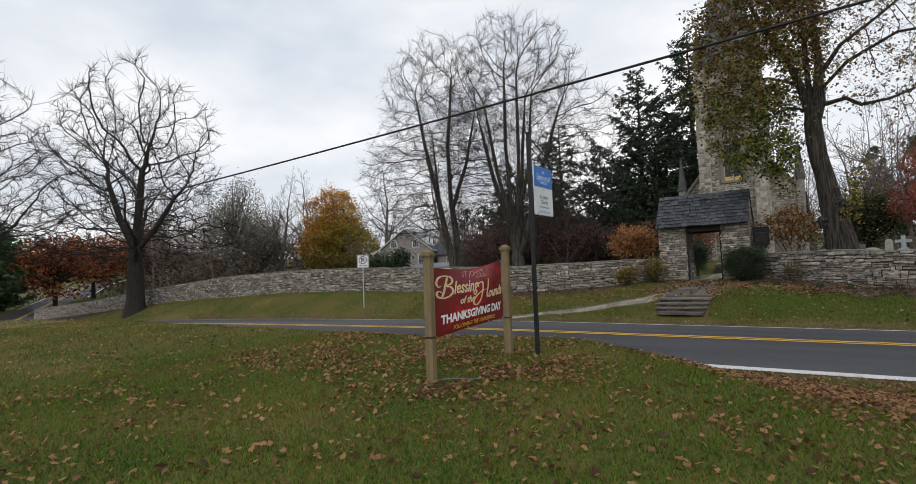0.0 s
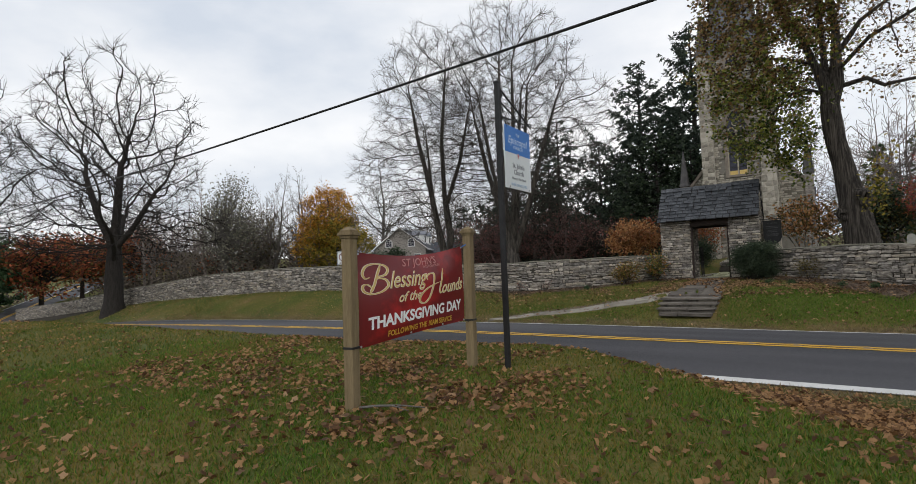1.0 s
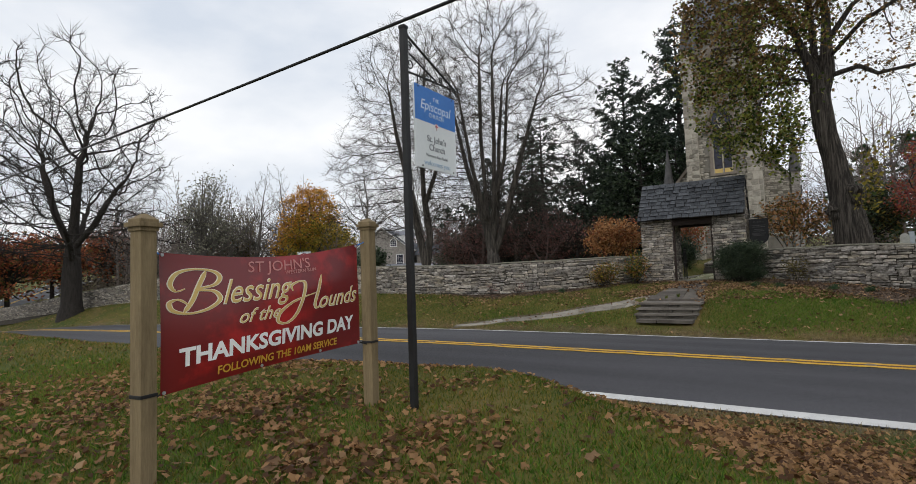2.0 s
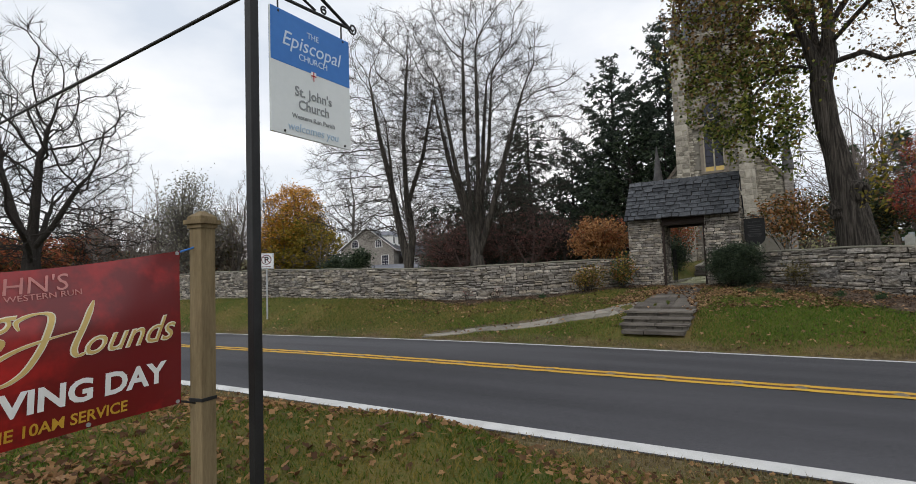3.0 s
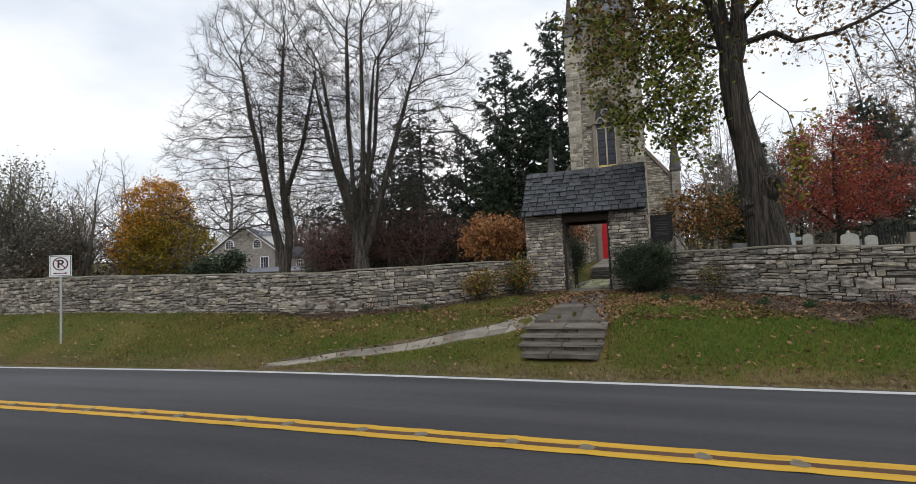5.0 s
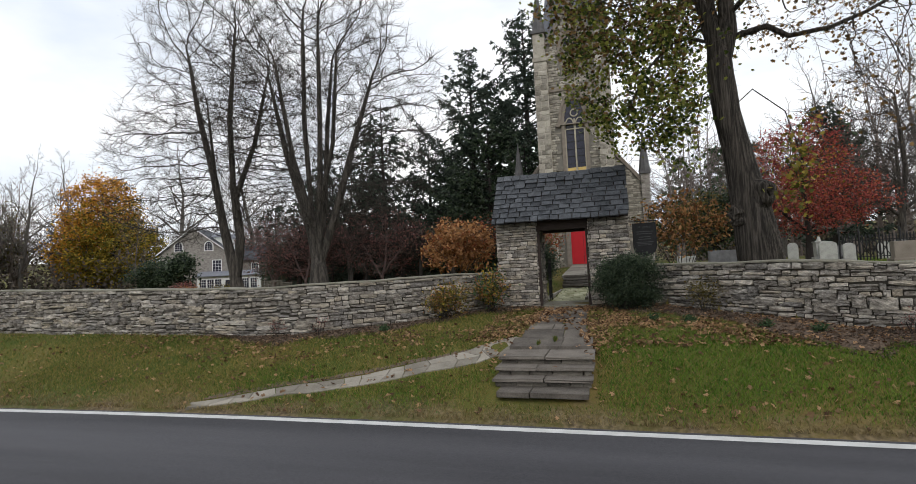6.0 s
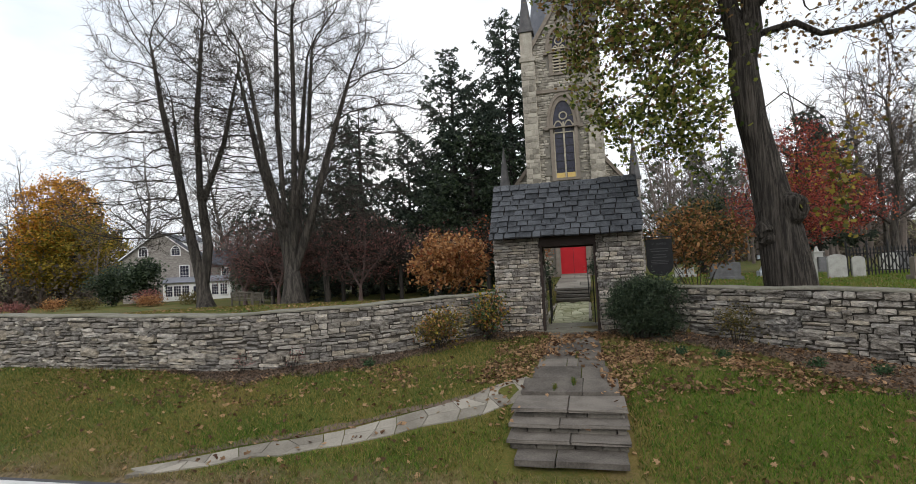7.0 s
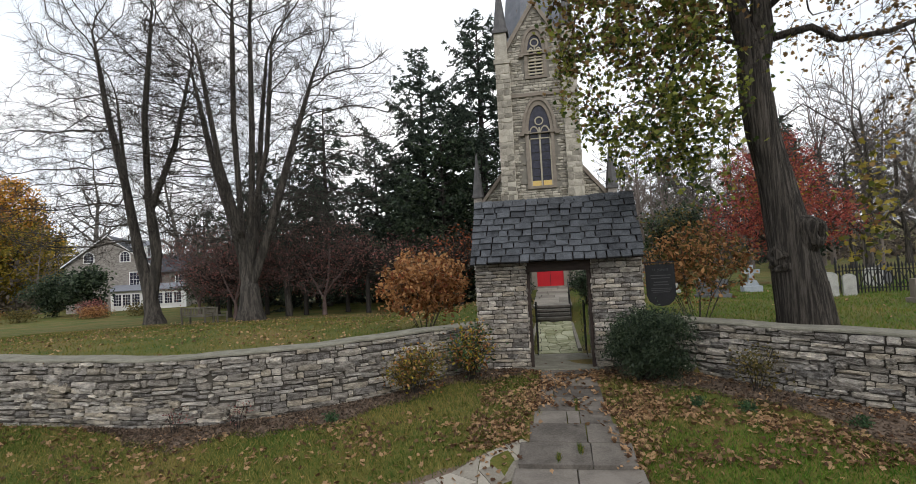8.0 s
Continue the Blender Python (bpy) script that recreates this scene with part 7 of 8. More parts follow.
for i in range(9):
    for xa, xb in ((-5.1, -4.25 + 0.3 * math.sin(i)), (-4.24 + 0.3 * math.sin(i), -3.5)):
        bm = box(xa, xb - 0.01, 35.3 + 0.8 * i, 36.09 + 0.8 * i, -0.12, 0.0, 0.01)
        for v in bm.verts:
            v.co.z += 1.36 + 0.068 * (v.co.y - 35.3)
        ob = part("flagstone", bm, M["flag_pale"], terrace)
        ob.matrix_parent_inverse = terrace.matrix_world.inverted()
rail = thing("handrail", (-3.62, 34.6, 0.9), "thin black iron handrail beside the church steps", "handrail")
part("post", rod((0, -0.5, -0.1), (0, -0.5, 0.95), 0.02), M["iron"], rail)
part("post", rod((0, 1.0, 0.3), (0, 1.0, 1.45), 0.02), M["iron"], rail)
part("rail", rod((0, -0.6, 0.93), (0, 1.1, 1.48), 0.022), M["iron"], rail)


# wrought gates folded open in the lychgate
def gate_leaf(x, s):
    g = thing("iron_gate", (x, 26.9, 0.72), "open wrought-iron gate leaf folded back in the lychgate", "gate", group="lychgate leaves")
    for yy in (0.0, 0.62):
        part("upright", rod((0, yy, 0.03), (0, yy, 1.35), 0.014), M["iron"], g)
    for zz in (0.1, 0.7, 1.25):
        part("rail", box(-0.008, 0.008, 0.0, 0.62, zz, zz + 0.025), M["iron"], g)
    for k in range(1, 5):
        part("bar", rod((0, 0.125 * k, 0.1), (0, 0.125 * k, 1.4 - 0.05 * abs(k - 2.5)), 0.008), M["iron"], g)
    for k in range(5):
        w = Wood()
        w.tube([Vector((-s * 0.05 * (1 - math.cos(a * 0.5)), 0.02 + 0.0 * a, 0.2 + 0.22 * k + 0.07 * math.sin(a * 0.5))) for a in range(13)], [0.006] * 13, 4)
        part("scroll", mesh_from("scroll", w.v, w.f, True), M["iron"], g)


gate_leaf(OX0 + 0.14, -1)
gate_leaf(OX1 - 0.14, 1)

# ---- churchyard ----
def headstone(at, w, h, kind, label, material, rz=0.0):
    t = thing("headstone", at, label, "gravestone", group="gravestones", rz=rz)
    if kind == "arch":
        prof = [(-w / 2, -0.1), (w / 2, -0.1), (w / 2, h * 0.82)] + [(w / 2 * math.cos(a * math.pi / 8), h * 0.82 + h * 0.18 * math.sin(a * math.pi / 8)) for a in range(1, 8)] + [(-w / 2, h * 0.82)]
        part("slab", prism(prof, -0.06, 0.06), material, t)
    elif kind == "block":
        part("slab", box(-w / 2, w / 2, -0.12, 0.12, 0.12, h, 0.025), material, t)
        part("base", box(-w / 2 - 0.08, w / 2 + 0.08, -0.2, 0.2, -0.1, 0.13, 0.015), material, t)
    elif kind == "obelisk":
        part("pedestal", join(box(-w * 0.7, w * 0.7, -w * 0.7, w * 0.7, -0.1, 0.2, 0.02), box(-w / 2, w / 2, -w / 2, w / 2, 0.2, h * 0.75, 0.02), box(-w * 0.62, w * 0.62, -w * 0.62, w * 0.62, h * 0.75, h * 0.8, 0.015), rod((0, 0, h * 0.8), (0, 0, h), w * 0.3, w * 0.12, 8)), material, t)
    else:
        part("base", box(-w * 0.45, w * 0.45, -0.2, 0.2, -0.1, h * 0.22, 0.03), material, t)
        part("plinth", prism([(-w * 0.34, h * 0.22), (w * 0.34, h * 0.22), (w * 0.2, h * 0.42), (-w * 0.2, h * 0.42)], -0.13, 0.13), material, t)
        part("cross", prism([(-w * 0.13, h * 0.42), (w * 0.13, h * 0.42), (w * 0.11, h * 0.68), (w * 0.42, h * 0.67), (w * 0.42, h * 0.82), (w * 0.11, h * 0.81), (w * 0.12, h), (-w * 0.12, h), (-w * 0.11, h * 0.81), (-w * 0.42, h * 0.82), (-w * 0.42, h * 0.67), (-w * 0.11, h * 0.68)], -0.07, 0.07), material, t)


for x, y, w, h, kd, lb, mt in (
        (2.68, 28.9, 0.28, 0.85, "arch", "weathered white marble headstone with a rounded top", "marble"),
        (5.15, 33.4, 0.6, 0.95, "arch", "weathered white marble headstone with a rounded top", "marble"),
        (4.1, 37.5, 0.85, 1.6, "cross", "pale blue-grey granite cross on a stepped plinth", "granite_blue"),
        (1.7, 34.5, 1.1, 0.75, "block", "dark grey granite block gravestone", "granite"),
        (2.9, 40.0, 0.7, 0.8, "arch", "weathered white marble headstone with a rounded top", "marble"),
        (0.6, 37.0, 0.8, 0.6, "block", "pale low stone gravestone", "marble"),
        (7.2, 40.5, 0.4, 1.7, "obelisk", "white marble pedestal monument with an urn", "marble"),
        (7.6, 40.0, 1.1, 1.0, "block", "dark grey granite block gravestone", "granite"),
        (9.0, 38.0, 0.7, 1.1, "arch", "weathered white marble headstone with a rounded top", "marble"),
        (10.2, 39.5, 0.7, 1.2, "arch", "grey granite headstone with a rounded top", "granite"),
        (11.5, 38.2, 0.6, 1.2, "arch", "weathered white marble headstone with a rounded top", "marble"),
        (12.8, 40.5, 0.9, 0.9, "block", "dark grey granite block gravestone", "granite"),
        (14.5, 39.0, 0.6, 1.3, "obelisk", "white marble pedestal monument with an urn", "marble"),
        (5.95, 33.7, 0.4, 0.85, "arch", "weathered white marble headstone with a rounded top", "marble"),
        (6.3, 30.4, 0.8, 0.75, "block", "brown stone block gravestone", "brownstone"),
        (13.5, 33.0, 0.7, 1.0, "arch", "weathered white marble headstone with a rounded top", "marble"),
        (16.5, 34.0, 0.8, 1.3, "cross", "grey granite cross on a stepped plinth", "granite"),
        (18.5, 37.0, 0.8, 1.0, "block", "dark grey granite block gravestone", "granite")):
    headstone(on(x, y), w, h * (0.72 if y > 36 else 0.9), kd, lb, M[mt], rz=float(rng.uniform(-6, 6)))

fence = thing("iron_fence", on(5.9, 34.4), "black wrought-iron grave plot fence with lance heads", "fence", rz=-2)
for k in range(52):
    yy = 0.11 * k
    tall = k % 6 == 0
    part("picket", join(rod((yy, 0, 0.0), (yy, 0, 1.15 if tall else 0.95), 0.034 if tall else 0.022, 0.034 if tall else 0.022, 6), rod((yy, 0, 1.15 if tall else 0.95), (yy, 0, 1.35 if tall else 1.1), 0.055 if tall else 0.042, 0.004, 6)), M["iron"], fence)
for zz in (0.18, 0.82):
    part("rail", box(0, 5.6, -0.012, 0.012, zz, zz + 0.035), M["iron"], fence)
for k in range(17):
    part("lattice", join(rod((0.05 + 0.32 * k, 0.015, 0.2), (0.37 + 0.32 * k, 0.015, 0.82), 0.018, 0.018, 5), rod((0.37 + 0.32 * k, -0.015, 0.2), (0.05 + 0.32 * k, -0.015, 0.82), 0.018, 0.018, 5)), M["iron"], fence)


def bench(at, rz):
    t = thing("garden_bench", at, "weathered grey teak garden bench on the church lawn", "bench", group="lawn benches", rz=rz)
    for x in (-0.85, 0.85):
        part("leg", box(x - 0.035, x + 0.035, -0.3, -0.23, 0, 0.62, 0.006), M["teak"], t)
        part("leg", turned(box(x - 0.035, x + 0.035, 0.22, 0.29, 0, 0.95, 0.006), Matrix.Rotation(radians(-4), 4, "X")), M["teak"], t)
        part("arm", box(x - 0.045, x + 0.045, -0.33, 0.27, 0.62, 0.655, 0.008), M["teak"], t)
    for k in range(5):
        part("seat_slat", box(-0.9, 0.9, -0.29 + 0.105 * k, -0.2 + 0.105 * k, 0.41, 0.435, 0.005), M["teak"], t)
    part("back_rail", box(-0.88, 0.88, 0.255, 0.295, 0.86, 0.94, 0.008), M["teak"], t)
    part("back_rail", box(-0.88, 0.88, 0.235, 0.275, 0.5, 0.56, 0.008), M["teak"], t)
    for k in range(15):
        x = -0.77 + 0.11 * k
        part("back_slat", box(x - 0.02, x + 0.02, 0.25, 0.275, 0.55, 0.87, 0.004), M["teak"], t)


bench(on(-23.2, 38.4), 168)
bench(on(-24.05, 41.1), 150)

# ---- house ----
house = thing("house", (-57.0, 67.0, land1(-57, 67) - 0.1), "two-storey pale fieldstone house with a slate roof and white sunroom", "house", rz=27)
hw, he, hp, hl = 4.3, 5.75, 9.1, 15.0
part("wall", prism([(-hw, -0.3), (hw, -0.3), (hw, he), (0, hp), (-hw, he)], 0.0, hl), M["house_stone"], house)
for s in (-1, 1):
    rf = bmesh.new()
    q = [rf.verts.new(p) for p in ((0, -0.35, hp + 0.15), (s * (hw + 0.4), -0.35, he - 0.17), (s * (hw + 0.4), hl + 0.3, he - 0.17), (0, hl + 0.3, hp + 0.15))]
    rf.faces.new(q if s == -1 else q[::-1])
    bmesh.ops.solidify(rf, geom=list(rf.faces), thickness=0.1)
    rr = part("roof", rf, M["slate_far"], house, "grey slate roof")
    part("bargeboard", prism([(0, hp + 0.12), (s * (hw + 0.4), he - 0.2), (s * (hw + 0.4), he - 0.36), (0, hp - 0.04)], -0.4, -0.34), M["white_paint"], house)
    if s == 1:
        part("eave_board", box(hw + 0.3, hw + 0.42, -0.3, hl, he - 0.45, he - 0.2), M["white_paint"], house)
for dy in (3.5, 7.5):
    dm = part("dormer", join(box(1.5, 3.6, dy - 0.75, dy + 0.75, 6.4, 8.0)), M["white_paint"], house, "white dormer window")
    part("dormer_roof", turned(prism([(-0.95, 0), (0.95, 0), (0, 0.7)], -0.1, 2.3), Matrix.Translation((3.75, dy, 8.0)) @ Matrix.Rotation(radians(90), 4, "Z")), M["slate_far"], dm)
    part("pane", box(3.6, 3.63, dy - 0.45, dy + 0.45, 6.75, 7.75), M["glass"], dm)


def sash(x, z, w, h, parent, y=-0.05, arched=False):
    wd = part("window", box(x - w / 2 - 0.1, x + w / 2 + 0.1, y - 0.03, y + 0.12, z - 0.1, z + h + 0.1, 0.01) if not arched else prism(arch(x, w / 2 + 0.12, z - 0.1, z + h * 0.55, z + h + 0.12), y - 0.03, y + 0.12), M["white_paint"], parent, "white framed window")
    part("pane", box(x - w / 2, x + w / 2, y - 0.04, y - 0.02, z, z + h) if not arched else prism(arch(x, w / 2, z, z + h * 0.55, z + h), y - 0.045, y - 0.025), M["glass"], wd)
    for k in (1, 2):
        part("muntin", box(x - w / 2 + w * k / 3 - 0.015, x - w / 2 + w * k / 3 + 0.015, y - 0.055, y - 0.04, z, z + h * (0.9 if arched else 1)), M["white_paint"], wd)
    for k in (1, 2, 3):
        part("muntin", box(x - w / 2, x + w / 2, y - 0.055, y - 0.04, z + h * k / 4 - 0.015, z + h * k / 4 + 0.015), M["white_paint"], wd)


sash(-1.9, 6.0, 0.95, 1.15, house, arched=True)
sash(1.9, 6.0, 0.95, 1.15, house, arched=True)
sash(2.9, 2.9, 1.0, 1.7, house)
sash(-3.0, 2.9, 1.0, 1.7, house)
sun_room = part("sunroom", box(1.1, 9.0, -2.6, 0.0, -0.3, 2.35), M["white_paint"], house, "white single-storey sunroom")
part("sunroom_roof", turned(box(0.8, 9.3, -3.0, 0.1, 0, 0.09), Matrix.Translation((0, 0, 3.05)) @ Matrix.Rotation(radians(13), 4, "X")), M["slate_far"], sun_room)
for x in (1.8, 2.75, 3.7, 6.1, 7.1, 8.1):
    sash(x, 0.75, 0.75, 1.25, house, y=-2.64)
part("door", box(4.45, 5.35, -2.66, -2.6, -0.1, 2.0), M["white_paint"], sun_room)
part("door_pane", box(4.6, 5.2, -2.69, -2.65, 0.7, 1.9), M["glass"], sun_room)
wing = part("wing_wall", box(4.9, 9.3, 4.0, 11.0, -0.3, 4.7), M["house_stone"], house, "lower fieldstone wing")
rf = bmesh.new()
q = [rf.verts.new(p) for p in ((4.5, 3.6, 4.6), (9.6, 3.6, 4.6), (9.6, 7.5, 6.9), (4.5, 7.5, 6.9))]
rf.faces.new(q)
bmesh.ops.solidify(rf, geom=list(rf.faces), thickness=0.1)
part("wing_roof", rf, M["slate_far"], wing)
for x in (7.0,):
    sash(x, 2.6, 0.9, 1.5, house, y=3.95)

# ---- far woods ----
rng = np.random.default_rng(404)
templates = []
for sd in range(5):
    w = Wood()
    grow(w, np.random.default_rng(500 + sd), Vector((0, 0, 0)), Vector((0, 0, 1)), 9.5, 0.2, dict(BARE, segs=(3, 2, 2, 1), n=(8, 6, 4), start=(0.25, 0.2, 0.15), ratio=(0.6, 0.52, 0.5), up=(0.02, 0.08, 0.05, 0.04), thin=0.022))
    nv = len(w.v)
    templates.append((np.array([tuple(v) for v in w.v + w.tv]), w.f, [tuple(i + nv for i in f) for f in w.tf]))
vs, fs, o = [], [], 0
spots = []
for _ in range(120):
    a = rng.uniform(-80, 50)
    r = rng.uniform(100, 150)
    spots.append((math.sin(radians(a)) * r - 4, math.cos(radians(a)) * r + 5))
for _ in range(60):
    spots.append((rng.uniform(-128, -92), rng.uniform(50, 115)))
for _ in range(70):
    a, r = rng.uniform(6, 52), rng.uniform(62, 105)
    spots.append((math.sin(radians(a)) * r - 4, math.cos(radians(a)) * r + 8))
for x, y in spots:
    v, f1, f2 = templates[int(rng.integers(5))]
    if abs(y - float(road_y(x))) < 9:
        continue
    a, s = rng.uniform(0, 6.28), rng.uniform(0.8, 1.45)
    ca, sa = math.cos(a) * s, math.sin(a) * s
    vs.append(np.stack([v[:, 0] * ca - v[:, 1] * sa + x, v[:, 0] * sa + v[:, 1] * ca + y, v[:, 2] * s + land1(x, y) - 0.3], -1))
    fs += [tuple(i + o for i in f) for f in f1 + f2]
    o += len(v)
woods = part("woodland", mesh_from("woodland", np.concatenate(vs), fs), M["twig_haze"])
tagged(woods, "grey-brown leafless woodland on the rising ground", "woods", kind="stuff")
pts = []
for _ in range(1100):
    a, r = rng.uniform(-80, 55), rng.uniform(94, 150)
    x, y = math.sin(radians(a)) * r - 4, math.cos(radians(a)) * r + 5
    if abs(y - float(road_y(x))) < 8:
        continue
    z, n = land1(x, y), 55
    h = rng.uniform(2, 8.5)
    pts.append(np.stack([x + rng.normal(size=n) * 2.2, y + rng.normal(size=n) * 2.2, z + rng.random(n) * h], -1))
brush = part("undergrowth", leaf_mesh("undergrowth", rng, np.concatenate(pts), 0.62, LEAF_OVAL, M["leaf_brush"], 0.1))
tagged(brush, "brown tangled undergrowth beneath the woods", "undergrowth", kind="stuff")

# ---- beds, fallen leaves, grass ----
def bed_edge(x):
    """How far the bed reaches out from the wall's foot at x."""
    x = np.asarray(x, float)
    w = np.where(x < -4.1, 0.95 * sm(-14, -9.5, x), 1.25 * sm(14, 8, x))
    return w * (1 + 0.22 * np.sin(2.1 * x) + 0.12 * np.sin(5.3 * x + 1))


def bed(name, x0, x1, label):
    xs = np.arange(x0, x1, 0.2)
    vs, fs = [], []
    for x in xs:
        for j in range(6):
            y = float(wall_y(x)) - float(bed_edge(x)) * j / 5
            vs.append((x, y, land1(x, y) + 0.025 * math.sin(j * math.pi / 5) + (0.012 if j < 5 else -0.02)))
    for i in range(len(xs) - 1):
        for j in range(5):
            a = i * 6 + j
            fs.append((a, a + 1, a + 7, a + 6))
    ob = part(name, mesh_from(name, vs, fs, True), M["mulch"])
    tagged(ob, label, "flower bed", kind="structure")


bed("flower_bed", -13.4, -4.95, "bare mulched bed along the wall's foot")
bed("flower_bed", -3.2, 13.8, "bare mulched bed along the wall's foot")


LEAF_CRISP = np.array([(0, -0.5), (0.2, -0.3), (0.42, -0.22), (0.25, 0.05), (0.3, 0.3), (0.02, 0.5), (-0.22, 0.26), (-0.45, 0.1), (-0.2, -0.12)])


def patchy(x, y):
    """Where leaves gather: 0 to 1."""
    v = np.sin(1.7 * x + 1.3 * np.sin(1.1 * y)) * np.sin(2.3 * y + 1.7 * np.sin(0.9 * x)) + 0.6 * np.sin(4.1 * x + 2 * y) * np.sin(3.7 * y - 2.2 * x)
    return np.clip(0.4 + 0.5 * v, 0.12, 1)


def litter(name, rng, areas, size, label, lift=0.02, drift=None, shape=LEAF_CRISP, material="leaf_fallen"):
    pts = []
    for x0, x1, y0, y1, n in areas:
        x, y = rng.uniform(x0, x1, n), rng.uniform(y0, y1, n)
        d = y - road_y(x)
        keep = ((d < -3.2) | (d > 4.0)) & ((y < wall_y(x) - 0.1) | (y > wall_y(x) + 0.6))
        keep &= rng.random(n) < patchy(x, y)
        x, y = x[keep], y[keep]
        z = land(x, y)
        onpath = (np.abs(x + 4.0) < path_half(y)) & (y > 18.7) & (y < 25.2)
        clear = onpath & (rng.random(len(x)) < np.where((np.abs(y - 24.3) < 0.5) | (np.abs(y - 23.1) < 0.2), 0.1, np.where(np.abs(x + 4.0) > path_half(y) - 0.16, 0.45, np.where(y > 22, 0.75, 0.97))))
        x, y, z, onpath = x[~clear], y[~clear], z[~clear], onpath[~clear]
        z = np.where(onpath, np.interp(y, [20.01, 20.8, 21.4, 22, 23.5, 25.2], [0.23, 0.275, 0.355, 0.445, 0.575, 0.695]), z)
        pts.append(np.stack([x, y, z + lift + rng.random(len(x)) * 0.025], -1))
    if drift:
        (xa, ya), (xb, yb), wide, n = drift
        u = rng.random(n)
        x, y = xa + (xb - xa) * u + rng.normal(size=n) * wide, ya + (yb - ya) * u + rng.normal(size=n) * wide
        keep = y < road_y(x) - 3.35
        pts.append(np.stack([x[keep], y[keep], land(x[keep], y[keep]) + lift + rng.random(int(keep.sum())) * 0.05], -1))
    pts = np.concatenate(pts)
    rng.shuffle(pts)
    ob = part(name, leaf_mesh(name, rng, pts, size, shape, M[material], 1.0))
    tagged(ob, label, "leaves", kind="stuff")


rng = np.random.default_rng(19)
mx = np.concatenate([rng.uniform(-13, -4.9, 9000), rng.uniform(-3.2, 8, 11000)])
mo = rng.random(len(mx)) * 1.12
my = wall_y(mx) - 0.04 - bed_edge(mx) * mo
chips = leaf_mesh("mulch_chips", rng, np.stack([mx, my, land(mx, my) + 0.03 * np.sin(np.clip(mo, 0, 1) * math.pi) + 0.018], -1), 0.055, LEAF_NEEDLE * np.array([2.2, 1]), M["bark_chip"], 0.6)
tagged(part("mulch_chips", chips), "brown bark chips and bits of dead leaf in the beds", "mulch", kind="stuff")
rng = np.random.default_rng(9)
litter("fallen_leaves", rng, [(-30, 6, -2, 11.4, 22000), (-9, 3, 1, 11, 9000), (-9, -3.5, 5.0, 9.8, 6000), (-5.4, -2.3, 4.6, 7.4, 3000), (-1.0, 5, 6.0, 10.8, 2200), (-30, 6, 10.6, 11.4, 1800)], 0.064, "curled brown and tan leaves strewn over the near lawn", drift=((-1.2, 9.7), (4.5, 5.4), 0.7, 15000), material="leaf_brown")
litter("fallen_leaves", rng, [(-12, 4, 1, 11.4, 700), (-5.2, -2.5, 5.0, 6.6, 160)], 0.1, "larger tan leaves on the near lawn")
litter("fallen_leaves", rng, [(-60, -30, 17.5, 23, 3000), (-30, 12, 18.4, 22.5, 3600), (-5.7, -4.55, 21.3, 25.3, 2600), (-3.5, -2.5, 20.6, 25.0, 2400), (-4.8, -3.2, 21.8, 25.1, 1500), (-5.2, -2.9, 23.5, 25.2, 1500), (-3.2, 9.0, 20.9, 23.0, 7500), (-2.6, 0.2, 22.0, 25, 2600), (-16, -5, 20.4, 22.4, 2600), (-30, 10, 23, 45, 3000)], 0.09, "curled brown leaves drifted along the wall and steps")
litter("fallen_leaves", rng, [(-14, 8, 18.6, 22.8, 1500), (-5.8, -2.4, 21.5, 25.2, 600), (-3.2, 5.0, 21.0, 23.0, 1500)], 0.1, "large tan maple leaves strewn along the wall's foot", shape=LEAF_MAPLE)
litter("fallen_leaves", np.random.default_rng(77), [(-30, -5.5, 25, 44, 7000)], 0.1, "tan and brown leaves scattered over the church lawn")


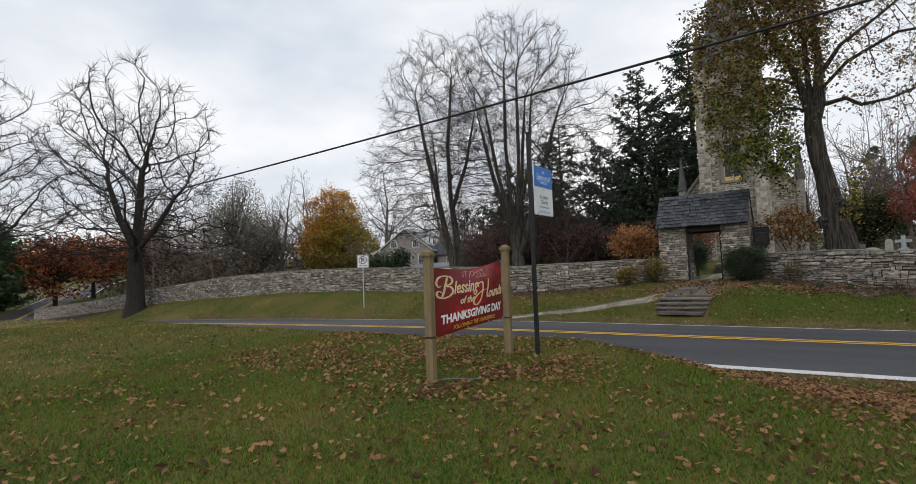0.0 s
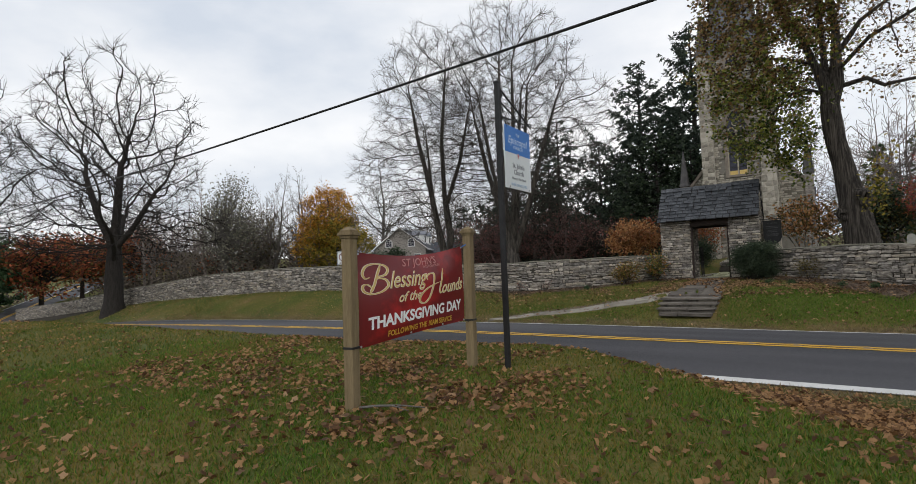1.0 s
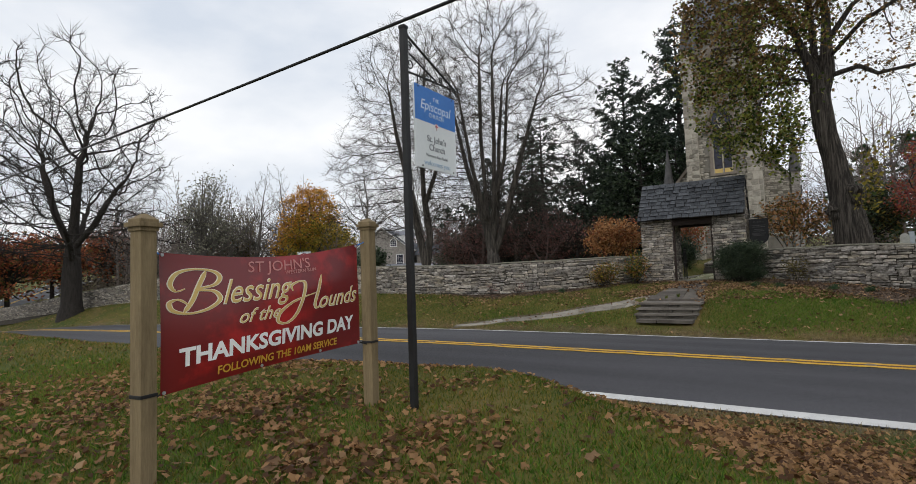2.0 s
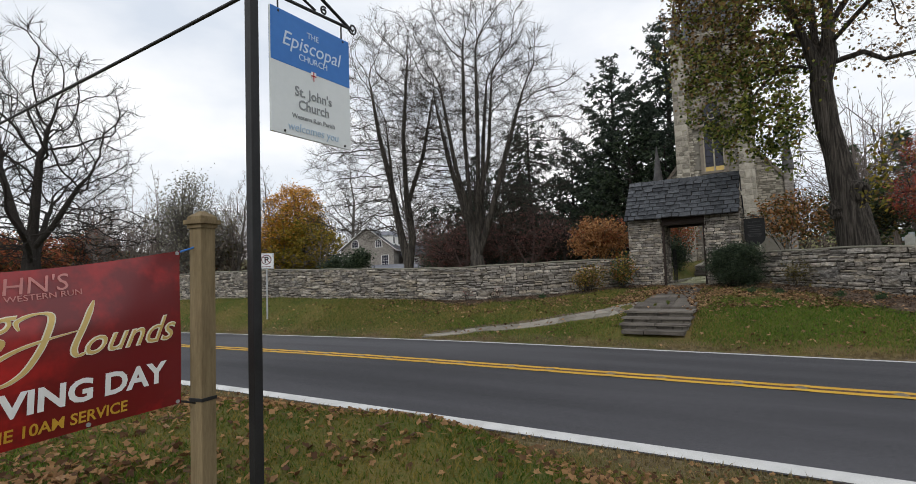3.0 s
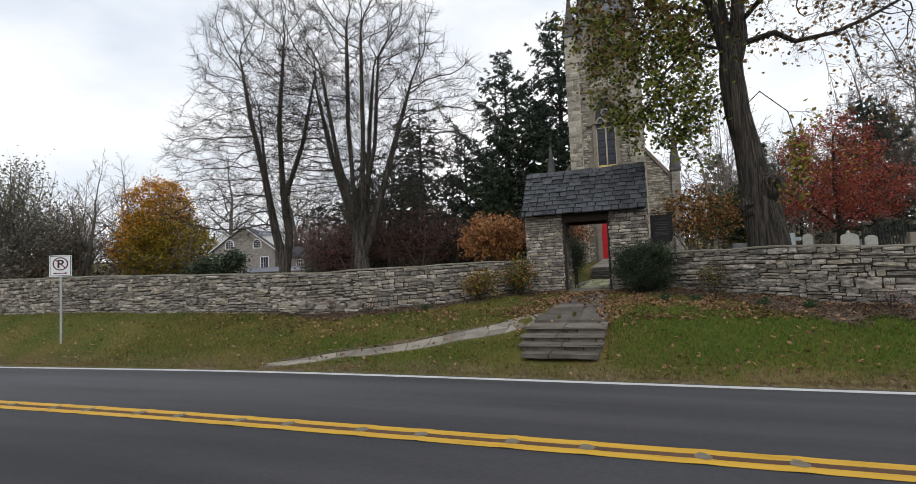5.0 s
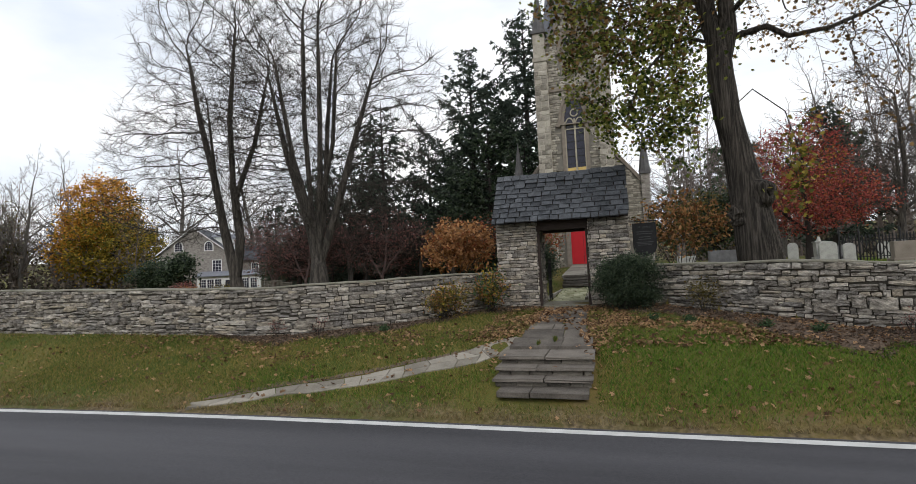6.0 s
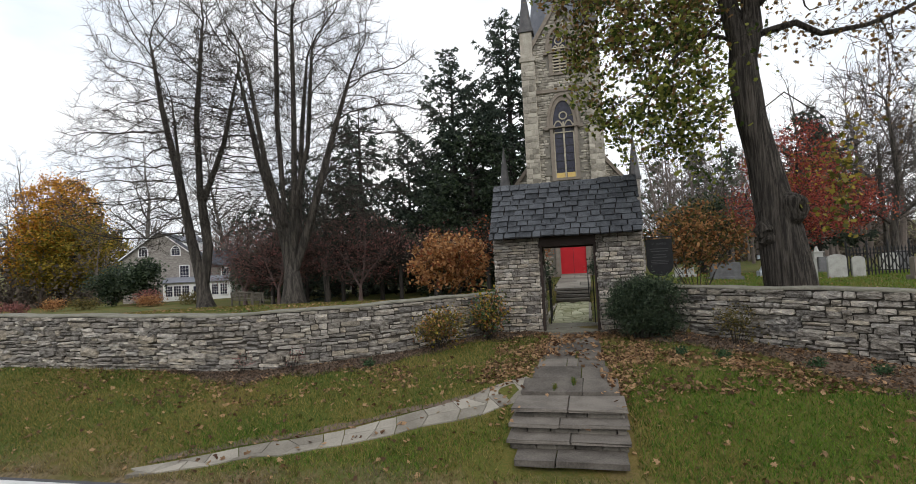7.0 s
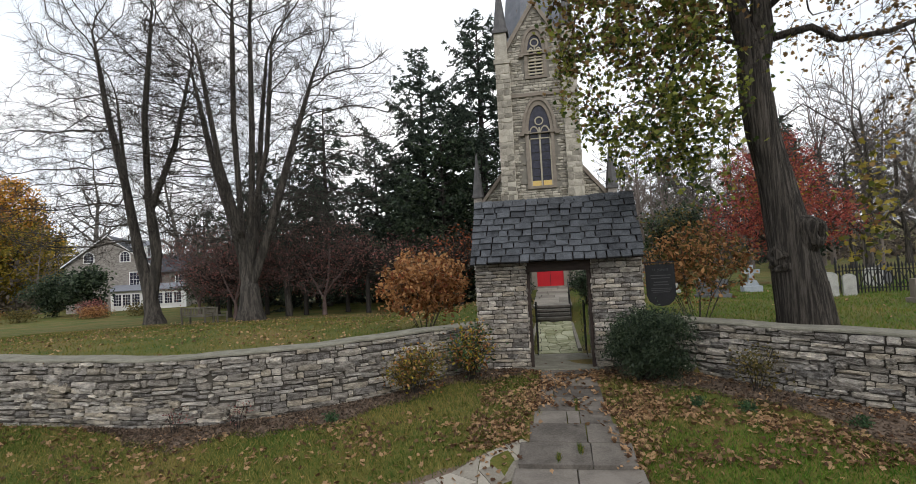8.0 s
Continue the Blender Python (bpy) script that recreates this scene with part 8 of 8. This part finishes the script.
def turf(name, rng, areas, label, material="grass_blade", verge=False, soft=0.0, inside=False):
    vs = []
    for x0, x1, y0, y1, n, h in areas:
        x, y = rng.uniform(x0, x1, n), rng.uniform(y0, y1, n)
        d = y - road_y(x)
        keep = ((d < -3.13) | (d > 3.92)) & ((y > wall_y(x) + 0.6) if inside else (y < wall_y(x) - 0.95 * bed_edge(x) - 0.04 + 0.1 * rng.normal(size=n))) & ~((np.abs(x + 4.0) < path_half(y) + 0.06) & (y > 18.95))
        mid_ = np.interp(x, [-10.8, -9.6, -8.3, -6.7, -5.6, -4.82], [18.62, 18.95, 19.35, 19.95, 20.5, 21.1])
        keep &= ~((x > -10.8) & (x < -4.7) & (np.abs(y - mid_) < 1.12 * np.interp(x, [-10.8, -9.6, -8.3, -6.7, -5.6, -4.82], [0.09, 0.18, 0.22, 0.27, 0.34, 0.46])))
        if name == "grass":
            keep &= rng.random(n) < sm(-0.2, 1.0, np.where(d > 0, d - 4.0, -3.3 - d) + 0.5 * (patchy(x, y) - 0.4))
        if soft:
            edge_ = np.minimum(np.minimum(x - x0, x1 - x), np.minimum(y - y0, y1 - y))
            keep &= rng.random(n) < sm(0, soft, edge_ + soft * 0.5 * (patchy(x * 0.7, y * 0.7) - 0.6))
        if verge:
            keep &= (rng.random(n) < np.exp(-np.abs(np.where(d > 0, d - 4.0, -3.25 - d)) / 0.45))
        x, y = x[keep], y[keep]
        z = land(x, y)
        m = len(x)
        a = rng.uniform(0, 6.28, m)
        hh = h * rng.uniform(0.5, 1.3, m)
        w = 0.006 + 0.05 * hh
        lx, ly = rng.normal(size=m) * hh * 0.6, rng.normal(size=m) * hh * 0.6
        p0 = np.stack([x - np.cos(a) * w, y - np.sin(a) * w, z - 0.01], -1)
        p1 = np.stack([x + np.cos(a) * w, y + np.sin(a) * w, z - 0.01], -1)
        p2 = np.stack([x + lx, y + ly, z + hh], -1)
        vs.append(np.stack([p0, p1, p2], 1).reshape(-1, 3))
    ob = part(name, fast_mesh(name, np.concatenate(vs), 3, M[material]))
    tagged(ob, label, "grass", kind="stuff")


turf("grass", rng, [(-10, 5, 0.5, 12.4, 240000, 0.036), (-24, -8, 1, 12.4, 60000, 0.06)], "short green lawn grass", soft=1.2)
turf("grass", rng, [(-18, -1.2, 16.5, 27, 190000, 0.065), (-4.5, 7, 16.5, 27, 38000, 0.06), (-36, -13, 16.5, 24.5, 62000, 0.065), (5, 14, 16.5, 24, 14000, 0.06), (-66, -31, 16, 25, 34000, 0.09)], "short green and straw-brown grass on the bank", "grass_bank", soft=2.2)

turf("grass", rng, [(-3.4, 11, 18.0, 22.2, 80000, 0.06), (-11, -4.7, 18.1, 20.3, 14000, 0.055), (-11, 2, 1.0, 8.0, 70000, 0.04)], "deep green grass in patches on the lawns", "grass_green", soft=0.9)
turf("grass", rng, [(-3.3, 14, 22.5, 42, 40000, 0.07)], "bright green grass of the churchyard", "grass_green", inside=True)
turf("grass", rng, [(-32, 12, 22.5, 38, 70000, 0.07)], "short green grass of the church lawn", inside=True)
turf("dry_grass", rng, [(-35, 12, 18.3, 20.5, 130000, 0.055), (-12, 5, 9.0, 11.4, 40000, 0.055)], "straw-coloured dry grass along the road edge", "straw", True)

for tx, ty, n, hh in ((-4.25, 21.0, 70, 0.09), (-3.93, 21.25, 80, 0.11), (-4.55, 22.6, 20, 0.05)):
    a, r = rng.uniform(0, 6.28, n), rng.random(n) ** 0.7 * np.array([0.035])
    px, py = tx + r * np.cos(a), ty + r * np.sin(a) * 4
    pz = np.array([path_z(v) for v in py])
    lean_ = rng.normal(size=(n, 2)) * 0.03
    wa = rng.uniform(0, 6.28, n)
    vs = np.stack([np.stack([px - 0.005 * np.cos(wa), py - 0.005 * np.sin(wa), pz], -1), np.stack([px + 0.005 * np.cos(wa), py + 0.005 * np.sin(wa), pz], -1), np.stack([px + lean_[:, 0], py + lean_[:, 1], pz + 0.012 + hh * rng.uniform(0.5, 1.2, n)], -1)], 1)
    tagged(part("grass_tuft", fast_mesh("grass_tuft", vs.reshape(-1, 3), 3, M["grass_blade"])), "green grass tuft growing between the path's flagstones", "grass", kind="stuff")
soil_c = [(-5.3, 21.15), (-5.9, 20.72), (-6.8, 20.3), (-8.3, 19.68), (-9.6, 19.26), (-10.6, 18.95)]
vs, fs = [], []
for i in range(41):
    u = i / 40 * 5
    k = min(int(u), 4)
    cx, cy = (soil_c[k][m] + (soil_c[k + 1][m] - soil_c[k][m]) * (u - k) for m in (0, 1))
    hw_ = 0.13 + 0.05 * math.sin(i * 0.9) + 0.03 * math.sin(i * 2.3)
    for o in (-0.12, hw_ * 0.4, hw_):
        vs.append((cx + 0.4 * o, cy + 0.9 * o, land1(cx + 0.4 * o, cy + 0.9 * o) + (0.012 if o < hw_ else 0.002)))
for i in range(40):
    for j in (0, 1):
        q = i * 3 + j
        fs.append((q, q + 1, q + 4, q + 3))
tagged(part("bare_soil", mesh_from("bare_soil", vs, fs, True), M["mulch"]), "strip of bare brown soil above the paved path", "soil", kind="structure")

stick_at = (BX + 0.39, 5.42, land1(BX + 0.39, 5.42) + 0.02)
stick = thing("fallen_branch", stick_at, "thin grey fallen branch lying on the lawn by the post", "branch")
w = Wood()
w.tube([Vector((-0.3, -0.16, 0.01)), Vector((-0.12, -0.1, 0.035)), Vector((0.05, 0.02, 0.03)), Vector((0.28, 0.1, 0.02))], [0.012, 0.011, 0.009, 0.005], 6)
w.tube([Vector((-0.02, -0.03, 0.03)), Vector((0.1, -0.08, 0.045)), Vector((0.2, -0.06, 0.02))], [0.008, 0.006, 0.003], 5)
part("stem", mesh_from("stem", w.v, w.f, True), M["bark_pale"], stick)

# ---- masonry, stone by stone ----
rng = np.random.default_rng(21)
wall_1, wall_2 = bpy.data.objects["wall_1"], bpy.data.objects["wall_2"]
lay(wall_run(rng, -76, -5.9), wall_1, "stone", M["stone_piece"], M["stone"], lambda p: -10.6 < p.x < -5.9, "stones")
lay(wall_run(rng, -2.3, 14), wall_2, "stone", M["stone_piece"], M["stone"], lambda p: -2.3 < p.x < 2.0, "stones")
for pier, x0, x1 in ((pier_l, GX0, OX0), (pier_r, OX1, GX1)):
    st = face_stones(rng, (x0 - 0.02, GY0), (x1 + 0.02, GY0), 0.55, 3.15, (0.065, 0.14), (0.14, 0.46))
    st += face_stones(rng, (x1, GY0), (x1, GY1), 0.55, 3.15, (0.065, 0.14), (0.14, 0.46))
    st += face_stones(rng, (x0, GY1), (x0, GY0), 0.55, 3.15, (0.065, 0.14), (0.14, 0.46))
    lay(st, pier, "stone", M["stone_piece"], M["stone"], lambda p: True, "stones")
gs = face_stones(rng, (GX1, GY0), (GX1, GY1), 3.15, 4.45, (0.09, 0.17), (0.18, 0.4), cut=lambda s, z, h: abs(s - 0.9) + h > 0.9 * (4.5 - z) / 1.35)
lay(gs, gate, "stone", M["stone_piece"], M["stone"], lambda p: True, "stones")


def window_gap(half, z0, z1):
    return lambda s, z, h: abs(TX0 + s - CX) < half + h and z0 < z < z1


both = lambda s, z, h: window_gap(0.8, 7.3, 11.2)(s, z, h) or window_gap(0.45, 11.2, 12.2)(s, z, h) or window_gap(0.6, 13.55, 15.6)(s, z, h) or window_gap(0.35, 15.6, 16.4)(s, z, h) or window_gap(0.95, 1.0, 4.6)(s, z, h) or (z > TZ and abs(TX0 + s - CX) + h > 2.2 * (TZ + 3.25 - z) / 3.3)
ms = face_stones(rng, (TX0, TY0), (TX1, TY0), 1.2, TZ + 3.1, (0.09, 0.2), (0.16, 0.55), 0.05, 0.02, both)
ms += face_stones(rng, (TX1, TY0), (TX1, TY1), 4.0, TZ, (0.09, 0.2), (0.16, 0.55), 0.05, 0.02)
ms += face_stones(rng, (TX1, NY0), (NX1, NY0), 3.0, 9.0, (0.09, 0.2), (0.16, 0.55), 0.05, 0.02, lambda s, z, h: z > NE + 0.1 and (NX1 - TX1 - s - h) < (z - NE) * 4.1 / 4.8)
ms += face_stones(rng, (NX0, NY0), (TX0, NY0), 3.0, 9.0, (0.09, 0.2), (0.16, 0.55), 0.05, 0.02, lambda s, z, h: z > NE + 0.1 and (s - h) < (z - NE) * 4.1 / 4.8)
for sx in (TX0 - 0.05, TX1 - 0.85):
    ms += face_stones(rng, (sx, TY0 - 0.45), (sx + 0.9, TY0 - 0.45), 1.2, 7.2, (0.22, 0.4), (0.3, 0.62), 0.04, 0.025)
    ms += face_stones(rng, (sx + 0.05, TY0 - 0.32), (sx + 0.85, TY0 - 0.32), 7.25, TZ - 0.1, (0.22, 0.4), (0.3, 0.62), 0.04, 0.025)
lay(ms, church, "stone", M["church_stone"], M["church_stone"], None, "masonry")
